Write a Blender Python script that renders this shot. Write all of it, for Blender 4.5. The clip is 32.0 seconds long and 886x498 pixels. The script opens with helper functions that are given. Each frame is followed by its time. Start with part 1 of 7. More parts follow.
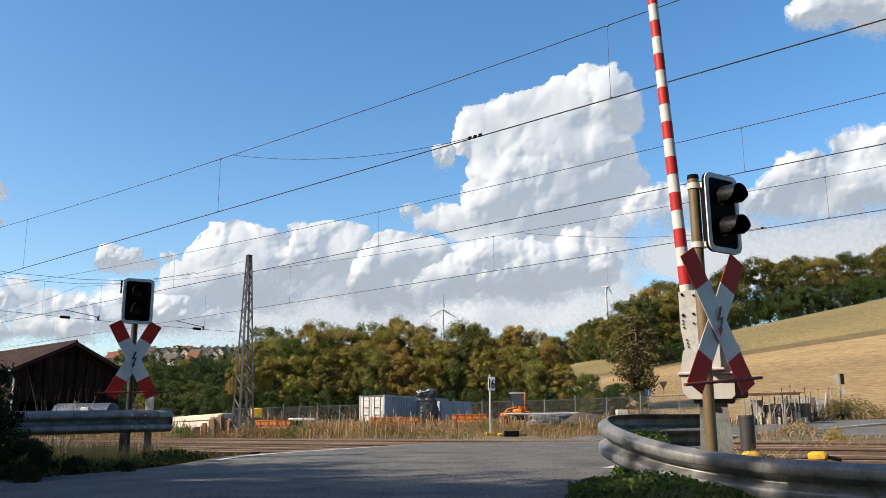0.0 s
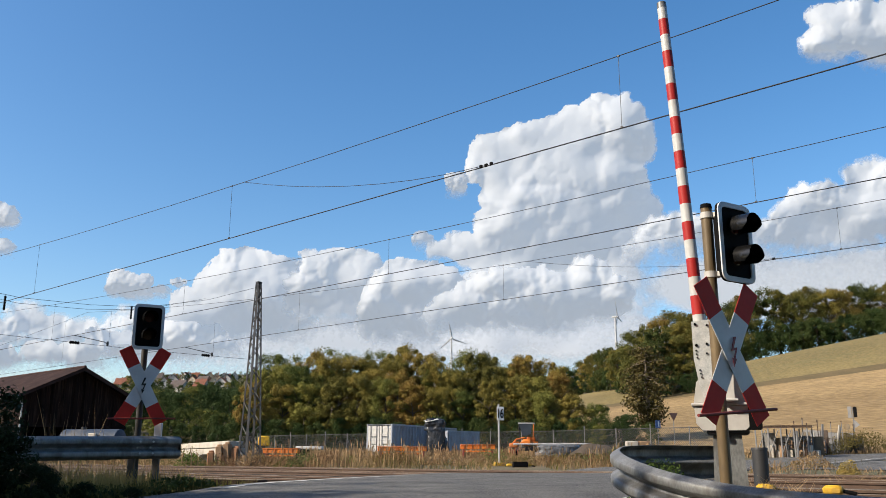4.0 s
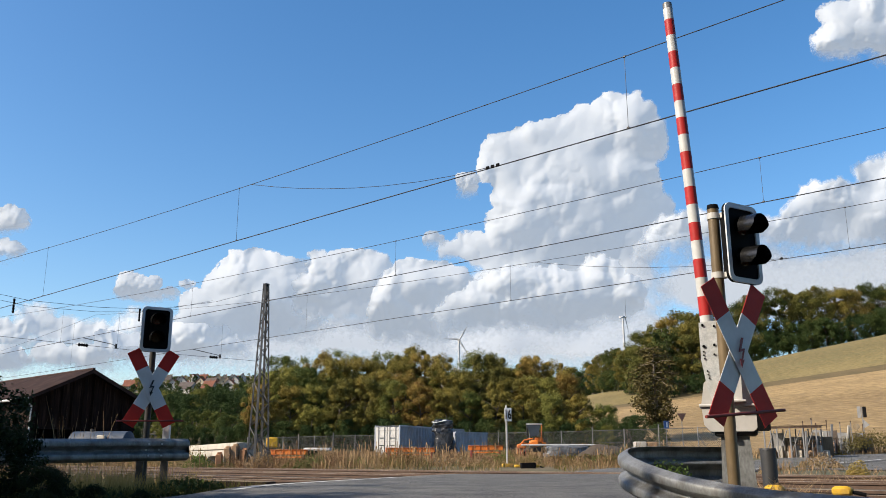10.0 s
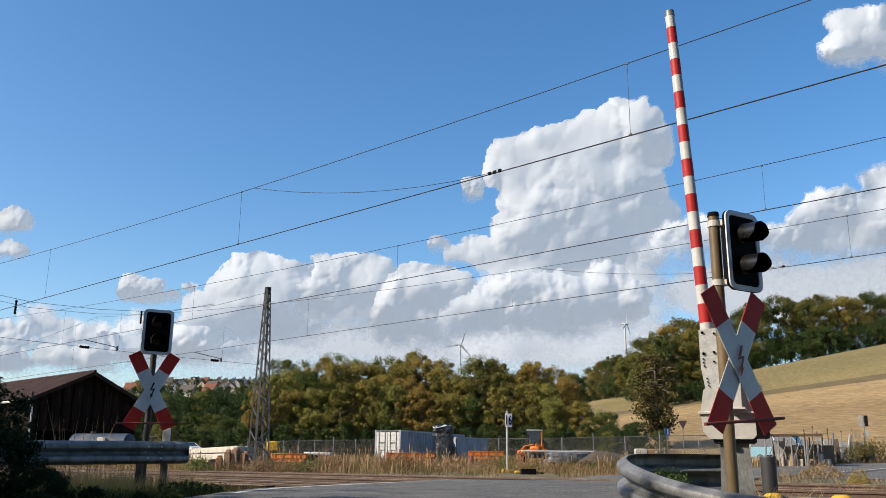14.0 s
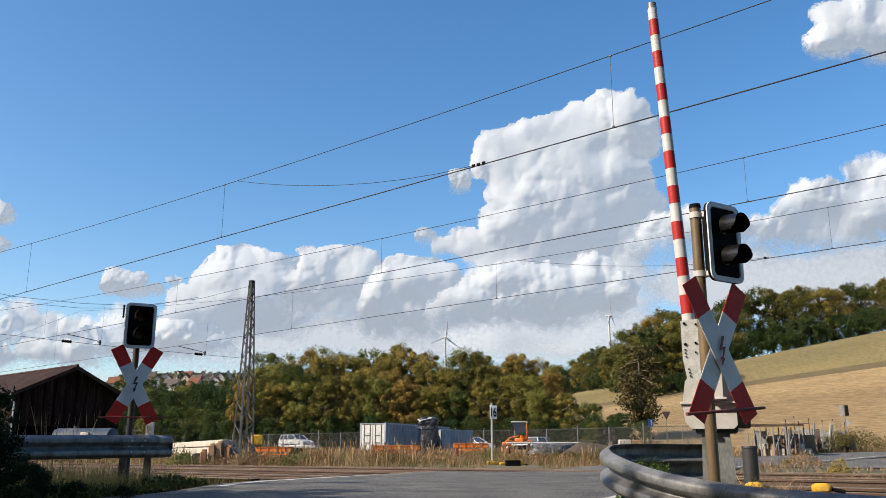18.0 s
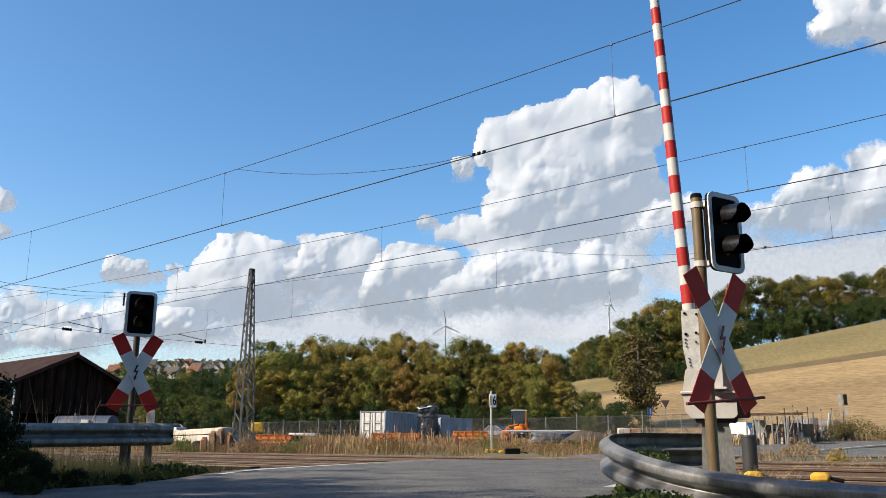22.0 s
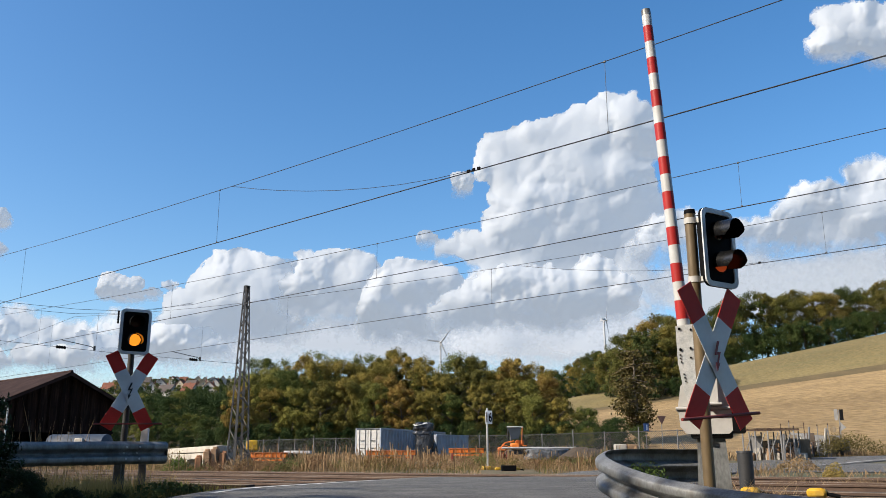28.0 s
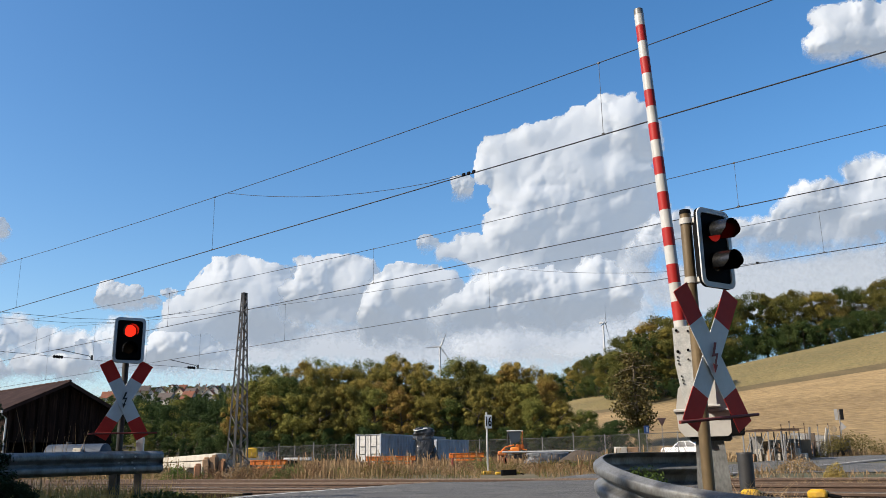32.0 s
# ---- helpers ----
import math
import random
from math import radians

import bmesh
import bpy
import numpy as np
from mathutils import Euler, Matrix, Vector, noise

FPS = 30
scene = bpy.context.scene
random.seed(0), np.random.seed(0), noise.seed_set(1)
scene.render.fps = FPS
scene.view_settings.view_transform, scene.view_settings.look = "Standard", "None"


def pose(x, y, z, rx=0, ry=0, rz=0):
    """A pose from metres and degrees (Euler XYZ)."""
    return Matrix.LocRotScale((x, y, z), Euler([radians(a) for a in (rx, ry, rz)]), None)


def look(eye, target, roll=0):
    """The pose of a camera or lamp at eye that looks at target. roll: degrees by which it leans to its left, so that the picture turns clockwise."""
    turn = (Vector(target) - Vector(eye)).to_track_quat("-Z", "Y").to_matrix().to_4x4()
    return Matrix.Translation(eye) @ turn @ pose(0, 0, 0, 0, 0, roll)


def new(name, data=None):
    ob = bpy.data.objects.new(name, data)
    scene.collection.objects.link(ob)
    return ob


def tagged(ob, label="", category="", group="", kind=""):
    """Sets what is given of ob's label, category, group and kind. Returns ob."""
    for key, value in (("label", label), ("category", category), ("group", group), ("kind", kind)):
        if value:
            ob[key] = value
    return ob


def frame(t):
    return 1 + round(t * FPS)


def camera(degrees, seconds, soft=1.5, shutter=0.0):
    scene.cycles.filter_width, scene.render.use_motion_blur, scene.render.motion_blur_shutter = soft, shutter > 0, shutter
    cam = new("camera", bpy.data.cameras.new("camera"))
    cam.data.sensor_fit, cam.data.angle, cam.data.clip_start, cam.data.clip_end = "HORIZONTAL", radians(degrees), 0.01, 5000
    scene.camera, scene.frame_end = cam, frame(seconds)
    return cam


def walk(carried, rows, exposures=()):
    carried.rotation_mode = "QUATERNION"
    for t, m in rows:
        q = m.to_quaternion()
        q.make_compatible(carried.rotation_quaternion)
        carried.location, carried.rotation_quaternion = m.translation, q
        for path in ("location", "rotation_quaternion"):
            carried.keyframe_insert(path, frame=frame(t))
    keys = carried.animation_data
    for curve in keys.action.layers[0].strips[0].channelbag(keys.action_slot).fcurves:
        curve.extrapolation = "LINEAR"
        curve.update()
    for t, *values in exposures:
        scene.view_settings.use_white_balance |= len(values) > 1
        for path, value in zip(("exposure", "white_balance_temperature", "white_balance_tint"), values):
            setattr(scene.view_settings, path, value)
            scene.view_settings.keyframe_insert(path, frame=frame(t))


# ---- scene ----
# camera: handheld, standing on the verge beside the road
cam = camera(55.0, 32.0, soft=0.7)


def held(yaw, pitch, roll, dx=0.0, dy=0.0, dz=0.0):
    eye = Vector((dx, dy, 0.43 + dz))
    a, b = radians(yaw), radians(pitch)
    return look(eye, eye + Vector((math.sin(a) * math.cos(b), math.cos(a) * math.cos(b), math.sin(b))), roll)


walk(cam, [
    (0, held(0.000, 11.850, -0.450, 0.003, 0.004, 0.002)),
    (0.5, held(-0.006, 11.921, -0.320, -0.000, 0.005, 0.002)),
    (1, held(-0.122, 12.178, -0.222, -0.006, 0.004, 0.003)),
    (1.5, held(-0.267, 12.568, -0.356, -0.002, 0.015, 0.007)),
    (2, held(-0.232, 13.179, -0.413, -0.008, 0.008, -0.004)),
    (2.5, held(-0.255, 13.358, -0.458, -0.011, 0.025, 0.002)),
    (3, held(-0.290, 13.390, -0.324, -0.020, 0.025, 0.002)),
    (3.5, held(-0.431, 13.568, -0.050, -0.026, 0.018, -0.006)),
    (5.5, held(-0.913, 14.096, 0.192, -0.007, -0.005, 0.002)),
    (6, held(-0.929, 14.070, 0.122, -0.010, -0.013, 0.001)),
    (6.5, held(-0.961, 13.934, 0.062, -0.008, -0.008, 0.001)),
    (7, held(-0.960, 13.863, 0.038, -0.008, -0.003, 0.000)),
    (7.5, held(-0.900, 13.842, -0.171, -0.011, -0.000, 0.004)),
    (8, held(-0.909, 13.840, -0.257, -0.014, -0.002, 0.005)),
    (8.5, held(-1.018, 13.846, -0.213, -0.009, -0.014, 0.001)),
    (9, held(-1.021, 13.823, -0.174, -0.011, -0.008, 0.003)),
    (9.5, held(-1.108, 13.836, -0.129, -0.014, -0.000, 0.000)),
    (10, held(-1.106, 13.837, -0.021, -0.018, 0.004, 0.002)),
    (10.5, held(-1.093, 13.829, 0.126, -0.009, -0.004, -0.001)),
    (11, held(-1.078, 12.982, 0.005, -0.010, -0.000, 0.004)),
    (11.5, held(-1.059, 13.096, 0.029, -0.013, -0.013, -0.007)),
    (12, held(-1.022, 13.179, 0.092, -0.008, -0.003, -0.006)),
    (12.5, held(-1.013, 13.401, 0.432, -0.007, -0.003, -0.005)),
    (13, held(-1.066, 13.901, 0.559, -0.001, -0.004, -0.005)),
    (13.5, held(-1.163, 14.074, 0.491, -0.007, -0.013, -0.005)),
    (14, held(-1.260, 14.175, 0.493, -0.005, -0.010, 0.000)),
    (14.5, held(-1.205, 14.080, 0.414, -0.005, -0.005, -0.006)),
    (16.5, held(-0.963, 14.035, -0.501, 0.007, -0.013, -0.001)),
    (17, held(-0.663, 13.998, -0.303, 0.003, -0.020, -0.005)),
    (17.5, held(-0.447, 13.862, -0.070, 0.015, -0.009, 0.003)),
    (18, held(-0.193, 13.690, 0.069, 0.006, -0.015, -0.006)),
    (18.5, held(-0.109, 13.577, 0.065, 0.005, 0.001, -0.003)),
    (19, held(-0.072, 13.493, 0.144, 0.001, -0.010, -0.006)),
    (19.5, held(-0.067, 13.323, 0.158, -0.000, -0.011, -0.005)),
    (20, held(-0.064, 13.099, 0.174, 0.001, -0.013, -0.004)),
    (20.5, held(-0.048, 12.984, 0.199, 0.006, -0.000, -0.001)),
    (21, held(-0.101, 12.937, 0.260, 0.002, -0.011, -0.005)),
    (21.5, held(-0.186, 12.873, 0.217, -0.003, -0.016, -0.004)),
    (22, held(-0.182, 12.918, 0.179, -0.001, -0.012, 0.002)),
    (22.5, held(-0.180, 13.003, 0.065, -0.005, -0.014, -0.002)),
    (23, held(-0.127, 13.097, 0.027, -0.002, -0.006, -0.003)),
    (23.5, held(-0.197, 13.127, -0.106, 0.002, -0.002, -0.001)),
    (24, held(-0.238, 13.232, -0.191, -0.004, -0.002, -0.002)),
    (24.5, held(-0.217, 13.357, -0.290, 0.000, -0.004, 0.000)),
    (25, held(-0.260, 13.447, -0.324, -0.004, -0.016, 0.001)),
    (25.5, held(-0.195, 13.591, -0.359, 0.001, -0.024, 0.002)),
    (27.5, held(0.045, 14.060, -0.126, -0.004, -0.025, 0.005)),
    (28, held(0.143, 14.014, -0.091, 0.003, -0.025, 0.001)),
    (28.5, held(0.269, 13.895, -0.135, 0.009, -0.021, 0.005)),
    (29, held(0.331, 13.954, -0.134, 0.012, -0.031, -0.000)),
    (29.5, held(0.354, 14.111, -0.290, 0.012, -0.042, 0.001)),
    (30, held(0.409, 14.309, -0.339, 0.014, -0.051, 0.004)),
    (30.5, held(0.422, 14.410, -0.438, 0.011, -0.042, 0.003)),
    (31, held(0.390, 14.436, -0.613, 0.003, -0.027, 0.005)),
    (31.5, held(0.415, 14.379, -0.827, -0.009, 0.007, 0.011)),
    (32, held(0.271, 14.321, -0.846, 0.044, 0.052, 0.012)),
], exposures=((0, 0.87, 6800, 10), (1, 0.88, 6800, 10), (3, 0.71, 6610, 10), (6, 0.79, 6570, 10), (9, 0.80, 6500, 10), (10, 0.76, 6500, 10), (12, 0.72, 6500, 10), (14.5, 0.69, 6500, 10), (17, 0.71, 6570, 10), (20, 0.84, 6650, 10), (22, 0.82, 6630, 10), (23, 0.79, 6600, 10), (25, 0.76, 6550, 10), (28, 0.72, 6400, 10), (30, 0.66, 6500, 10), (31, 0.66, 6500, 10), (32, 0.67, 6450, 10)))

# world: clear evening sky, sun low on the left and a little behind
SUN_EL, SUN_AZ = 36.0, -111.0
world = bpy.data.worlds.new("sky")
scene.world = world
world.use_nodes = True
wn = world.node_tree.nodes
sky = wn.new("ShaderNodeTexSky")
sky.sky_type, sky.sun_disc = "NISHITA", False
sky.sun_elevation, sky.sun_rotation = radians(SUN_EL), radians(SUN_AZ)
sky.air_density, sky.dust_density, sky.ozone_density, sky.altitude = 1.0, 1.5, 1.5, 200
wn["Background"].inputs[1].default_value = 0.117
vivid = wn.new("ShaderNodeHueSaturation")
vivid.inputs["Saturation"].default_value = 1.33
world.node_tree.links.new(sky.outputs[0], vivid.inputs["Color"])
world.node_tree.links.new(vivid.outputs[0], wn["Background"].inputs[0])

sun_data = bpy.data.lights.new("sun", "SUN")
sun_data.energy, sun_data.angle, sun_data.color = 4.8, radians(0.53), (1.0, 0.89, 0.74)
sun = new("sun", sun_data)
sd = Vector((math.sin(radians(SUN_AZ)) * math.cos(radians(SUN_EL)), math.cos(radians(SUN_AZ)) * math.cos(radians(SUN_EL)), math.sin(radians(SUN_EL))))
sun.matrix_world = look(sd * 100, (0, 0, 0))


# ---- materials ----
def mat(name, c1, c2=None, rough=0.7, metal=0.0, scale=6.0, fine=60.0, bump=0.15, bump_dist=0.01, stain=None, stain_amt=0.5,
        stain_scale=1.2, rand=0.0, island=0.0, spec=0.4, trans=0.0, stretch=None, coords="Object", grain=0.5):
    """Two scales of colour variation, optional stains, per-object or per-piece variation, fine relief."""
    m = bpy.data.materials.new(name)
    m.use_nodes = True
    nt = m.node_tree
    n, l = nt.nodes, nt.links
    b = n["Principled BSDF"]
    c2 = c2 or tuple(v * 0.75 for v in c1)
    tc = n.new("ShaderNodeTexCoord")
    src = tc.outputs[coords]
    if stretch:
        mp = n.new("ShaderNodeMapping")
        mp.inputs["Scale"].default_value = stretch
        l.new(src, mp.inputs["Vector"])
        src = mp.outputs[0]
    big, small = n.new("ShaderNodeTexNoise"), n.new("ShaderNodeTexNoise")
    big.inputs["Scale"].default_value, small.inputs["Scale"].default_value = scale, fine
    big.inputs["Detail"].default_value, small.inputs["Detail"].default_value = 4, 3
    l.new(src, big.inputs["Vector"]), l.new(src, small.inputs["Vector"])
    add = n.new("ShaderNodeMath")
    add.operation = "MULTIPLY_ADD"
    l.new(small.outputs[0], add.inputs[0])
    add.inputs[1].default_value = grain
    l.new(big.outputs[0], add.inputs[2])
    ramp = n.new("ShaderNodeMapRange")
    ramp.inputs[1].default_value, ramp.inputs[2].default_value = 0.25 + 0.5 * grain, 0.75 + 0.5 * grain
    l.new(add.outputs[0], ramp.inputs[0])
    mix = n.new("ShaderNodeMixRGB")
    mix.inputs[1].default_value, mix.inputs[2].default_value = (*c1, 1), (*c2, 1)
    l.new(ramp.outputs[0], mix.inputs[0])
    out = mix.outputs[0]
    if stain:
        st = n.new("ShaderNodeTexNoise")
        st.inputs["Scale"].default_value, st.inputs["Detail"].default_value = stain_scale, 6
        l.new(src, st.inputs["Vector"])
        sr = n.new("ShaderNodeMapRange")
        sr.inputs[1].default_value, sr.inputs[2].default_value, sr.inputs[4].default_value = 0.5, 0.68, stain_amt
        l.new(st.outputs[0], sr.inputs[0])
        mx = n.new("ShaderNodeMixRGB")
        mx.inputs[2].default_value = (*stain, 1)
        l.new(sr.outputs[0], mx.inputs[0]), l.new(out, mx.inputs[1])
        out = mx.outputs[0]
    for amt, node, sock in ((rand, "ShaderNodeObjectInfo", "Random"), (island, "ShaderNodeNewGeometry", "Random Per Island")):
        if amt:
            oi, hv, mr = n.new(node), n.new("ShaderNodeHueSaturation"), n.new("ShaderNodeMapRange")
            mr.inputs[3].default_value, mr.inputs[4].default_value = 1 - amt, 1 + amt
            l.new(oi.outputs[sock], mr.inputs[0]), l.new(mr.outputs[0], hv.inputs["Value"]), l.new(out, hv.inputs["Color"])
            out = hv.outputs[0]
    l.new(out, b.inputs["Base Color"])
    b.inputs["Roughness"].default_value, b.inputs["Metallic"].default_value = rough, metal
    b.inputs["Specular IOR Level"].default_value = spec
    if bump:
        bp = n.new("ShaderNodeBump")
        bp.inputs["Strength"].default_value, bp.inputs["Distance"].default_value = bump, bump_dist
        l.new(add.outputs[0], bp.inputs["Height"]), l.new(bp.outputs[0], b.inputs["Normal"])
    if trans:
        tr, ms = n.new("ShaderNodeBsdfTranslucent"), n.new("ShaderNodeMixShader")
        l.new(out, tr.inputs[0])
        ms.inputs[0].default_value = trans
        l.new(b.outputs[0], ms.inputs[1]), l.new(tr.outputs[0], ms.inputs[2])
        l.new(ms.outputs[0], n["Material Output"].inputs[0])
    return m


def glow(name, c, strength, base=1.0):
    m = bpy.data.materials.new(name)
    m.use_nodes = True
    b = m.node_tree.nodes["Principled BSDF"]
    b.inputs["Base Color"].default_value = (c[0] * base, c[1] * base, c[2] * base, 1)
    b.inputs["Emission Color"].default_value, b.inputs["Emission Strength"].default_value = (*c, 1), strength
    return m


def leafy(name, tones, trans=0.35):
    """Foliage: the tone differs from tree to tree and from clump to clump."""
    m = bpy.data.materials.new(name)
    m.use_nodes = True
    n, l = m.node_tree.nodes, m.node_tree.links
    b = n["Principled BSDF"]
    oi, geo, cr = n.new("ShaderNodeObjectInfo"), n.new("ShaderNodeNewGeometry"), n.new("ShaderNodeValToRGB")
    tc, no = n.new("ShaderNodeTexCoord"), n.new("ShaderNodeTexNoise")
    no.inputs["Scale"].default_value = 0.55
    l.new(tc.outputs["Object"], no.inputs["Vector"])
    s1, s2 = n.new("ShaderNodeMath"), n.new("ShaderNodeMath")
    s1.operation = s2.operation = "MULTIPLY_ADD"
    l.new(no.outputs[0], s1.inputs[0]), l.new(oi.outputs["Random"], s1.inputs[2])
    s1.inputs[1].default_value = 0.9
    l.new(geo.outputs["Random Per Island"], s2.inputs[0]), l.new(s1.outputs[0], s2.inputs[2])
    s2.inputs[1].default_value = 0.2
    mr = n.new("ShaderNodeMapRange")
    mr.inputs[1].default_value, mr.inputs[2].default_value = 0.3, 1.7
    l.new(s2.outputs[0], mr.inputs[0]), l.new(mr.outputs[0], cr.inputs[0])
    el = cr.color_ramp.elements
    el[0].color, el[1].color = (*tones[0], 1), (*tones[-1], 1)
    for i, t in enumerate(tones[1:-1]):
        el.new((i + 1) / (len(tones) - 1)).color = (*t, 1)
    hv, mv = n.new("ShaderNodeHueSaturation"), n.new("ShaderNodeMapRange")
    mv.inputs[3].default_value, mv.inputs[4].default_value = 0.84, 1.14
    l.new(geo.outputs["Random Per Island"], mv.inputs[0]), l.new(mv.outputs[0], hv.inputs["Value"]), l.new(cr.outputs[0], hv.inputs["Color"])
    l.new(hv.outputs[0], b.inputs["Base Color"])
    b.inputs["Roughness"].default_value, b.inputs["Specular IOR Level"].default_value = 0.7, 0.12
    tr, ms = n.new("ShaderNodeBsdfTranslucent"), n.new("ShaderNodeMixShader")
    l.new(hv.outputs[0], tr.inputs[0])
    ms.inputs[0].default_value = trans
    l.new(b.outputs[0], ms.inputs[1]), l.new(tr.outputs[0], ms.inputs[2])
    l.new(ms.outputs[0], n["Material Output"].inputs[0])
    return m


M_ASPHALT = mat("asphalt", (0.147, 0.141, 0.128), (0.0256, 0.0256, 0.0262), rough=0.85, scale=1.5, fine=48, bump=0.7, bump_dist=0.012, grain=2.6, stain=(0.09282, 0.08892, 0.07956), stain_amt=0.6, stain_scale=0.5)
M_LINE = mat("road_paint", (0.58, 0.57, 0.54), (0.34, 0.33, 0.31), rough=0.8, scale=9, stain=(0.13, 0.125, 0.115), stain_amt=0.9, stain_scale=5)
M_GROUND = mat("dry_ground", (0.12, 0.0896, 0.048), (0.066, 0.06, 0.02704), rough=0.95, scale=0.35, fine=8, bump=0.6, bump_dist=0.05, stain=(0.042, 0.05104, 0.018), stain_amt=0.7, stain_scale=0.12)
M_BALLAST = mat("ballast", (0.12, 0.095, 0.07), (0.042, 0.033, 0.026), rough=0.95, scale=5, fine=22, bump=0.9, bump_dist=0.05)
M_RAIL = mat("rusty_rail", (0.085, 0.05, 0.033), (0.045, 0.028, 0.02), rough=0.65, metal=0.3, scale=4, fine=60)
M_RAILTOP = mat("worn_rail_head", (0.3, 0.25, 0.2), (0.2, 0.16, 0.125), rough=0.4, metal=0.35, scale=8)
M_SLEEPER = mat("timber_sleeper", (0.078, 0.0553, 0.039), (0.039, 0.0292, 0.0228), rough=0.9, scale=5, fine=40, rand=0.25)
M_GALV = mat("galvanised_steel", (0.225, 0.23, 0.23), (0.125, 0.127, 0.124), rough=0.48, metal=0.3, scale=9, fine=70, grain=0.8, bump=0.1, stain=(0.075, 0.065, 0.052), stain_amt=0.75, stain_scale=7, stretch=(1, 1, 0.45))
M_GALV2 = mat("spangled_steel", (0.52, 0.525, 0.51), (0.33, 0.345, 0.345), rough=0.55, metal=0.15, scale=22, fine=70, grain=0.9, bump=0.12, stain=(0.404, 0.39, 0.351), stain_amt=0.6, stain_scale=5)
M_POST = mat("post_steel", (0.16, 0.112, 0.056), (0.085, 0.06, 0.033), rough=0.5, metal=0.15, scale=3, fine=30, bump=0.1, stretch=(1, 1, 0.35), stain=(0.199, 0.192, 0.179), stain_amt=0.5)
M_POSTG = mat("grey_post", (0.054, 0.051, 0.048), (0.03, 0.03, 0.0288), rough=0.55, metal=0.5, scale=3, fine=30, bump=0.1)
M_WHITE = mat("sign_white", (0.64, 0.65, 0.66), (0.56, 0.57, 0.58), rough=0.45, scale=3, fine=25, bump=0.05, stain=(0.414, 0.396, 0.368), stain_amt=0.35, stain_scale=3)
M_RED = mat("sign_red", (0.53, 0.034, 0.024), (0.42, 0.028, 0.02), rough=0.6, spec=0.2, scale=4, fine=30, bump=0.04)
M_BOOMW = mat("boom_white", (0.49, 0.495, 0.49), (0.4, 0.405, 0.4), rough=0.4, scale=4, fine=30, bump=0.04, stain=(0.425, 0.399, 0.357), stain_amt=0.3, stain_scale=4)
M_BLACK = mat("black_plastic", (0.00588, 0.00588, 0.0063), (0.00336, 0.00336, 0.00378), rough=0.75, spec=0.06, scale=6, fine=60, bump=0.05)
M_VISOR = mat("black_visor", (0.0065, 0.0065, 0.007), (0.0045, 0.0045, 0.0045), rough=0.24, scale=6, fine=60, bump=0.03, spec=0.6)
M_HOUSE = mat("box_grey_white", (0.46, 0.45, 0.425), (0.38, 0.37, 0.35), rough=0.5, scale=3, fine=30, bump=0.06, stain=(0.297, 0.272, 0.238), stain_amt=0.45, stain_scale=4)
M_YELLOW = mat("yellow_paint", (0.478, 0.287, 0.0128), (0.383, 0.217, 0.0128), rough=0.5, scale=6, fine=40, stain=(0.128, 0.096, 0.0382), stain_amt=0.5, stain_scale=6)
M_ORANGE = mat("orange_paint", (0.58, 0.155, 0.012), (0.43, 0.105, 0.012), rough=0.6, scale=2, fine=20, stain=(0.18, 0.072, 0.036), stain_amt=0.7)
M_WOODDARK = mat("tarred_boards", (0.015, 0.00675, 0.0045), (0.0045, 0.003, 0.00225), rough=0.9, spec=0.12, scale=3, fine=25, stretch=(2, 2, 0.25), bump=0.3, rand=0.35, stain=(0.035, 0.02, 0.014), stain_amt=0.7, stain_scale=2.5)
M_ROOF = mat("rusty_roof_sheet", (0.04, 0.022, 0.018), (0.022, 0.013, 0.011), rough=0.85, spec=0.12, scale=1, fine=14, bump=0.2, rand=0.18, stain=(0.0625, 0.0402, 0.0335), stain_amt=0.5)
M_CONT = mat("container_grey", (0.27, 0.295, 0.335), (0.2, 0.22, 0.255), rough=0.5, scale=0.8, fine=12, bump=0.08, stain=(0.19, 0.136, 0.102), stain_amt=0.35, stain_scale=1.5)
M_TARP = mat("black_tarp", (0.045, 0.047, 0.052), (0.012, 0.0125, 0.014), rough=0.24, scale=2.2, fine=7, bump=0.9, bump_dist=0.12)
M_TARPG = mat("grey_tarp", (0.17, 0.175, 0.182), (0.035, 0.037, 0.042), rough=0.35, scale=1.6, fine=6, bump=0.9, bump_dist=0.12)
M_EARTH = mat("bare_earth", (0.075, 0.055, 0.038), (0.035, 0.027, 0.018), rough=0.95, scale=1.5, fine=12, bump=0.9, bump_dist=0.08)
M_TARPL = mat("light_tarp", (0.5, 0.49, 0.46), (0.35, 0.34, 0.32), rough=0.5, scale=1.6, fine=6, bump=0.6, bump_dist=0.08)
M_CONC = mat("weathered_concrete", (0.4, 0.368, 0.312), (0.288, 0.264, 0.224), rough=0.9, scale=1.2, fine=18, bump=0.25, rand=0.12, stain=(0.16, 0.136, 0.104), stain_amt=0.45)
M_LOG = mat("pale_timber", (0.288, 0.184, 0.104), (0.176, 0.104, 0.06), rough=0.85, scale=2, fine=22, bump=0.25, rand=0.2)
M_LOGRED = mat("red_brown_timber", (0.289, 0.145, 0.0723), (0.17, 0.0765, 0.0382), rough=0.85, scale=2, fine=22, bump=0.25, rand=0.3)
M_CABGLASS = mat("dusty_glazing", (0.038, 0.048, 0.062), (0.024, 0.03, 0.038), rough=0.3, scale=2, bump=0)
M_DARK = mat("dark_steel", (0.05, 0.05, 0.052), (0.03, 0.03, 0.03), rough=0.55, metal=0.4, scale=3)
M_MAST = mat("mast_steel", (0.112, 0.11, 0.108), (0.0608, 0.0585, 0.0562), rough=0.6, metal=0.4, scale=2, fine=20, stain=(0.0936, 0.0608, 0.0421), stain_amt=0.4)
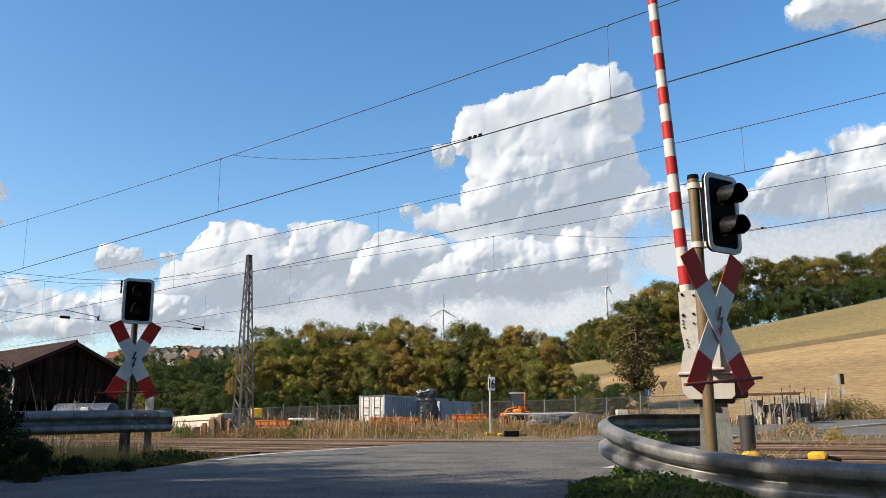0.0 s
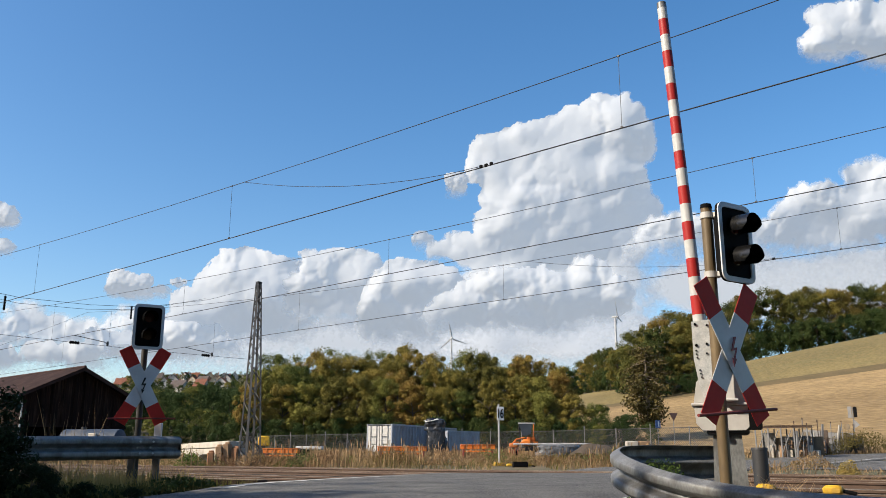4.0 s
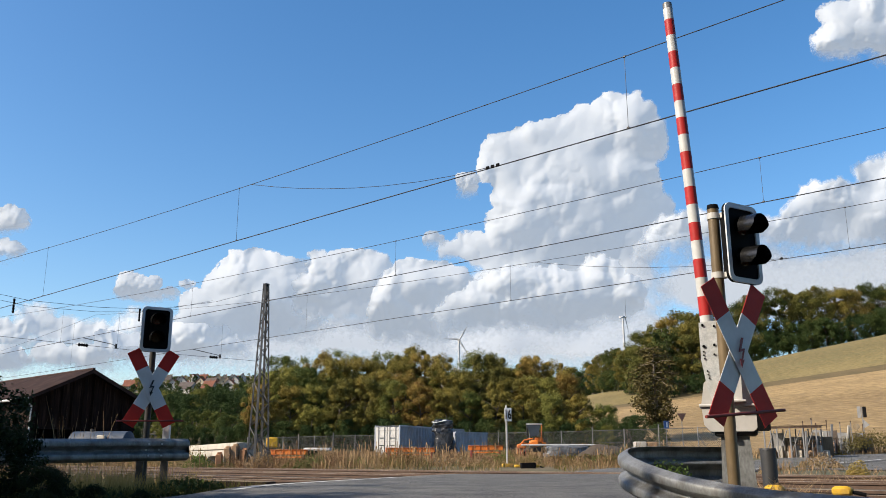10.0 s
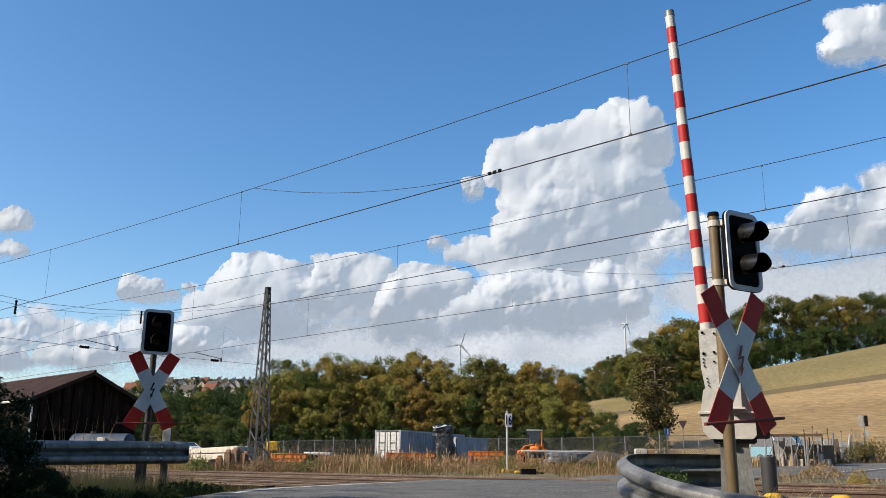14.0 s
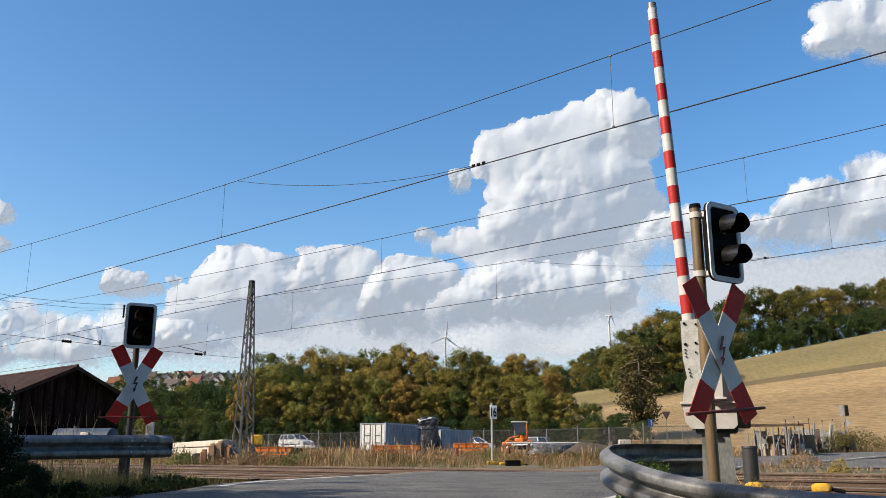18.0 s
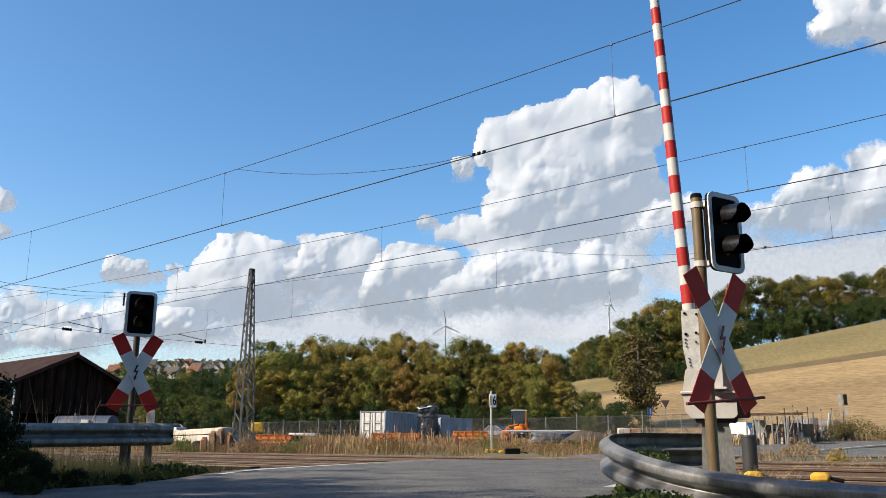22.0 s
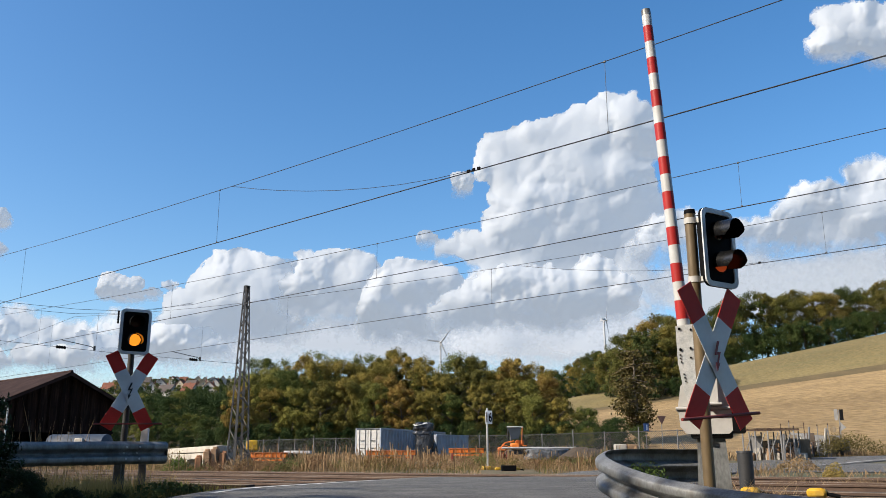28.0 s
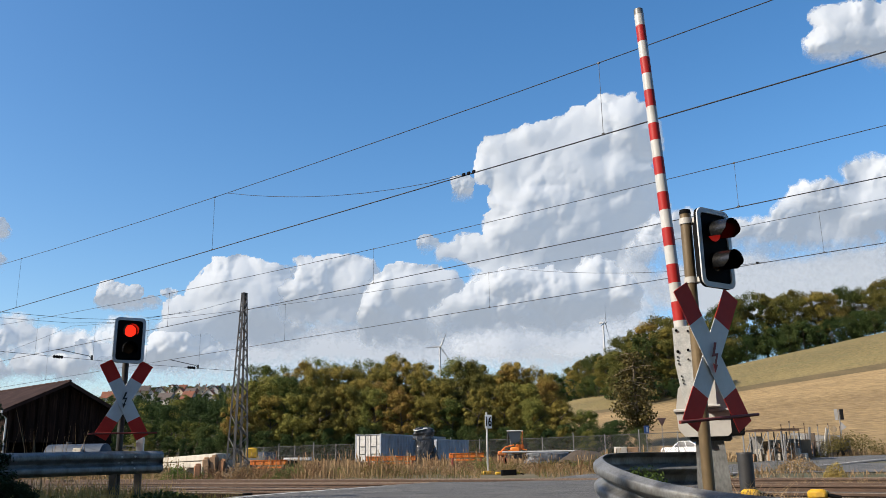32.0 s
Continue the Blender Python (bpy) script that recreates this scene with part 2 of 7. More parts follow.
M_WIRE = mat("copper_wire", (0.03, 0.03, 0.032), (0.02, 0.02, 0.022), rough=0.6, metal=0.3, scale=2, bump=0)
M_FENCE = mat("fence_wire", (0.084, 0.084, 0.081), (0.054, 0.054, 0.054), rough=0.6, metal=0.3, scale=2, bump=0)
M_FPOST = mat("fence_post", (0.189, 0.185, 0.178), (0.126, 0.122, 0.119), rough=0.6, metal=0.2, scale=3)
M_BARK = mat("bark", (0.085, 0.065, 0.045), (0.045, 0.035, 0.026), rough=0.95, scale=3, fine=25, stretch=(1, 1, 0.3), bump=0.6, bump_dist=0.03)
M_TRUNKPALE = mat("pale_bark", (0.2, 0.16, 0.11), (0.11, 0.085, 0.06), rough=0.95, scale=3, fine=25, stretch=(1, 1, 0.3), bump=0.6, bump_dist=0.03)
M_LEAF = leafy("autumn_leaves", [(0.038, 0.039, 0.011), (0.093, 0.086, 0.019), (0.165, 0.137, 0.03), (0.212, 0.157, 0.035), (0.182, 0.107, 0.029)], 0.08)
M_GREEN = leafy("green_leaves", [(0.036, 0.055, 0.014), (0.082, 0.097, 0.021), (0.145, 0.142, 0.031), (0.195, 0.172, 0.037)], 0.1)
M_CONIFER = leafy("bronze_needles", [(0.028, 0.031, 0.011), (0.062, 0.054, 0.018), (0.115, 0.08, 0.026)], 0.12)
# green leaf tones darkened to carry the roadside shade in the colour
M_HEDGE = leafy("hedge_leaves_shade_tone", [(0.012, 0.02, 0.007), (0.02, 0.032, 0.01), (0.036, 0.044, 0.013)], 0.2)
M_WOODLEAF = leafy("wood_leaves", [(0.022, 0.034, 0.0098), (0.045, 0.06, 0.015), (0.1, 0.098, 0.0235), (0.165, 0.112, 0.029)], 0.08)
M_DKGREEN = leafy("dark_leaves", [(0.022, 0.0389, 0.0125), (0.033, 0.055, 0.0154), (0.055, 0.0719, 0.0199)], 0.1)
M_NETTLE = leafy("nettle_leaves", [(0.04, 0.07, 0.018), (0.08, 0.12, 0.028), (0.15, 0.17, 0.045)])
M_RUSSET = leafy("russet_leaves", [(0.0648, 0.072, 0.0261), (0.13, 0.101, 0.0315), (0.187, 0.115, 0.0378)])
M_DRY = leafy("dry_grass", [(0.15, 0.105, 0.05), (0.19, 0.125, 0.062), (0.27, 0.182, 0.095), (0.35, 0.25, 0.135), (0.22, 0.125, 0.07), (0.13, 0.072, 0.045)], 0.25)
M_RUST = leafy("rusty_stalks", [(0.085, 0.05, 0.026), (0.15, 0.085, 0.042), (0.22, 0.13, 0.066), (0.28, 0.19, 0.1)], 0.2)
M_GOLD = leafy("golden_grass", [(0.12, 0.115, 0.03), (0.2, 0.165, 0.042), (0.3, 0.225, 0.065), (0.36, 0.27, 0.1)], 0.35)
M_GRASS = leafy("verge_grass", [(0.0319, 0.0478, 0.00952), (0.0638, 0.0701, 0.016), (0.128, 0.109, 0.0319)], 0.3)
M_WALL = mat("house_render", (0.36, 0.31, 0.22), (0.29, 0.25, 0.18), rough=0.85, scale=0.5, fine=5, rand=0.25)
M_TILE = mat("roof_tiles", (0.19, 0.078, 0.048), (0.11, 0.05, 0.036), rough=0.9, spec=0.15, scale=0.6, fine=6, rand=0.35)
M_WIN = mat("window_glass", (0.03, 0.035, 0.045), (0.02, 0.02, 0.03), rough=0.12, scale=1, bump=0)
M_TURB = mat("turbine_white", (0.372, 0.384, 0.396), (0.33, 0.342, 0.36), rough=0.5, scale=0.1, bump=0)


# ---- building helpers ----
CA, SA = math.cos(radians(41)), math.sin(radians(41))


def W(s, q, z=0.0):
    """A place from metres along the railway (s) and across it (q)."""
    return Vector((CA * s + SA * q, -SA * s + CA * q, z))


def sm(a, b, v):
    t = np.clip((v - a) / (b - a), 0, 1)
    return t * t * (3 - 2 * t)


def hgt(x, y):
    """The lie of the land."""
    x, y = np.asarray(x, float), np.asarray(y, float)
    s, q = CA * x - SA * y, SA * x + CA * y
    z = -0.06 + 0.12 * sm(24, 30, q) + 0.62 * sm(30, 56, q) + 0.12 * sm(80, 90, y) + 0.7 * sm(124, 150, y)
    z = z - 0.14 * sm(8.6, 9.6, q) * sm(25.4, 24.4, q)
    z = z - 0.42 * sm(-2.9, -1.2, s) * sm(7.2, 5.6, q) * sm(-3, 3, q)
    a = x / np.maximum(y, 60)
    far = np.interp(y, [92, 122, 140, 400, 600, 760, 1500, 1900, 4500], [0, 0.1, 1.74, 24, 44, 63, 140, 150, 90])
    far = far * (1 - 0.5 * sm(-0.37, -0.46, a))
    top = 16 + 48.5 * (np.clip(a, 0.05, 0.8) - 0.148)
    right = top * sm(112, 250, y) + np.interp(y, [250, 500, 1500, 4500], [0, 12, 110, 90])
    k = sm(0.06, 0.15, a)
    return z + far * (1 - k) + right * k + 0.02 * np.sin(x * 0.9) * np.cos(y * 0.7)


def hz(x, y):
    return float(hgt(x, y))


class Geo:
    """Collects faces for one mesh."""

    def __init__(self):
        self.v, self.f = [], []

    def add(self, verts, faces):
        o = len(self.v)
        self.v += [tuple(p) for p in verts]
        self.f += [tuple(i + o for i in f) for f in faces]
        return self

    def box(self, c, size, bev=0.0, m=None):
        hx, hy, hz_ = (s / 2 for s in size)
        if bev <= 0:
            vs = [Vector((x * hx, y * hy, z * hz_)) for x in (-1, 1) for y in (-1, 1) for z in (-1, 1)]
            fs = [(0, 1, 3, 2), (4, 6, 7, 5), (0, 4, 5, 1), (2, 3, 7, 6), (0, 2, 6, 4), (1, 5, 7, 3)]
        else:
            b = min(bev, hx * 0.49, hy * 0.49, hz_ * 0.49) if bev < 9 else 0.01
            vs, idx = [], {}
            for x in (-1, 1):
                for y in (-1, 1):
                    for z in (-1, 1):
                        for ax in range(3):
                            p = [x * (hx - b), y * (hy - b), z * (hz_ - b)]
                            p[ax] = (x * hx, y * hy, z * hz_)[ax]
                            idx[x, y, z, ax] = len(vs)
                            vs.append(Vector(p))
            fs = []
            for ax in range(3):
                o = [i for i in range(3) if i != ax]
                for s in (-1, 1):
                    q = []
                    for u, w in ((-1, -1), (1, -1), (1, 1), (-1, 1)):
                        k = [0, 0, 0]
                        k[ax], k[o[0]], k[o[1]] = s, u, w
                        q.append(idx[k[0], k[1], k[2], ax])
                    fs.append(tuple(q))
                for u in (-1, 1):
                    for w in (-1, 1):
                        q = []
                        for t, a2 in ((-1, o[0]), (1, o[0]), (1, o[1]), (-1, o[1])):
                            k = [0, 0, 0]
                            k[ax], k[o[0]], k[o[1]] = t, u, w
                            q.append(idx[k[0], k[1], k[2], a2])
                        fs.append(tuple(q))
            for x in (-1, 1):
                for y in (-1, 1):
                    for z in (-1, 1):
                        fs.append(tuple(idx[x, y, z, a] for a in range(3)))
        m = m or Matrix()
        return self.add([m @ (Vector(c) + p) for p in vs], fs)

    def tube(self, pts, r, n=8, cap=True):
        """A round bar along points; r a number or one per point."""
        pts = [Vector(p) for p in pts]
        rs = r if isinstance(r, (list, tuple)) else [r] * len(pts)
        rings = []
        for i, p in enumerate(pts):
            d = (pts[min(i + 1, len(pts) - 1)] - pts[max(i - 1, 0)]).normalized()
            u = d.cross(Vector((0, 0, 1)) if abs(d.z) < 0.95 else Vector((1, 0, 0))).normalized()
            w = d.cross(u)
            rings.append([p + (u * math.cos(k * 2 * math.pi / n) + w * math.sin(k * 2 * math.pi / n)) * rs[i] for k in range(n)])
        fs = []
        for i in range(len(pts) - 1):
            for k in range(n):
                fs.append((i * n + k, i * n + (k + 1) % n, (i + 1) * n + (k + 1) % n, (i + 1) * n + k))
        if cap:
            fs += [tuple(range(n))[::-1], tuple((len(pts) - 1) * n + k for k in range(n))]
        return self.add([v for ring in rings for v in ring], fs)

    def prism(self, poly, y0, y1):
        """An outline in x and z, run from y0 to y1."""
        n = len(poly)
        vs = [(x, y0, z) for x, z in poly] + [(x, y1, z) for x, z in poly]
        return self.add(vs, [tuple(range(n)), tuple(range(2 * n - 1, n - 1, -1))] + [(i, n + i, n + (i + 1) % n, (i + 1) % n) for i in range(n)])

    def sweep(self, path, ups, prof, thick):
        """A sheet profile (out, up) run along a path, with thickness."""
        rows = []
        for i, p in enumerate(path):
            d = (Vector(path[min(i + 1, len(path) - 1)]) - Vector(path[max(i - 1, 0)]))
            d.z = 0
            d.normalize()
            o = Vector((d.y, -d.x, 0))
            rows.append([Vector(p) + o * a + Vector((0, 0, b)) for a, b in prof] + [Vector(p) + o * (a - thick) + Vector((0, 0, b)) for a, b in reversed(prof)])
        n = len(rows[0])
        fs = [(i * n + k, i * n + (k + 1) % n, (i + 1) * n + (k + 1) % n, (i + 1) * n + k) for i in range(len(rows) - 1) for k in range(n)]
        fs += [tuple(range(n))[::-1], tuple((len(rows) - 1) * n + k for k in range(n))]
        return self.add([v for r in rows for v in r], fs)

    def mesh(self, name, material, smooth=False):
        me = bpy.data.meshes.new(name)
        me.from_pydata(self.v, [], self.f)
        bm = bmesh.new()
        bm.from_mesh(me)
        bmesh.ops.recalc_face_normals(bm, faces=bm.faces)
        bm.to_mesh(me)
        bm.free()
        me.materials.append(material)
        if smooth:
            me.shade_smooth()
            me.set_sharp_from_angle(angle=radians(40 if smooth is True else smooth))
        return me


def part(name, g, material, parent=None, label="", smooth=True, at=None):
    """One mesh object, under a thing or a part."""
    ob = new(name, g if isinstance(g, bpy.types.Mesh) else g.mesh(name, material, smooth))
    ob.parent = parent
    if at is not None:
        ob.matrix_basis = at
    if label:
        ob["label"] = label
    return ob


def thing(name, m, label, category, group="", kind=""):
    ob = new(name)
    ob.empty_display_size = 0.2
    ob.matrix_basis = m
    return tagged(ob, label, category, group, kind)


def mesh_np(name, v, f, material, smooth=False):
    """A mesh from arrays; all faces of one size."""
    me = bpy.data.meshes.new(name)
    k = f.shape[1]
    me.vertices.add(len(v)), me.loops.add(f.size), me.polygons.add(len(f))
    me.vertices.foreach_set("co", np.ascontiguousarray(v, np.float32).ravel())
    me.loops.foreach_set("vertex_index", np.ascontiguousarray(f, np.int32).ravel())
    me.polygons.foreach_set("loop_start", np.arange(0, f.size, k, dtype=np.int32))
    me.update(calc_edges=True)
    me.materials.append(material)
    if smooth:
        me.shade_smooth()
    return me


# ---- ground, fields, road, railway ----
def grid_faces(nx, ny):
    i = (np.arange(ny - 1)[:, None] * nx + np.arange(nx - 1)[None, :]).ravel()
    return np.stack([i, i + 1, i + nx + 1, i + nx], 1)


def ground_sheet():
    u = np.linspace(-1, 1, 181)
    xs = 60 * u + 2600 * np.sign(u) * np.abs(u) ** 4
    v = np.linspace(0, 1, 200)
    ys = -260 * (1 - v) ** 6 + 130 * v + 4300 * v ** 5
    X, Y = np.meshgrid(xs, ys)
    V = np.stack([X, Y, hgt(X, Y)], -1).reshape(-1, 3)
    return tagged(new("ground", mesh_np("ground", V, grid_faces(len(xs), len(ys)), M_GROUND, True)), "dry grassy ground and distant low hills", "ground", kind="structure")


ground_sheet()


def field(name, y0, y1, a0, a1, lift, material, label):
    A, Y = np.meshgrid(np.linspace(a0, a1, 60), np.linspace(y0, y1, 40))
    X = A * Y
    V = np.stack([X, Y, hgt(X, Y) + lift], -1).reshape(-1, 3)
    tagged(new(name, mesh_np(name, V, grid_faces(60, 40), material, True)), label, "field", kind="structure")


M_STUB = mat("stubble", (0.305, 0.212, 0.098), (0.148, 0.098, 0.043), rough=0.95, scale=0.05, fine=3.0, stretch=(0.16, 1.0, 0.65), grain=1.6, bump=0.6, bump_dist=0.35, stain=(0.173, 0.1173, 0.05576), stain_amt=0.5, stain_scale=0.25)
M_STUB2 = mat("greening_stubble", (0.205, 0.155, 0.06), (0.105, 0.083, 0.03), rough=0.95, scale=0.05, fine=3.4, stretch=(0.3, 0.8, 0.5), grain=1.6, bump=0.5, bump_dist=0.3, stain=(0.1197, 0.105, 0.04182), stain_amt=0.5, stain_scale=0.25)
M_BANK = mat("grass_bank", (0.1275, 0.08925, 0.03825), (0.07225, 0.0561, 0.02295), rough=0.95, scale=0.2, fine=2, bump=0.5, bump_dist=0.2)
field("stubble_field", 124, 183, 0.135, 0.95, 0.12, M_STUB, "golden stubble field rising up the hill")
field("upper_field", 187, 252, 0.13, 0.95, 0.12, M_STUB2, "greening stubble field below the wood")
field("field_bank", 182.8, 187.5, 0.135, 0.95, 0.14, M_BANK, "brown grassy strip between two fields")

ROAD = [(-9.5, -16), (-6.3, -8), (-3.75, 0), (-0.9, 9.5), (1.55, 18), (4.6, 26), (10.0, 34), (18.5, 42.5), (30, 51), (47, 60), (75, 71)]


def road_mid():
    """Points along the road's middle, evenly smoothed."""
    p = [Vector((*c, 0)) for c in ROAD]
    out = []
    for i in range(len(p) - 1):
        a, b, c, d = p[max(i - 1, 0)], p[i], p[i + 1], p[min(i + 2, len(p) - 1)]
        for k in range(9):
            t = k / 9
            out.append(0.5 * (2 * b + (c - a) * t + (2 * a - 5 * b + 4 * c - d) * t * t + (3 * b - a - 3 * c + d) * t ** 3))
    return out + [p[-1]]


def road_z(x, y):
    q = SA * x + CA * y
    return max(hz(x, y) + 0.035, 0.053 * float(sm(5, 9, q) * sm(27, 23, q)) - 0.02) if y < 24 else hz(x, y) + 0.035


def strip(name, off0, off1, lift, material, label, category, y_from=-99, y_to=999, cols=6, side=0.0):
    mid = [p for p in road_mid() if y_from <= p.y <= y_to]
    V = []
    for i, p in enumerate(mid):
        d = (mid[min(i + 1, len(mid) - 1)] - mid[max(i - 1, 0)]).normalized()
        o = Vector((d.y, -d.x, 0))
        for k in range(cols):
            w = off0 + (off1 - off0) * k / (cols - 1)
            flare = 1 + 0.25 * float(sm(9, 13, p.y) * sm(30, 22, p.y)) if abs(w) > 1 else 1
            c = p + o * w * flare
            V.append((c.x, c.y, road_z(c.x, c.y) + lift))
            if side and k in (0, cols - 1):
                V.insert(len(V) - (1 if k == 0 else 0), (c.x, c.y, road_z(c.x, c.y) - side))
    return tagged(new(name, mesh_np(name, np.array(V), grid_faces(cols + (2 if side else 0), len(mid)), material, not side)), label, category, kind="structure")


strip("road", -2.75, 3.0, 0.0, M_ASPHALT, "worn grey asphalt road over the crossing", "road", cols=14, side=0.4)
strip("edge_line", -2.56, -2.45, 0.006, M_LINE, "worn white edge line", "road marking", 11.2, 18.5, 2)
strip("edge_line", 2.55, 2.68, 0.006, M_LINE, "worn white edge line", "road marking", 9.3, 12.6, 2)
strip("edge_line", 2.35, 2.47, 0.006, M_LINE, "worn white edge line", "road marking", 27, 60, 2)


def shadow_streak(pts, w):
    """A thin dark strip laid on the asphalt in place of a tree's shadow streak."""
    V = []
    for x, y in pts:
        V += [(x, y - w, road_z(x, y) + 0.005), (x, y + w, road_z(x, y) + 0.005)]
    tagged(new("shadow_streak", mesh_np("shadow_streak", np.array(V), np.array([(2 * i, 2 * i + 2, 2 * i + 3, 2 * i + 1) for i in range(len(pts) - 1)]), M_DARK)), "thin dark strip on the asphalt for a shadow streak", "road crack", kind="structure")


shadow_streak([(0.66, 16.9), (0.95, 16.6), (1.3, 16.75), (1.6, 16.5), (1.9, 16.6)], 0.06)
shadow_streak([(-1.3, 14.5), (-0.8, 14.2), (-0.2, 14.35), (0.3, 14.1), (0.75, 14.2), (1.1, 14.0)], 0.035)
shadow_streak([(1.2, 19.0), (1.9, 18.6), (2.6, 18.75), (3.3, 18.4)], 0.06)
shadow_streak([(-1.9, 9.2), (-1.3, 9.35), (-0.6, 9.1), (0.1, 9.3)], 0.012)


def side_apron():
    """Worn asphalt between the side road and the tracks."""
    S, Q = np.meshgrid(np.linspace(-12.5, 10, 24), np.linspace(29.8, 41, 12))
    S = S + 0.5 * np.sin(Q * 1.3)
    X, Y = CA * S + SA * Q, -SA * S + CA * Q
    V = np.stack([X, Y, hgt(X, Y) + 0.022], -1).reshape(-1, 3)
    tagged(new("pavement", mesh_np("pavement", V, grid_faces(24, 12), M_ASPHALT, True)), "worn grey asphalt apron beside the tracks", "pavement", kind="structure")


side_apron()


def country_road():
    """A road beyond the yard, running beside the railway."""
    S, Q = np.meshgrid(np.linspace(-900, 900, 360), np.array([65.0, 66.6, 68.3, 70.0, 71.6]))
    X, Y = CA * S + SA * Q, -SA * S + CA * Q
    V = np.stack([X, Y, hgt(X, Y) + 0.04], -1).reshape(-1, 3)
    tagged(new("country_road", mesh_np("country_road", V, grid_faces(360, 5), M_ASPHALT, True)), "grey asphalt country road behind the fence", "road", kind="structure")


country_road()
TRACKS = (11.5, 16.95, 22.4)


def track(q0):
    m = Matrix.Translation(W(0, q0)) @ pose(0, 0, 0, 0, 0, -41)
    t = thing("railway_track", m, "rusty railway track on stained ballast", "railway track", "railway tracks")
    g = Geo()
    for s0, s1 in ((-170, -12.5), (-12.5, 90)):
        g.add([(s0, -1.9, -0.16), (s1, -1.9, -0.16), (s1, -1.4, -0.085), (s0, -1.4, -0.085), (s1, 1.4, -0.085), (s0, 1.4, -0.085), (s1, 1.9, -0.16), (s0, 1.9, -0.16)],
              [(0, 1, 2, 3), (3, 2, 4, 5), (5, 4, 6, 7)])
    part("ballast_bed", g, M_BALLAST, t)
    for side in (-0.75, 0.75):
        g = Geo()
        g.prism([(-0.07, -0.13), (0.07, -0.13), (0.07, -0.118), (0.012, -0.1), (0.012, -0.02), (0.035, -0.01), (0.035, 0.024), (-0.035, 0.024), (-0.035, -0.01), (-0.012, -0.02), (-0.012, -0.1), (-0.07, -0.118)], -170, 90)
        r = part("rail", Geo().add([(y, x + side, z) for x, y, z in g.v], g.f), M_RAIL, t)
        part("rail_head", Geo().box((-40, side, 0.026), (260, 0.045, 0.004)), M_RAILTOP, r)
    sl = Geo().box((0, 0, -0.12), (0.24, 2.5, 0.1), 0.012).mesh("sleeper", M_SLEEPER)
    for k in range(110):
        s = -70 + k * 0.72
        if -13.5 < s < -1.0:
            continue
        part("sleeper", sl, None, t, at=pose(s, 0, 0))
    return t


for q0 in TRACKS:
    track(q0)
for s0, L in ((-15.4, 1.5), (-13.85, 1.5)):
    t = thing("edge_timber", Matrix.Translation(W(s0, 9.2)) @ pose(0, 0, 0, 0, 0, -41 + 1.5), "black tarred timber along the crossing's edge", "timber", "crossing edge timbers")
    part("timber_beam", Geo().box((L / 2, 0, -0.09), (L, 0.24, 0.26), 0.015), M_WOODDARK, t)
    part("timber_top", Geo().box((L / 2, 0.01, 0.045), (L - 0.04, 0.2, 0.012), 0.004), M_TRUNKPALE, t, "bleached top board")
    for x in (0.2, L - 0.2):
        part("timber_bolt", Geo().tube([(x, 0, 0.05), (x, 0, 0.062)], 0.02, 8), M_RAIL, t)


# ---- overhead line ----
def wires():
    for q0, zm, curve, stitch in zip(TRACKS, (6.84, 6.55, 6.67), (0.0009, 0.00068, 0.00115), ((-16.7, -9.2), None, (-16.2, -8.0))):
        zc = 5.58
        t = thing("overhead_line", Matrix(), "dark overhead contact line with droppers above the track", "overhead line", "overhead lines")

        def mz(s):
            u = (s + 8 + 39) % 78 - 39
            return zm + curve * u * u
        part("contact_wire", Geo().tube([W(s, q0, zc) for s in range(-200, 91, 10)], 0.0105, 6), M_WIRE, t)
        part("messenger_wire", Geo().tube([W(s, q0, mz(s)) for s in range(-203, 91, 3)], 0.0075, 6), M_WIRE, t)
        for k in range(-9, 6):
            s = -6.4 + 10.8 * k
            if s < -66:
                continue
            d = part("dropper", Geo().tube([W(s, q0, zc), W(s, q0, mz(s))], 0.0042, 4), M_WIRE, t)
            for z in (zc + 0.015, mz(s)):
                part("dropper_clamp", Geo().box((0, 0, 0), (0.05, 0.025, 0.035), 0.006, Matrix.Translation(W(s, q0, z)) @ pose(0, 0, 0, 0, 0, -41)), M_DARK, d)
        if stitch:
            a, b = stitch
            part("stitch_wire", Geo().tube([W(a + (b - a) * u / 8, q0, mz(a) + (zc + 0.02 - mz(a)) * (1 - (1 - u / 8) ** 1.7)) for u in range(9)], 0.006, 5), M_WIRE, t)
            for k in range(3 if q0 == TRACKS[0] else 1):
                part("wire_clamp", Geo().box((0, 0, 0), (0.07, 0.04, 0.06), 0.01, Matrix.Translation(W(b - 0.12 + k * 0.12, q0, zc + 0.02)) @ pose(0, 0, 0, 0, 0, -41)), M_BLACK, t)


wires()


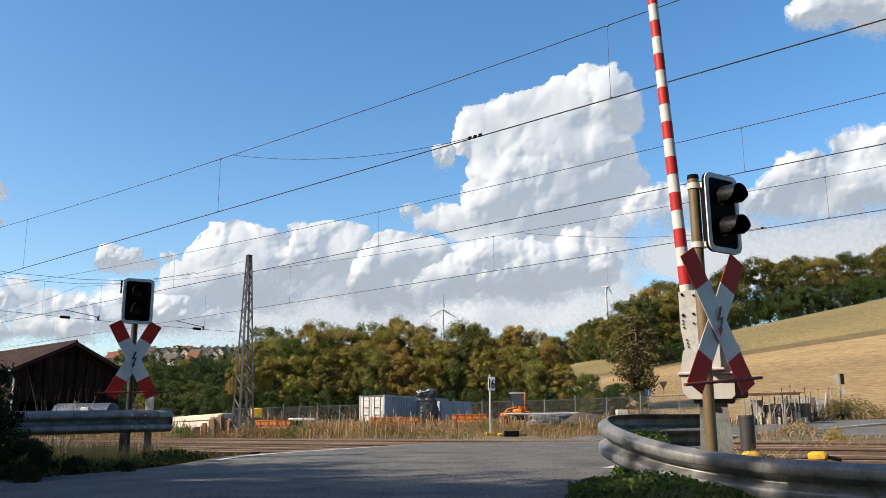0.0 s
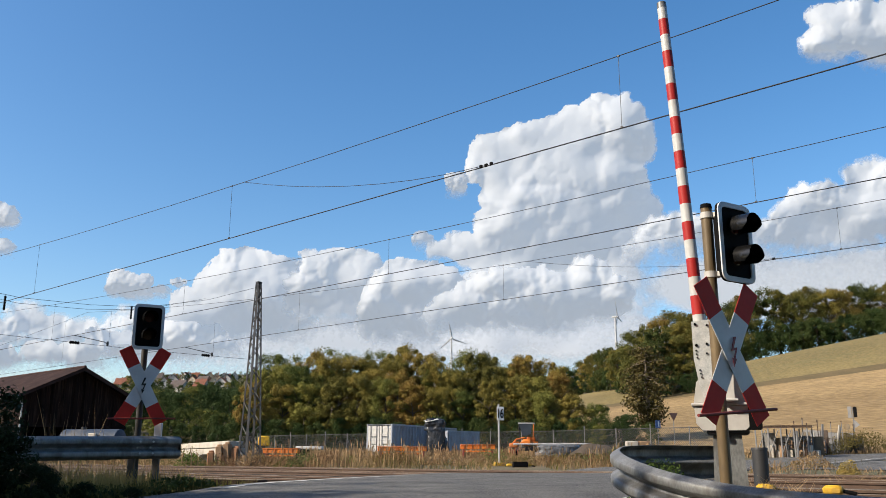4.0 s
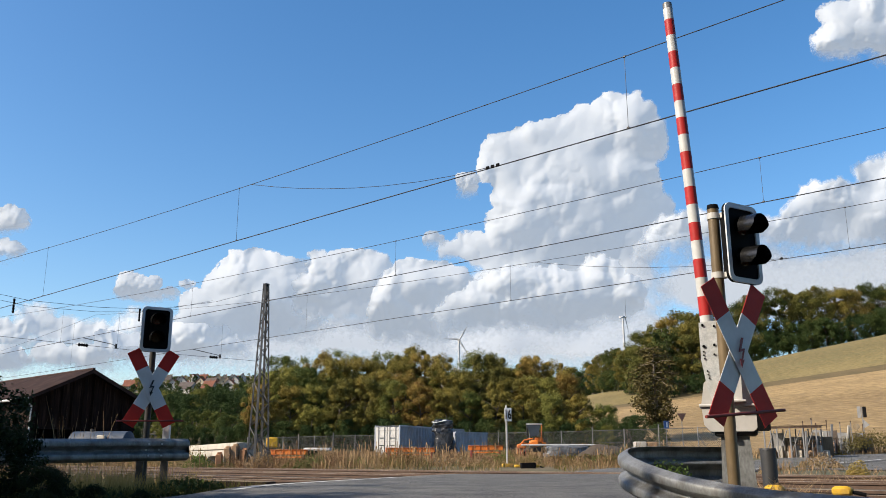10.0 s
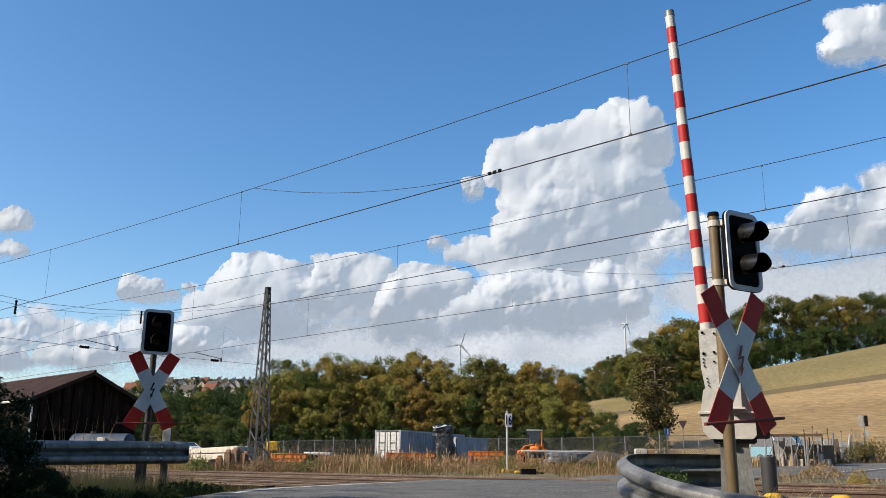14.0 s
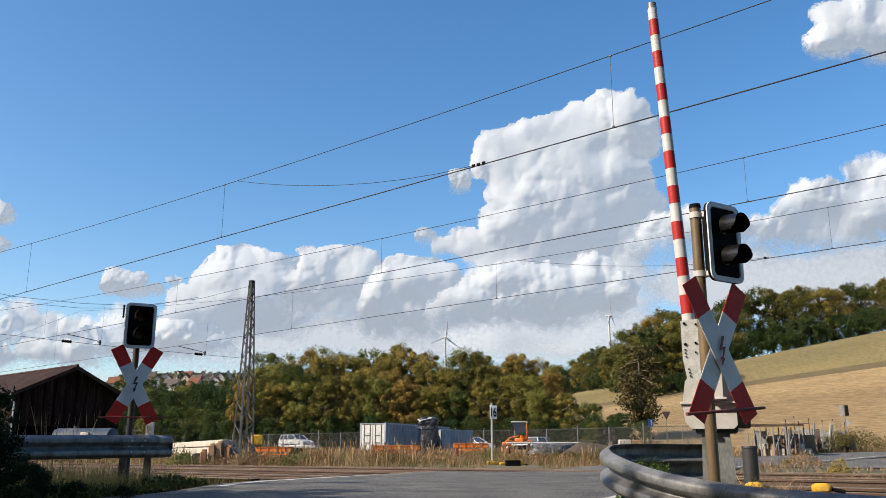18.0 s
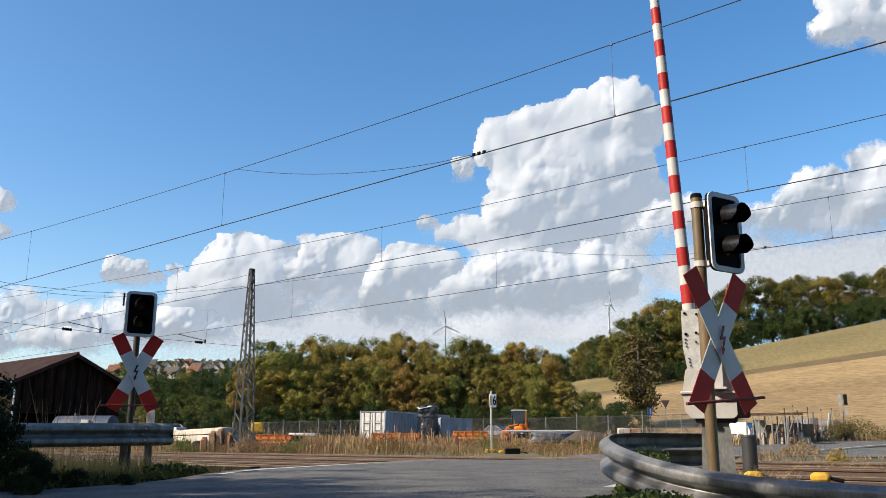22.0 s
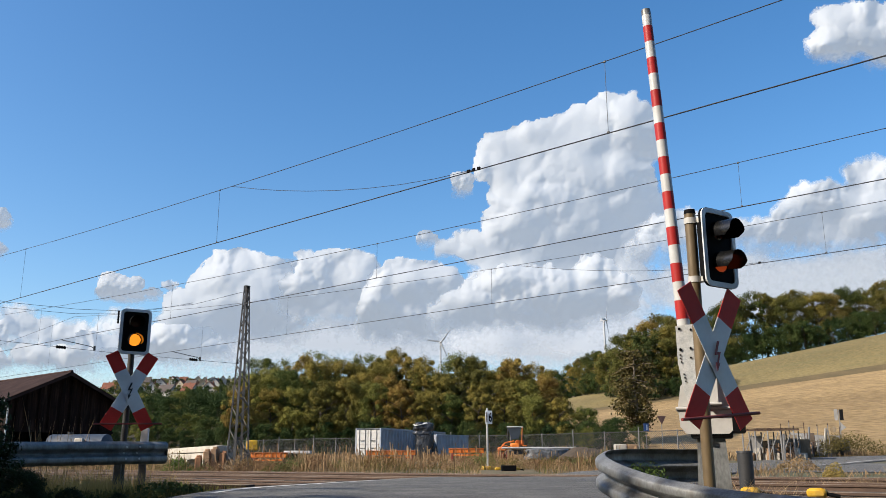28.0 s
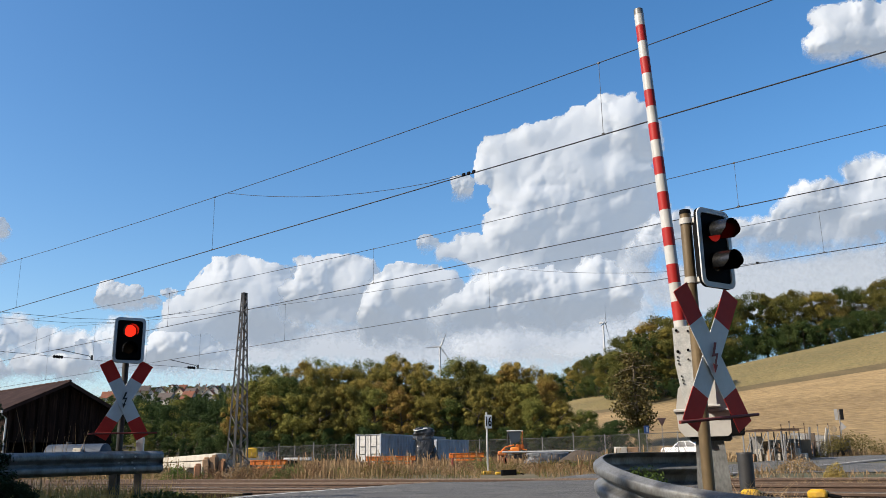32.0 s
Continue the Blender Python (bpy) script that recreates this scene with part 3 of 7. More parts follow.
def head_span():
    """Cross wires over all three tracks, with insulators and registration arms."""
    s0 = -36.6
    t = thing("span_wire", Matrix(), "dark cross-span wires with insulators above three tracks", "span wire")
    top = [(26.5, 9.15), (23.5, 8.05), (20.2, 7.25), (17.5, 7.0), (14.5, 6.9), (11.5, 7.15), (6, 8.3), (0, 9.9)]
    part("upper_wire", Geo().tube([W(s0, q, z) for q, z in top], 0.009, 6), M_WIRE, t)
    part("second_wire", Geo().tube([W(s0 - 0.25, q, z - 0.2 + 0.004 * (q - 15) ** 2) for q, z in top[1:-1]], 0.008, 6), M_WIRE, t)
    part("steady_wire", Geo().tube([W(s0, 26.5, 5.32), W(s0, 20, 5.24), W(s0, 12, 5.3), W(s0, 0, 5.5)], 0.009, 6), M_WIRE, t)
    for q, z in ((23.6, 5.29), (17.0, 5.26)):
        g = Geo()
        for k in range(4):
            a, b = W(s0, q - 0.22 + k * 0.11, z), W(s0, q - 0.13 + k * 0.11, z)
            g.tube([a, a.lerp(b, 0.5), b], [0.05, 0.078, 0.05], 8)
        part("insulator", g, M_BLACK, t)
    for q, z0 in ((13.9, 6.3), (19.5, 6.6)):
        g = Geo()
        for k in range(5):
            g.tube([W(s0, q, z0 + k * 0.12), W(s0, q, z0 + 0.06 + k * 0.12), W(s0, q, z0 + 0.12 + k * 0.12)], [0.035, 0.055, 0.035], 8)
        part("drop_insulator", g, M_BLACK, t)
    for q0, zc in ((q, 5.58) for q in TRACKS):
        part("registration_arm", Geo().tube([W(s0, q0 + 1.6, 5.3), W(s0, q0 + 1.4, 5.42), W(s0, q0, zc)], 0.016, 6), M_DARK, t)
        part("arm_clamp", Geo().box((0, 0, 0), (0.06, 0.09, 0.2), 0.01, Matrix.Translation(W(s0, q0 + 1.55, 5.36)) @ pose(0, 0, 0, 0, 0, -41)), M_DARK, t)
        part("hanger", Geo().tube([W(s0, q0 + 1.6, 5.3), W(s0, q0 + 1.6, 7.0)], 0.005, 5), M_WIRE, t)


head_span()


def lattice_mast(x, y, z0, h, w0, w1):
    t = thing("lattice_mast", pose(x, y, z0, 0, 0, -41), "tall grey lattice steel overhead line mast", "mast")

    def corner(i, z):
        w = (w0 + (w1 - w0) * z / h) / 2
        return Vector(((-w, w, w, -w)[i] * 0.72, (-w, -w, w, w)[i], z))
    for i in range(4):
        g = Geo()
        a, b = corner(i, 0), corner(i, h)
        for off in (Vector((0.05, 0, 0)), Vector((0, 0.05, 0))):
            d = off * (-1 if (off.x and i in (1, 2)) or (off.y and i in (2, 3)) else 1) * 2
            g.tube([a + d * 0.3, b + d * 0.3], [0.055, 0.04], 4)
        part("corner_angle", g, M_MAST, t, smooth=False)
    z, k = 0.0, 0
    while z < h - 0.3:
        st = 0.62 - 0.22 * z / h
        for i in range(4):
            j = (i + 1) % 4
            a, b = (corner(i, z), corner(j, z + st)) if (k + i) % 2 else (corner(j, z), corner(i, z + st))
            part("brace", Geo().tube([a, b], 0.026, 4), M_MAST, t, smooth=False)
        z, k = z + st, k + 1
    part("foundation", Geo().box((0, 0, -0.1), (1.1, 1.3, 0.3), 0.05), M_BALLAST, t)
    part("cap_plate", Geo().box((0, 0, h), (w1 * 0.9, w1 * 1.15, 0.06), 0.01), M_DARK, t)


lattice_mast(-10.22, 44.0, 0.2, 9.2, 0.9, 0.24)


# ---- signals and crossbucks ----
def rounded(w, h, r, n=5):
    pts = []
    for cx, cz, a0 in ((w / 2 - r, h / 2 - r, 0), (-w / 2 + r, h / 2 - r, 90), (-w / 2 + r, -h / 2 + r, 180), (w / 2 - r, -h / 2 + r, 270)):
        for k in range(n + 1):
            a = radians(a0 + 90 * k / n)
            pts.append((cx + r * math.cos(a), cz + r * math.sin(a)))
    return pts


M_LENSR = mat("dark_red_lens", (0.05, 0.006, 0.006), (0.03, 0.004, 0.004), rough=0.2, scale=30, bump=0.2)
M_LENSY = mat("dark_amber_lens", (0.05, 0.02, 0.005), (0.03, 0.012, 0.004), rough=0.2, scale=30, bump=0.2)
M_LITR = glow("lit_red", (1.0, 0.03, 0.012), 0.8)
M_LITY = glow("lit_amber", (1.0, 0.3, 0.02), 0.75)
M_DIMR = glow("lit_red_aimed_aside", (1.0, 0.03, 0.02), 0.13, 0.12)
M_DIMY = glow("lit_amber_aimed_aside", (1.0, 0.13, 0.02), 0.13, 0.12)
M_BOOMR = mat("boom_red", (0.37, 0.02, 0.018), (0.29, 0.018, 0.016), rough=0.5, spec=0.25, scale=4, fine=30, bump=0.04)
M_BOLT = mat("lightning_mark", (0.2, 0.016, 0.018), (0.14, 0.012, 0.014), rough=0.5, bump=0)
M_BOLTK = mat("dark_lightning_mark", (0.02, 0.02, 0.022), (0.012, 0.012, 0.012), rough=0.5, bump=0)
M_RUSTBAR = mat("red_brown_bar", (0.2, 0.03, 0.022), (0.12, 0.025, 0.02), rough=0.6, scale=5, fine=40)


def crossing_signal(m, hx, hy, hc, hw, hh, cross_z, cross_y, length, post_h, post_r, post_mat, bolt_mat, lit_mats, label, splay=28.5, board=0.158, cross_x=0.0, rod=(-0.37, 0.4, -0.4, 0.02)):
    t = thing("crossing_signal", m, label, "traffic signal", "crossing signals")
    p = part("post", Geo().tube([(0, 0, -0.3), (0, 0, post_h)], post_r, 20), post_mat, t, "weathered brown steel post")
    part("post_cap", Geo().tube([(0, 0, post_h), (0, 0, post_h + 0.035)], [post_r * 1.08, post_r * 0.95], 20), M_BLACK, p)
    for z in (hc + hh * 0.38, hc - hh * 0.38):
        part("bracket", Geo().box((hx * 0.3, -0.05, z), (0.05, 0.2, 0.05), 0.008).tube([(0, 0, z - 0.025), (0, 0, z + 0.025)], post_r * 1.15, 16), M_HOUSE, t, "white clamp bracket")
    # housing
    g = Geo()
    out, inn = rounded(hw, hh, 0.07), rounded(hw - 0.082, hh - 0.082, 0.04)
    n = len(out)
    g.prism([(x + hx, z + hc) for x, z in rounded(hw * 0.55, hh - 0.12, 0.05)], hy + 0.02, hy + 0.12)
    part("housing", g, M_BLACK, t, "black signal housing")
    g = Geo()
    ring = [(x + hx, hy - 0.012, z + hc) for x, z in out] + [(x + hx, hy - 0.012, z + hc) for x, z in inn] + [(x + hx, hy + 0.0, z + hc) for x, z in out] + [(x + hx, hy + 0.03, z + hc) for x, z in inn]
    for i in range(n):
        j = (i + 1) % n
        g.add([ring[i], ring[j], ring[n + j], ring[n + i]], [(0, 1, 2, 3)])
        g.add([ring[2 * n + i], ring[2 * n + j], ring[j], ring[i]], [(0, 1, 2, 3)])
        g.add([ring[n + i], ring[n + j], ring[3 * n + j], ring[3 * n + i]], [(0, 1, 2, 3)])
    part("border", g, M_WHITE, t, "white rounded border", smooth=False)
    g = Geo().prism([(x + hx, z + hc) for x, z in out], hy + 0.001, hy + 0.024)
    part("rim", g, M_BLACK, t, smooth=False)
    lamps = []
    for dz, lens, lit, word in ((hh * 0.21, M_LENSR, lit_mats[0], "red"), (-hh * 0.185, M_LENSY, lit_mats[1], "amber")):
        c = Vector((hx, hy, hc + dz))
        r = hw * 0.225
        v = Geo()
        pts = []
        for k in range(21):
            a = radians(-28 + 236 * k / 20)
            dep = 0.195 - 0.13 * max(0.0, -math.sin(a))
            pts.append((a, dep))
        for rr, flip in ((r * 1.04, 1), (r * 0.98, -1)):
            o = [c + Vector((rr * math.cos(a), 0.03, rr * math.sin(a))) for a, d in pts] + [c + Vector((rr * math.cos(a), -d, rr * math.sin(a) - 0.02)) for a, d in pts]
            v.add(o, [(i, i + 1, 21 + i + 1, 21 + i) for i in range(20)])
        lm = part("lamp", Geo().tube([c + Vector((0, 0.02, 0)), c + Vector((0, 0.008, 0)), c + Vector((0, 0.0, 0))], [r, r * 0.95, r * 0.7], 24), lens, t, "unlit " + word + " lens")
        part("visor", v, M_VISOR, lm, "black tubular visor")
        # the glowing bulb sits deep in the housing and comes forward when switched on
        b = part("bulb", Geo().tube([(0, 0.012, 0), (0, 0.0, 0), (0, -0.008, 0)], [r * 0.9, r * 0.86, r * 0.5], 24), lit, t, "glowing " + word + " bulb", at=Matrix.Translation(c + Vector((0, 0.07, 0))))
        lamps.append((b, c))
    # crossbuck
    for i, ang in enumerate((splay, -splay)):
        y = cross_y - 0.014 * i
        rot = Matrix.Translation((cross_x, y, cross_z)) @ Matrix.Rotation(radians(ang), 4, "Y")
        w = board * length
        b = part("cross_board", Geo().box((0, 0, 0), (w, 0.005, length * 0.52), 0.001, rot), M_WHITE, t, "white enamelled board")
        for sgn in (-1, 1):
            part("board_end", Geo().box((0, 0, sgn * length * 0.38), (w, 0.005, length * 0.24), 0.001, rot), M_RED, b, "red end")
    z, k = cross_z, length * 0.085
    bolt = [(0.1, 1.1), (0.42, 1.1), (0.02, 0.26), (0.5, 0.3), (0.1, -0.62), (0.32, -0.55), (-0.12, -1.2), (-0.3, -0.5), (-0.1, -0.58), (0.18, 0.06), (-0.38, 0.0)]
    part("lightning_arrow", Geo().prism([(cross_x + x * k * 0.8, z + v * k) for x, v in bolt], cross_y - 0.036, cross_y - 0.032), bolt_mat, t, "lightning arrow mark", smooth=False)
    part("rod", Geo().tube([(length * rod[0], cross_y - 0.05, cross_z + length * rod[2]), (length * rod[1], cross_y - 0.05, cross_z + length * rod[2] + rod[3])], 0.013, 10), M_RUSTBAR, t, "rusty red-brown rod")
    return t, lamps


SIG_R, LAMPS_R = crossing_signal(pose(2.1, 6.86, -0.05, 0, 0, 33), 0.128, -0.17, 2.185, 0.4, 0.66, 1.295, -0.12, 1.235, 2.5, 0.046, M_POST, M_BOLT, (M_DIMR, M_DIMY),
                                 "unlit two-lamp crossing signal with red and white crossbuck", 30.3, 0.15, 0.02, (-0.37, 0.37, -0.415, 0.075))
SIG_L, LAMPS_L = crossing_signal(pose(-4.55, 12.5, 0.02, 0, 0, 29), 0.0, -0.16, 2.26, 0.435, 0.66, 1.41, -0.1, 1.2, 2.56, 0.045, M_POSTG, M_BOLTK, (M_LITR, M_LITY),
                                 "two-lamp crossing signal with crossbuck beside the guardrail")


# ---- guardrails ----
WAVE = [(0.0, 0.156), (0.012, 0.157), (0.026, 0.15), (0.072, 0.122), (0.08, 0.112), (0.083, 0.1), (0.083, 0.07), (0.08, 0.058), (0.072, 0.048), (0.016, 0.02), (0.004, 0.01), (0.0, 0.0),
        (0.004, -0.01), (0.016, -0.02), (0.072, -0.048), (0.08, -0.058), (0.083, -0.07), (0.083, -0.1), (0.08, -0.112), (0.072, -0.122), (0.026, -0.15), (0.012, -0.157), (0.0, -0.156)]


def smooth_path(p, n=10):
    p = [Vector(c) for c in p]
    out = []
    for i in range(len(p) - 1):
        a, b, c, d = p[max(i - 1, 0)], p[i], p[i + 1], p[min(i + 2, len(p) - 1)]
        for k in range(n):
            t = k / n
            out.append(0.5 * (2 * b + (c - a) * t + (2 * a - 5 * b + 4 * c - d) * t * t + (3 * b - a - 3 * c + d) * t ** 3))
    return out + [p[-1]]


def guardrail(path, posts, label, side=1, seams=()):
    t = thing("guardrail", Matrix(), label, "guardrail", "guardrails")
    pth = smooth_path(path, 24)
    beam = part("beam", Geo().sweep(pth, None, [(a * side, b) for a, b in WAVE], 0.006 * side), M_GALV, t, "weathered galvanised corrugated beam", smooth=17)
    for x, y, z in posts:
        zb = hz(x, y)
        part("rail_post", Geo().box((x, y, (zb + z) / 2 - 0.1), (0.1, 0.05, z - zb + 0.25), 0.006), M_MAST, t)
        if z > 0.7:
            part("post_sleeve", Geo().box((x, y, z - 0.06), (0.106, 0.056, 0.2), 0.006), M_WHITE, t, "white painted post top")
    for i in seams:
        p, d = pth[i], (pth[i + 1] - pth[i]).normalized()
        o = Vector((d.y, -d.x, 0)) * side
        m = Matrix((d, o, Vector((0, 0, 1)))).transposed().to_4x4()
        for dx in (-0.1, 0.1):
            for z, w in ((0.08, 0.085), (-0.08, 0.085), (0.0, 0.01)):
                part("bolt_head", Geo().tube([p + d * dx + o * w + Vector((0, 0, z)), p + d * dx + o * (w + 0.012) + Vector((0, 0, z))], 0.014, 8), M_GALV2, beam)
    return t


guardrail([(-4.03, 12.75, 0.56), (-4.6, 12.1, 0.55), (-5.5, 11.1, 0.525), (-7.4, 8.7, 0.48)], [(-4.55, 12.35, 0.6), (-4.33, 12.72, 0.87), (-5.7, 11.1, 0.55), (-6.9, 9.6, 0.5)],
          "weathered galvanised guardrail with a cut end beside the road", -1, (17, 58))
guardrail([(4.6, 4.45, -0.02), (3.6, 5.1, -0.01), (2.86, 5.6, 0.02), (2.2, 6.3, 0.06), (1.72, 6.85, 0.15), (1.45, 7.4, 0.28), (1.5, 7.9, 0.36), (1.8, 8.25, 0.385), (2.35, 8.45, 0.385), (2.72, 8.5, 0.385)],
          [(1.62, 7.25, 0.3), (2.3, 6.5, 0.1), (3.3, 5.6, 0.0), (2.62, 8.42, 0.4)], "weathered galvanised guardrail bent round the barrier", -1)


# ---- barrier ----
def barrier():
    t = thing("level_crossing_barrier", pose(2.32, 7.42, -0.05, 0, 0, -17), "open level crossing barrier with raised red and white boom", "barrier")
    g = Geo()
    g.add([(-0.15, -0.13, 0), (0.15, -0.13, 0), (0.15, 0.13, 0), (-0.15, 0.13, 0), (-0.12, -0.11, 0.72), (0.1, -0.11, 0.72), (0.1, 0.11, 0.72), (-0.12, 0.11, 0.72)],
          [(0, 1, 2, 3), (4, 5, 6, 7), (0, 1, 5, 4), (1, 2, 6, 5), (2, 3, 7, 6), (3, 0, 4, 7)])
    ped = part("pedestal", g, M_GALV, t, "tapered galvanised steel stand", smooth=False)
    part("base_flange", Geo().box((0, 0, 0.02), (0.4, 0.36, 0.03), 0.006), M_GALV, ped)
    for x in (-0.17, 0.17):
        for y in (-0.15, 0.15):
            part("anchor_nut", Geo().tube([(x, y, 0.03), (x, y, 0.065)], 0.016, 6), M_DARK, ped)
    # drive housing with bevelled ends, a lid flange all round and a black right end
    low = [(-0.25, 0.76), (-0.2, 0.7), (0.14, 0.7), (0.2, 0.76), (0.22, 0.9), (-0.26, 0.9)]
    up = [(-0.26, 0.93), (0.22, 0.93), (0.2, 1.1), (0.12, 1.18), (-0.16, 1.18), (-0.23, 1.1)]
    mb = part("machine_box", Geo().prism(low, -0.17, 0.17), M_HOUSE, t, "off-white drive housing", smooth=False)
    part("box_lid", Geo().prism(up, -0.17, 0.17), M_HOUSE, mb, "off-white housing lid", smooth=False)
    part("lid_seam", Geo().box((-0.02, 0, 0.915), (0.52, 0.38, 0.025), 0.008), M_HOUSE, mb)
    part("machine_base", Geo().box((0.0, 0.0, 0.69), (0.34, 0.3, 0.05), 0.012), M_DARK, mb)
    part("dark_end_piece", Geo().prism([(0.17, 0.71), (0.27, 0.71), (0.28, 0.93), (0.2, 1.04), (0.17, 1.04)], -0.19, 0.16), M_BLACK, mb, "black piece at the housing's right end", smooth=False)
    part("latch", Geo().box((-0.07, -0.185, 0.86), (0.035, 0.03, 0.13), 0.006), M_BLACK, mb)
    part("latch", Geo().box((-0.07, -0.185, 0.7), (0.05, 0.03, 0.04), 0.006), M_BLACK, mb)
    part("drive_cover", Geo().prism([(-0.02, 0.93), (0.07, 0.93), (0.075, 1.3), (0.04, 1.38), (-0.02, 1.34)], -0.245, -0.172), M_HOUSE, mb, "off-white drive cover", smooth=False)
    part("cover_flange", Geo().box((0.03, -0.215, 0.945), (0.14, 0.1, 0.022), 0.005), M_HOUSE, mb)
    y = -0.2
    n = [(-0.235, 1.615), (-0.06, 1.63), (-0.05, 1.3), (-0.02, 1.22), (-0.02, 0.96), (-0.16, 0.93), (-0.2, 1.05), (-0.235, 1.3)]
    pl = part("counter_arm", Geo().prism(n, y, y + 0.018), M_GALV2, t, "spangled galvanised arm plate", smooth=False)
    for x, z, r in ((-0.205, 1.59, 0.012), (-0.11, 1.58, 0.01), (-0.205, 1.41, 0.013), (-0.12, 1.42, 0.011), (-0.21, 1.365, 0.007), (-0.21, 1.335, 0.007), (-0.205, 1.305, 0.007), (-0.125, 1.34, 0.008), (-0.19, 1.2, 0.007), (-0.185, 1.17, 0.007), (-0.18, 1.14, 0.007)):
        part("bolt_head", Geo().tube([(x, y - 0.01, z), (x, y, z)], r, 8), M_BLACK, pl)
    part("arm_flange", Geo().box((-0.055, y + 0.05, 1.45), (0.014, 0.08, 0.32), 0.003), M_GALV2, pl)
    root, tip = Vector((-0.155, -0.085, 1.35)), Vector((-0.311, -0.085, 4.67))
    d = (root - tip).normalized()
    boom = part("boom", Geo().tube([root, root - d * 0.28], 0.06, 20), M_BOOMW, t, "white boom tube")
    a, k = 0.0, 0
    while a < (tip - root).length - 0.27:
        b = a + (0.12 if k == 0 else 0.1685)
        r = 0.9 * (0.05 + 0.0035 * a)
        part("boom_band", Geo().tube([tip + d * a, tip + d * b], r, 24), M_BOOMR if k % 2 else M_BOOMW, boom, "red band" if k % 2 else "white band")
        a, k = b, k + 1
    part("boom_cap", Geo().tube([tip, tip - d * 0.06], [0.046, 0.043], 20), M_GALV, boom)
    return t


barrier()
# concrete pot behind the barrier stand, its colour darkened for the shadow there
pot = thing("cable_pot", pose(4.28, 12.3, 0.1), "round concrete cable pot coloured dark for shade", "pot")
part("pot_body", Geo().tube([(0, 0, -0.4), (0, 0, 0.44)], [0.1, 0.105], 20), M_DARK, pot)
part("pot_lid", Geo().tube([(0, 0, 0.44), (0, 0, 0.47)], [0.114, 0.11], 20), M_DARK, pot)


# ---- trees ----
def crown_mesh(name, h, w, base, lobes, per, leaf, material, seed, droop=0.0, gaps=0.0, bulk=(0.06, 0.13)):
    """Leaf clumps gathered in lobes over an uneven crown."""
    r = np.random.default_rng(seed)
    cs, rs = [], []
    for i in range(lobes):
        k = r.uniform(0, 1) ** 0.85
        z = base + (h - base) * (0.06 + 0.9 * k)
        wid = w / 2 * math.sin(math.pi * min(0.97, 0.16 + 0.69 * k ** 0.95)) * r.uniform(0.35, 1.0)
        a = r.uniform(0, 2 * math.pi)
        cs.append((wid * math.cos(a), wid * math.sin(a), z))
        rs.append(w * r.uniform(*bulk))
    cs, rs = np.array(cs), np.array(rs)
    n = lobes * per
    idx = r.integers(0, lobes, n)
    d = r.normal(size=(n, 3))
    d /= np.linalg.norm(d, axis=1, keepdims=True)
    rad = rs[idx] * r.uniform(0.5, 1.25, n)
    c = cs[idx] + d * rad[:, None] * np.array([1, 1, 0.85])
    c[:, 2] -= droop * rad * r.uniform(0, 1, n)
    if gaps:
        keep = np.sin(c[:, 0] * 2.1 + seed) * np.sin(c[:, 1] * 2.3) * np.sin(c[:, 2] * 1.9) > -1 + gaps
        c, d = c[keep], d[keep]
    c = c[c[:, 2] > base * 0.6]
    d = d[:len(c)]
    return leaf_quads(name, c, d, leaf, material, r)


def leaf_quads(name, c, d, leaf, material, r, up=0.3):
    n = len(c)
    nrm = d * 1.2 + r.normal(size=(n, 3)) * 0.5 + np.array([0, 0, up])
    nrm /= np.linalg.norm(nrm, axis=1, keepdims=True)
    u = np.cross(nrm, r.normal(size=(n, 3)))
    u /= np.linalg.norm(u, axis=1, keepdims=True)
    v = np.cross(nrm, u)
    s = (leaf * r.uniform(0.55, 1.25, n))[:, None]
    b = nrm * s * 0.25
    V = np.stack([c - u * s, c - v * s * 0.62 + b, c + u * s, c + v * s * 0.62 + b], 1).reshape(-1, 3)
    return mesh_np(name, V, np.arange(4 * n).reshape(-1, 4), material)


def trunk_mesh(name, h, r0, seed, material, limbs=7, spread=0.3):
    r = random.Random(seed)
    g = Geo()
    pts = [Vector((0, 0, -0.3))]
    for k in range(1, 6):
        pts.append(Vector((r.uniform(-1, 1) * 0.04 * h, r.uniform(-1, 1) * 0.04 * h, h * 0.8 * k / 5)))
    g.tube(pts, [r0 * (1 - 0.16 * k) for k in range(6)], 7)
    for k in range(limbs):
        a, z = r.uniform(0, 6.28), h * r.uniform(0.25, 0.7)
        i = min(4, int(z / (h * 0.8) * 5))
        p = pts[i].lerp(pts[i + 1], 0.5)
        e = p + Vector((math.cos(a) * h * spread, math.sin(a) * h * spread, h * r.uniform(0.08, 0.22)))
        g.tube([p, p.lerp(e, 0.5) + Vector((0, 0, h * 0.02)), e], [r0 * 0.38, r0 * 0.25, r0 * 0.08], 5)
    return g.mesh(name, material, True)


TREES = {}


def tree_kind(key, h, w, base, lobes, per, leaf, material, n, seed, bark=None, **kw):
    TREES[key] = [(trunk_mesh("trunk", h, 0.022 * h, seed + i, bark or M_BARK), crown_mesh("crown", h * (1 + 0.06 * i), w, base, lobes, per, leaf, material, seed + 10 * i, **kw)) for i in range(n)]


def plant(key, x, y, k, label, category="tree", group="", scale=1.0, turn=None, sz=None):
    t = thing("tree" if category == "tree" else "bush", pose(x, y, hz(x, y) - 0.05, 0, 0, random.uniform(0, 360) if turn is None else turn), label, category, group)
    tr, cr = TREES[key][k % len(TREES[key])]
    t.scale = (scale, scale, sz or scale)
    part("trunk", tr, None, t)
    part("crown", cr, None, t)
    return t


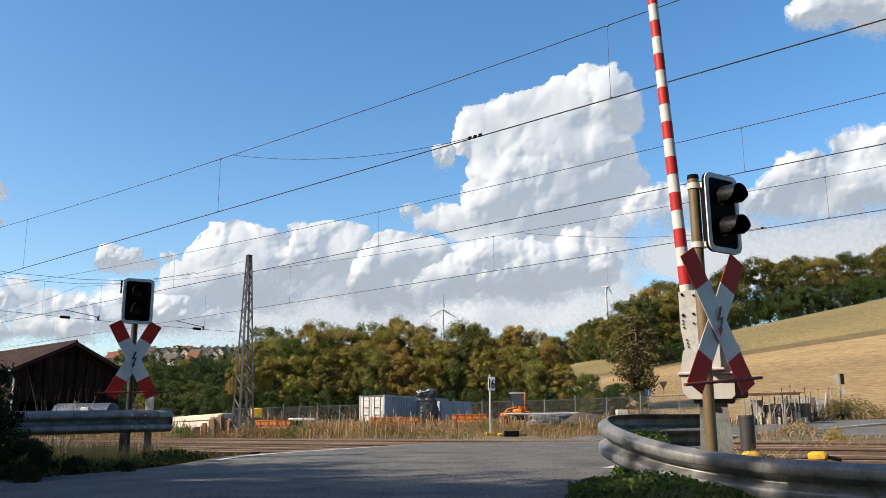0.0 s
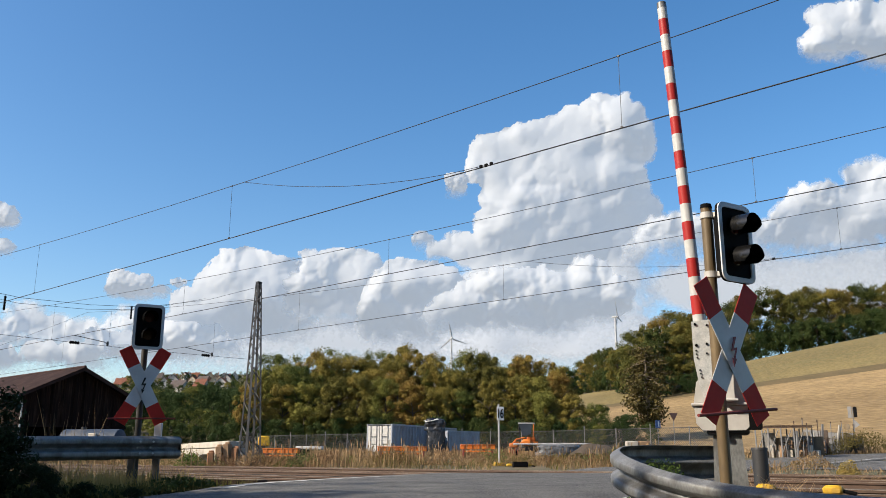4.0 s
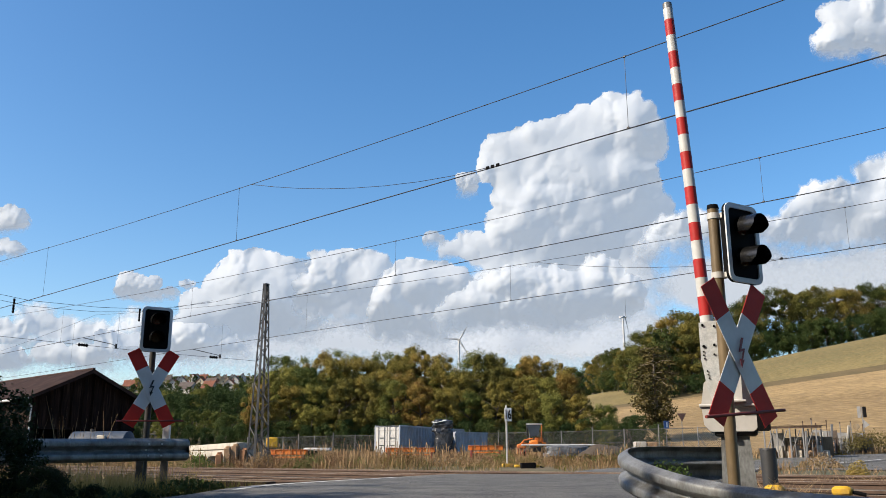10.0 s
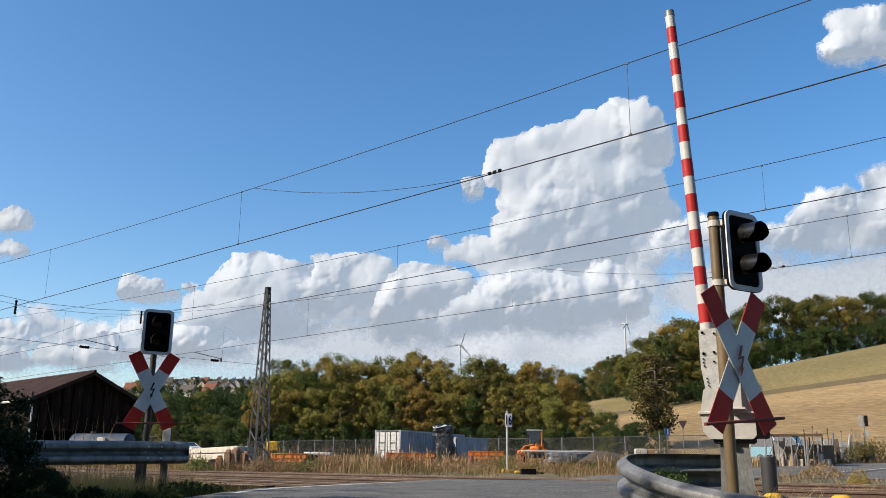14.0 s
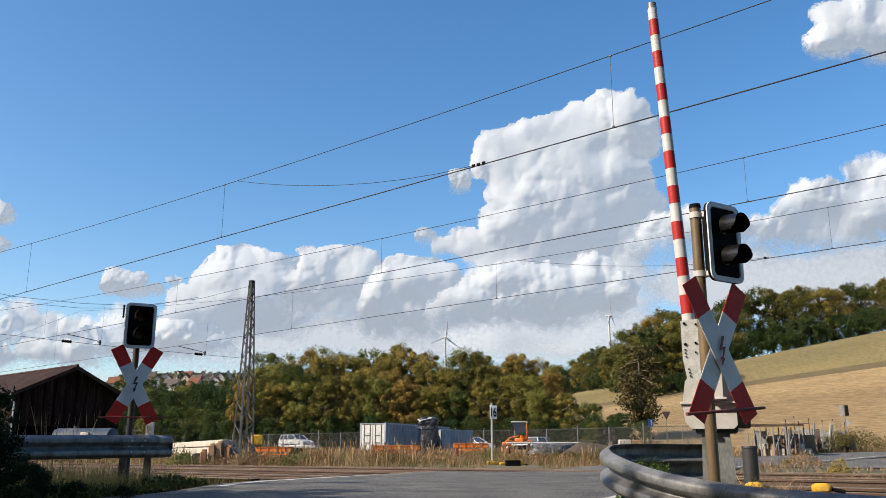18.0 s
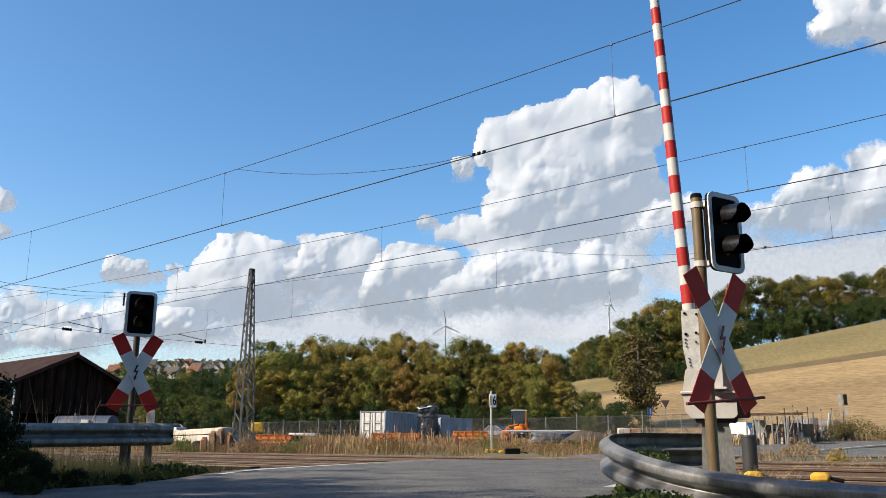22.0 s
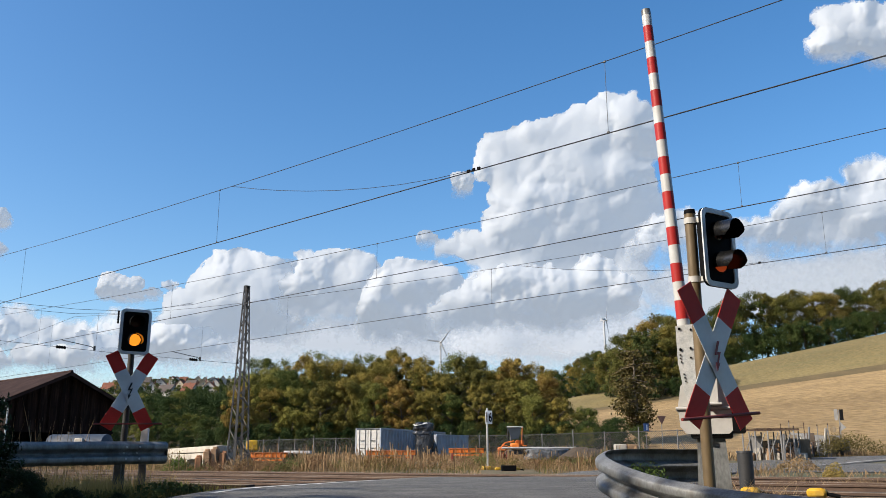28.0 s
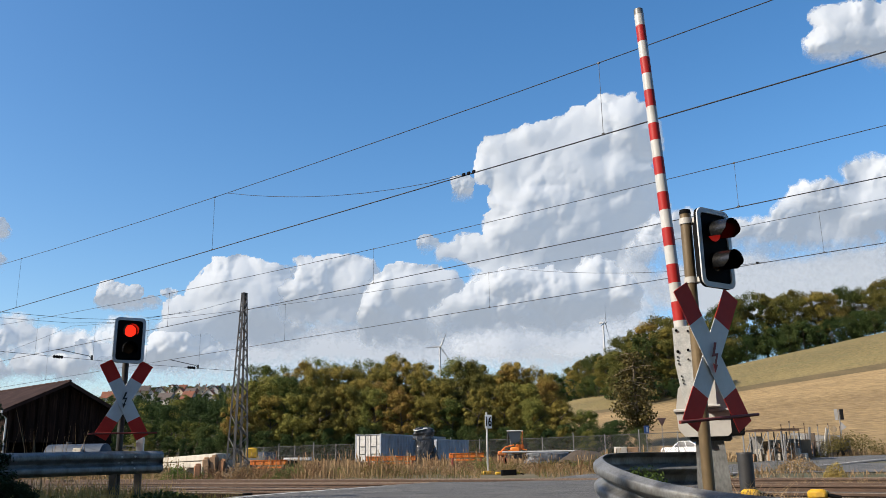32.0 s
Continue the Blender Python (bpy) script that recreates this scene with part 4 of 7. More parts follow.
tree_kind("autumn", 10, 5.9, 0.9, 66, 360, 0.088, M_LEAF, 6, 11, bulk=(0.055, 0.16))
tree_kind("green", 10, 7.4, 0.8, 64, 290, 0.098, M_GREEN, 4, 41, bulk=(0.05, 0.14))
tree_kind("dark", 9, 8, 0.4, 60, 170, 0.14, M_DKGREEN, 3, 71, bulk=(0.07, 0.17))
tree_kind("airy", 10, 6.5, 4.5, 34, 60, 0.12, M_GREEN, 2, 91)
tree_kind("hill", 10, 7.6, 0.3, 72, 290, 0.108, M_WOODLEAF, 4, 241, bulk=(0.05, 0.15))

random.seed(5)
belt = [(-25.2 + 2.75 * k + (0, 1.4, 0.6)[r], (106, 109.8, 113.5)[r]) for r in range(3) for k in range(15)]
for i, (x, y) in enumerate(belt):
    if x * 1.26 < -31.5:
        continue
    plant("autumn" if i % 10 != 3 and x > -19.5 else "green", 1.26 * x + random.uniform(-0.8, 0.8), 1.26 * y + random.uniform(-1.1, 1.1), random.randrange(6), "autumn tree turning yellow and brown in the belt", group="trees of the belt", scale=1.02 * random.uniform(0.94, 1.14) * (0.99 if x > 3 else 1.0) * (0.94, 1.02, 1.05)[i // 15])
for i in range(1, 14):
    plant("autumn" if i % 3 else "green", -33.4 + i * 3.9, 127.5 + random.uniform(-1, 1.8), i, "low bushy autumn tree at the belt's edge", group="trees of the belt", scale=random.uniform(0.76, 0.95))
for i, (x, y, s) in enumerate([(-22, 118, 1.45), (-17, 119, 1.45), (-13, 120, 1.5), (-10, 121, 1.42), (3, 120, 1.5), (-3, 121, 1.15), (8, 122, 1.0)]):
    plant("airy" if i < 4 else "green", 1.26 * x, 1.26 * y, i, "tall thin-leaved tree above the belt" if i < 4 else "tall green tree behind the belt", group="trees behind the belt", scale=0.97 * s)
for i in range(13):
    x = -62 + i * 3.0
    plant("dark" if i % 6 else "green", x * 1.36, 156 + random.uniform(-8, 10), i, "dark green tree below the village", group="trees below the village", scale=random.uniform(0.66, 0.92))
for i in range(46):
    y = (172, 200, 260, 350)[i % 4] + random.uniform(-10, 10)
    plant("dark" if i % 6 else "green", (-0.375 + 0.003 * i) * y, y, i, "dark green tree below the village", group="trees below the village", scale=random.uniform(0.8, 1.1) * (0.8, 0.72, 0.55, 0.42)[i % 4])
for i in range(26):
    plant("dark" if i % 3 == 0 else "green", -52 + i * 1.15, 131 + random.uniform(-5, 9), i, "dark green shrub on the slope behind the barn", "bush", "shrubs of the slope", scale=random.uniform(0.34, 0.56))
for i in range(20):
    plant("dark", -34 + i * 2.9, 125.4 + random.uniform(-0.7, 0.7), i, "dark shrub at the foot of the belt", "bush", "shrubs of the belt", scale=random.uniform(0.38, 0.56))
# wood along the top of the fields
for i in range(29):
    a = 0.117 + 0.0165 * i + random.uniform(-0.004, 0.004)
    y = 252 + random.uniform(0, 8)
    plant("hill" if i % 4 else "autumn", a * y, y, i, "large green tree along the field's upper edge", group="trees of the hilltop wood", scale=random.uniform(0.92, 1.08) * (1.0 + 0.75 * float(sm(0.18, 0.24, a)) - 0.2 * float(sm(0.38, 0.5, a))))
for i in range(11):
    a = 0.155 + 0.0125 * i
    y = 232 - 40 * float(sm(0.16, 0.22, a)) + random.uniform(-3, 4)
    plant("hill" if i % 3 else "autumn", a * y, y, i, "yellowing tree at the wood's lower corner", group="trees of the hilltop wood", scale=random.uniform(0.92, 1.1) * (0.9 + 0.35 * float(sm(0.17, 0.24, a))))
    plant("dark", a * y, y - 4.5, i, "dark shrub at the wood's edge", "bush", "shrubs of the hilltop wood", scale=random.uniform(0.45, 0.6))
for i in range(26):
    a = 0.14 + 0.017 * i
    y = 247 + random.uniform(0, 3)
    plant("dark", a * y, y, i, "dark shrub at the wood's edge", "bush", "shrubs of the hilltop wood", scale=random.uniform(0.7, 1.0))
for i, (x, y, s) in enumerate([(17.5, 104, 1.5), (19.6, 101, 1.2), (15.6, 101, 1.25), (21.5, 105, 1.2), (16.5, 98.5, 0.9), (23, 101, 0.9)]):
    plant("dark" if i % 2 else "green", 1.26 * x, 1.26 * y, i, "green bush at the foot of the field", "bush", "bushes by the fence", scale=0.44 * s)


# ---- clouds ----
def vnoise(x, y, seed):
    xi, yi = np.floor(x).astype(np.int64), np.floor(y).astype(np.int64)
    fx, fy = x - xi, y - yi
    fx, fy = fx * fx * (3 - 2 * fx), fy * fy * (3 - 2 * fy)

    def h(i, j):
        n = (i * 374761393 + j * 668265263 + seed * 974711) & 0x7FFFFFFF
        n = ((n ^ (n >> 13)) * 1274126177) & 0x7FFFFFFF
        return ((n ^ (n >> 16)) & 0xFFFF) / 65535.0
    return (h(xi, yi) * (1 - fx) + h(xi + 1, yi) * fx) * (1 - fy) + (h(xi, yi + 1) * (1 - fx) + h(xi + 1, yi + 1) * fx) * fy


def fbm(x, y, seed, octv=5, billow=False):
    s, a, t = 0, 0.5, 0
    for o in range(octv):
        n = vnoise(x * 2 ** o, y * 2 ** o, seed + o)
        s = s + a * (1 - np.abs(2 * n - 1) if billow else n)
        t += a
        a *= 0.5
    return s / t


def puffs_at(x, y, seed):
    """Round heads packed side by side, with creases between them, 0 to 1."""
    xi, yi = np.floor(x).astype(np.int64), np.floor(y).astype(np.int64)
    best = np.full(x.shape, 9.0)
    for di in (-1, 0, 1):
        for dj in (-1, 0, 1):
            i, j = xi + di, yi + dj
            n = (i * 374761393 + j * 668265263 + seed * 974711) & 0x7FFFFFFF
            n = ((n ^ (n >> 13)) * 1274126177) & 0x7FFFFFFF
            n = n ^ (n >> 16)
            best = np.minimum(best, (i + (n & 255) / 255.0 - x) ** 2 + (j + ((n >> 8) & 255) / 255.0 - y) ** 2)
    return np.sqrt(np.clip(1 - best / 0.8, 0, 1))


def soften(A, n):
    for ax in (0, 1):
        P2 = np.pad(A, [(n, n) if k == ax else (0, 0) for k in (0, 1)], "edge")
        c2 = np.cumsum(P2, axis=ax)
        A = (np.take(c2, np.arange(2 * n, c2.shape[ax]), ax) - np.concatenate([np.zeros_like(np.take(c2, [0], ax)), np.take(c2, np.arange(0, c2.shape[ax] - 2 * n - 1), ax)], ax)) / (2 * n + 1)
    return A


def cloud_material():
    m = bpy.data.materials.new("cloud")
    m.use_nodes = True
    n, l = m.node_tree.nodes, m.node_tree.links
    n.remove(n["Principled BSDF"])
    at, tc, no = n.new("ShaderNodeAttribute"), n.new("ShaderNodeTexCoord"), n.new("ShaderNodeTexNoise")
    at.attribute_name = "depth_of_cloud"
    no.inputs["Scale"].default_value, no.inputs["Detail"].default_value = 0.04, 10
    l.new(tc.outputs["Object"], no.inputs["Vector"])
    ad, mr = n.new("ShaderNodeMath"), n.new("ShaderNodeMapRange")
    ad.operation = "MULTIPLY_ADD"
    l.new(no.outputs[0], ad.inputs[0])
    ad.inputs[1].default_value = 0.75
    l.new(at.outputs["Fac"], ad.inputs[2])
    mr.inputs[1].default_value, mr.inputs[2].default_value = 0.42, 1.12
    l.new(ad.outputs[0], mr.inputs[0])
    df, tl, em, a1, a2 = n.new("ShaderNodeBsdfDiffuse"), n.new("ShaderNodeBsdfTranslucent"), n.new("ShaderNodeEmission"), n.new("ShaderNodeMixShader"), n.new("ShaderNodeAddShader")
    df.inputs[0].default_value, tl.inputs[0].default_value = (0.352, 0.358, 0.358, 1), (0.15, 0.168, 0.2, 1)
    # even bluish glow standing in for light scattered inside the cloud
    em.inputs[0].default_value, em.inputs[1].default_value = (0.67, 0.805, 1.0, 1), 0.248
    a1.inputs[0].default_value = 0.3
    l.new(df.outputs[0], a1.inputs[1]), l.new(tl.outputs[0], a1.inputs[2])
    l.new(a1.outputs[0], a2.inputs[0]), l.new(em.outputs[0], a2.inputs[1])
    tp, mx = n.new("ShaderNodeBsdfTransparent"), n.new("ShaderNodeMixShader")
    l.new(mr.outputs[0], mx.inputs[0]), l.new(tp.outputs[0], mx.inputs[1]), l.new(a2.outputs[0], mx.inputs[2])
    l.new(mx.outputs[0], n["Material Output"].inputs[0])
    return m


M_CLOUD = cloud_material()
DIST = 3600.0
FC = 1506.0
CP, SP = math.cos(radians(11.85)), math.sin(radians(11.85))
CLOUDS = []


def cloud(puffs, drift, label, seed, soft=1.0, cell=2.0, dist=DIST, fade=40, heaped=True):
    """A heaped cloud: puffs are bearing, height and half sizes on a sheet of sky, in thousandths of a radian times 1.5."""
    P = np.array(puffs, float)
    x0, x1 = (P[:, 0] - P[:, 2]).min() - 40, (P[:, 0] + P[:, 2]).max() + 40
    y0, y1 = (P[:, 1] - P[:, 3]).min() - 40, (P[:, 1] + P[:, 3]).max() + 40
    nx, ny = int((x1 - x0) / cell), int((y1 - y0) / cell)
    X, Y = np.meshgrid(np.linspace(x0, x1, nx), np.linspace(y0, y1, ny))
    wx = X + 26 * (fbm(X / 60, Y / 60, seed, 3) - 0.5) + 9 * (fbm(X / 17, Y / 17, seed + 9, 3) - 0.5) + 7 * (fbm(X / 6, Y / 6, seed + 70, 2) - 0.5)
    wy = Y + 26 * (fbm(X / 60 + 7, Y / 60 + 3, seed + 20, 3) - 0.5) + 9 * (fbm(X / 17, Y / 17 + 5, seed + 29, 3) - 0.5) + 7 * (fbm(X / 6, Y / 6, seed + 75, 2) - 0.5)
    H = np.zeros_like(X)
    rs = random.Random(seed)
    balls = [(cx, cy, rx, ry, 0.0) for cx, cy, rx, ry in puffs]
    if heaped:
        for cx, cy, rx, ry in puffs:
            for i in range(28):
                a, d = rs.uniform(-0.5, 3.64), math.sqrt(rs.uniform(0.1, 1.0))
                r = min(rx, ry) * rs.uniform(0.14, 0.36)
                bx, by, bz = cx + rx * 0.86 * d * math.cos(a), cy + ry * 0.86 * d * math.sin(a), min(rx, ry) * math.sqrt(max(0, 1 - (0.86 * d) ** 2)) - r * 0.4
                balls.append((bx, by, r, r * 0.9, bz))
                for j in range(7):
                    a2, d2 = rs.uniform(0, 6.28), math.sqrt(rs.uniform(0.2, 1.0))
                    r2 = r * rs.uniform(0.25, 0.5)
                    balls.append((bx + r * 0.85 * d2 * math.cos(a2), by + r * 0.85 * d2 * math.sin(a2), r2, r2, bz + r * math.sqrt(1 - (0.85 * d2) ** 2) - r2 * 0.5))
    for cx, cy, rx, ry, bz in balls:
        i0, i1 = max(0, int((cx - rx - 26 - x0) / cell)), min(nx, int((cx + rx + 26 - x0) / cell) + 2)
        j0, j1 = max(0, int((cy - ry - 26 - y0) / cell)), min(ny, int((cy + ry + 26 - y0) / cell) + 2)
        if i1 <= i0 or j1 <= j0:
            continue
        d2 = ((wx[j0:j1, i0:i1] - cx) / rx) ** 2 + ((wy[j0:j1, i0:i1] - cy) / ry) ** 2
        h = np.where(d2 < 1, max(bz, 0) * np.clip((1 - d2) * 5, 0, 1) + min(rx, ry) * np.sqrt(np.clip(1 - d2, 0, 1)), 0)
        H[j0:j1, i0:i1] = np.maximum(H[j0:j1, i0:i1], h)
    mid = y0 + (y1 - y0) * 0.4
    span = min(1, (y1 - y0) / 420)
    low = 1 - sm(mid - 80 * span, mid + 60 * span, Y)
    S0, S1, S2 = soften(soften(H, 1), 1), soften(soften(H, 3), 3), soften(soften(H, 9), 9)
    # crisp heaps on top and along the edges, smooth towards the base
    crisp = (1 - low) * (0.35 + 0.65 * sm(0.4, 0.62, fbm(X / 80, Y / 80, seed + 33, 2))) * (1 - 0.6 * sm(14, 55, S2))
    big, mid_p, fine_p, tiny = (puffs_at(wx / d + seed, wy / d + seed, seed + k) for k, d in ((1, 52.0), (2, 25.0), (3, 12.0), (4, 6.5)))
    heads = 20 * big + 10 * mid_p + 4.5 * fine_p + 2 * tiny
    Z = S2 * (0.8 - 0.45 * low) + (S1 - S2) * 0.2 * (1 - low) + heads * (0.13 * (1 - 0.7 * low) + 0.66 * crisp) + 44 * (1 - 0.6 * low) * (fbm(X / 110, Y / 90, seed + 60, 2) - 0.5) - 0.8 * span ** 2 * cell * np.cumsum(low, 0)
    Z = soften(Z, 1) - 26 * ((Y - (y0 + y1) / 2 + 12) / ((y1 - y0) / 2)) ** 2 * min(1, (y1 - y0) / 300)
    if not heaped:
        Z = S2 * 0.1 - 0.35 * (Y - y0)
    edge = S0 + np.where(S0 > 0, 9 * (mid_p - 0.6) + 11 * (fine_p - 0.6) + 6 * (tiny - 0.6), 0) if heaped else S0
    thick = np.clip(edge / (soft * (9 + 42 * low) * (1 + 1.3 * sm(0.55, 0.95, (X - x0) / (x1 - x0)))), 0, 1) * sm(y0 + 30, y0 + 30 + fade, Y) * (1 - (0.34 if heaped else 0.15) * low * sm(0.42, 0.66, fbm(X / 90, Y / 34, seed + 90, 4)))
    k = dist / FC
    # sheet directions of the picture of the sky
    fw, rt, up = np.array([0, CP, SP]), np.array([1.0, 0, 0]), np.array([0, -SP, CP])
    V = (fw[None, None] * dist + rt * (X * k)[..., None] + up * (Y * k)[..., None])
    V = V * (1 - (Z * k / dist)[..., None])
    ctr = V.reshape(-1, 3).mean(0)
    f = grid_faces(nx, ny)
    f = f[(S0.ravel()[f] > 0).any(1)]
    used = np.unique(f)
    remap = np.zeros(nx * ny, np.int64)
    remap[used] = np.arange(len(used))
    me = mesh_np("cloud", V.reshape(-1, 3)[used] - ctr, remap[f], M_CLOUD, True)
    at = me.attributes.new("depth_of_cloud", "FLOAT", "POINT")
    at.data.foreach_set("value", thick.ravel()[used].astype(np.float32))
    ob = tagged(new("cloud", me), label, "cloud", "drifting clouds")
    ob.location = ctr
    ob.visible_shadow = False
    mv = rt * drift[0] * k + up * drift[1] * k
    CLOUDS.append((ob, Vector(ctr), Vector(ctr + mv)))


def px(*rows):
    return [(x - 784, 441 - y, rx, ry) for x, y, rx, ry in rows]


cloud(px((1065, 178, 60, 60), (1000, 202, 70, 58), (925, 226, 72, 52), (880, 240, 75, 50), (1075, 200, 65, 55), (960, 290, 130, 80), (930, 350, 110, 60), (1040, 300, 90, 75),
         (880, 400, 110, 40), (1000, 390, 130, 60), (1090, 330, 60, 40), (985, 455, 150, 60), (885, 470, 100, 55), (775, 398, 40, 16), (805, 382, 40, 16), (1084, 371, 60, 26), (1134, 356, 40, 22), (940, 520, 170, 55), (1050, 480, 110, 70), (1010, 545, 130, 45), (830, 560, 90, 35)),
      (50, 14), "towering white cumulus cloud with grey base", 3)
cloud(px((398, 426, 48, 32), (368, 448, 34, 30), (430, 419, 36, 24), (463, 429, 40, 24), (490, 425, 24, 14), (423, 459, 80, 42), (468, 467, 60, 40), (327, 487, 38, 24), (368, 502, 70, 42),
         (312, 519, 36, 30), (438, 512, 90, 42), (368, 545, 90, 30), (489, 527, 70, 34)), (12, 6), "white heaped cumulus cloud with soft grey base", 25)
cloud(px((535, 417, 30, 20), (567, 413, 24, 16), (599, 419, 42, 26), (628, 435, 34, 28), (512, 454, 26, 13), (557, 447, 60, 32), (618, 465, 44, 34), (577, 487, 70, 32), (527, 487, 46, 26), (608, 517, 70, 30)),
      (16, 7), "white heaped cumulus cloud with soft grey base", 28, dist=3450.0)
cloud(px((702, 438, 44, 26), (669, 460, 34, 28), (736, 440, 34, 22), (654, 498, 30, 34), (706, 478, 56, 44), (764, 460, 34, 28), (664, 534, 44, 28), (734, 513, 60, 38), (784, 498, 44, 32), (704, 553, 70, 22)),
      (25, 9), "bright white heaped cloud between larger ones", 15, dist=3300.0)
cloud(px((863, 458, 46, 28), (903, 452, 40, 22), (820, 478, 40, 24), (786, 498, 40, 22), (758, 514, 36, 18), (942, 460, 44, 34), (858, 500, 90, 36), (977, 480, 70, 48), (917, 520, 110, 32), (1017, 442, 40, 34),
         (1047, 480, 50, 46), (808, 531, 80, 24)), (42, 12), "white heaped cloud before the foot of the tower", 17, dist=3250.0)
cloud(px((66, 579, 32, 20), (48, 571, 18, 12), (117, 571, 36, 14), (127, 590, 44, 18), (173, 545, 40, 16), (213, 553, 44, 18), (158, 565, 30, 14), (-20, 585, 50, 22)), (8, 3), "low white cloud behind the barn", 70, 0.8, dist=3450.0, fade=16)
cloud(px((299, 532, 36, 15), (329, 550, 56, 20), (269, 562, 50, 20), (345, 572, 70, 18), (215, 580, 50, 14)), (8, 3), "low white cloud above the village", 72, 0.8, dist=3400.0, fade=16)
cloud(px((199, 447, 26, 18), (224, 445, 18, 12), (192, 463, 24, 14), (220, 469, 40, 12), (260, 465, 22, 9), (298, 449, 12, 6)), (8, 3), "small ragged white cloud", 36, 0.7, 1.6, fade=14)
cloud(px((1430, 330, 60, 52), (1400, 350, 60, 45), (1500, 340, 80, 60), (1470, 380, 110, 50), (1560, 330, 70, 60), (1360, 390, 90, 45), (1530, 260, 60, 28), (1590, 270, 60, 50), (1400, 430, 160, 45), (1560, 420, 120, 50),
         (1270, 380, 110, 40), (1180, 365, 80, 35), (1150, 400, 70, 45), (1640, 360, 80, 80)), (35, 13), "broad white cloud above the hilltop wood", 44, 3.0)
cloud(px((1450, 30, 58, 34), (1500, 10, 70, 40), (1560, 36, 60, 46), (1535, 62, 40, 24), (1600, 20, 70, 60), (1500, -20, 90, 30)), (47, 9), "ragged white cloud high in the sky", 52, 1.5)
cloud(px((785, 270, 18, 13), (790, 288, 15, 14)), (40, 10), "small white scrap of cloud", 61, 0.5, 1.6)
cloud(px((722, 378, 15, 14), (716, 374, 10, 8)), (36, 10), "small white scrap of cloud", 63, 0.5, 1.6)
cloud(px((40, 520, 70, 20), (120, 545, 90, 26), (225, 520, 60, 24), (60, 562, 100, 24), (180, 580, 120, 30), (-40, 540, 60, 30), (20, 495, 40, 12)), (8, 3), "thin pale cloud above the barn", 91, 3.0, fade=20)
cloud(px((-15, 335, 30, 22), (-28, 350, 22, 14)), (12, 4), "small white cloud in blue sky", 78, 0.8)
cloud(px((-25, 392, 24, 16), (-40, 385, 20, 12)), (12, 4), "small white cloud in blue sky", 79, 0.8)
cloud(px((700, 565, 260, 60), (980, 565, 260, 65), (430, 585, 220, 55), (900, 590, 260, 40), (1100, 560, 150, 50), (480, 600, 190, 45), (200, 640, 200, 40), (0, 640, 160, 40), (1360, 460, 240, 60), (1540, 450, 220, 65)), (20, 6), "pale low cloud bank along the horizon", 85, 2.8, 4.0, 3800.0, 1, False)


# ---- barn, yard and far things ----


def sq(s, q, z=None, turn=0.0):
    p = W(s, q)
    return Matrix.Translation((p.x, p.y, hz(p.x, p.y) if z is None else z)) @ pose(0, 0, 0, 0, 0, -41 + turn)


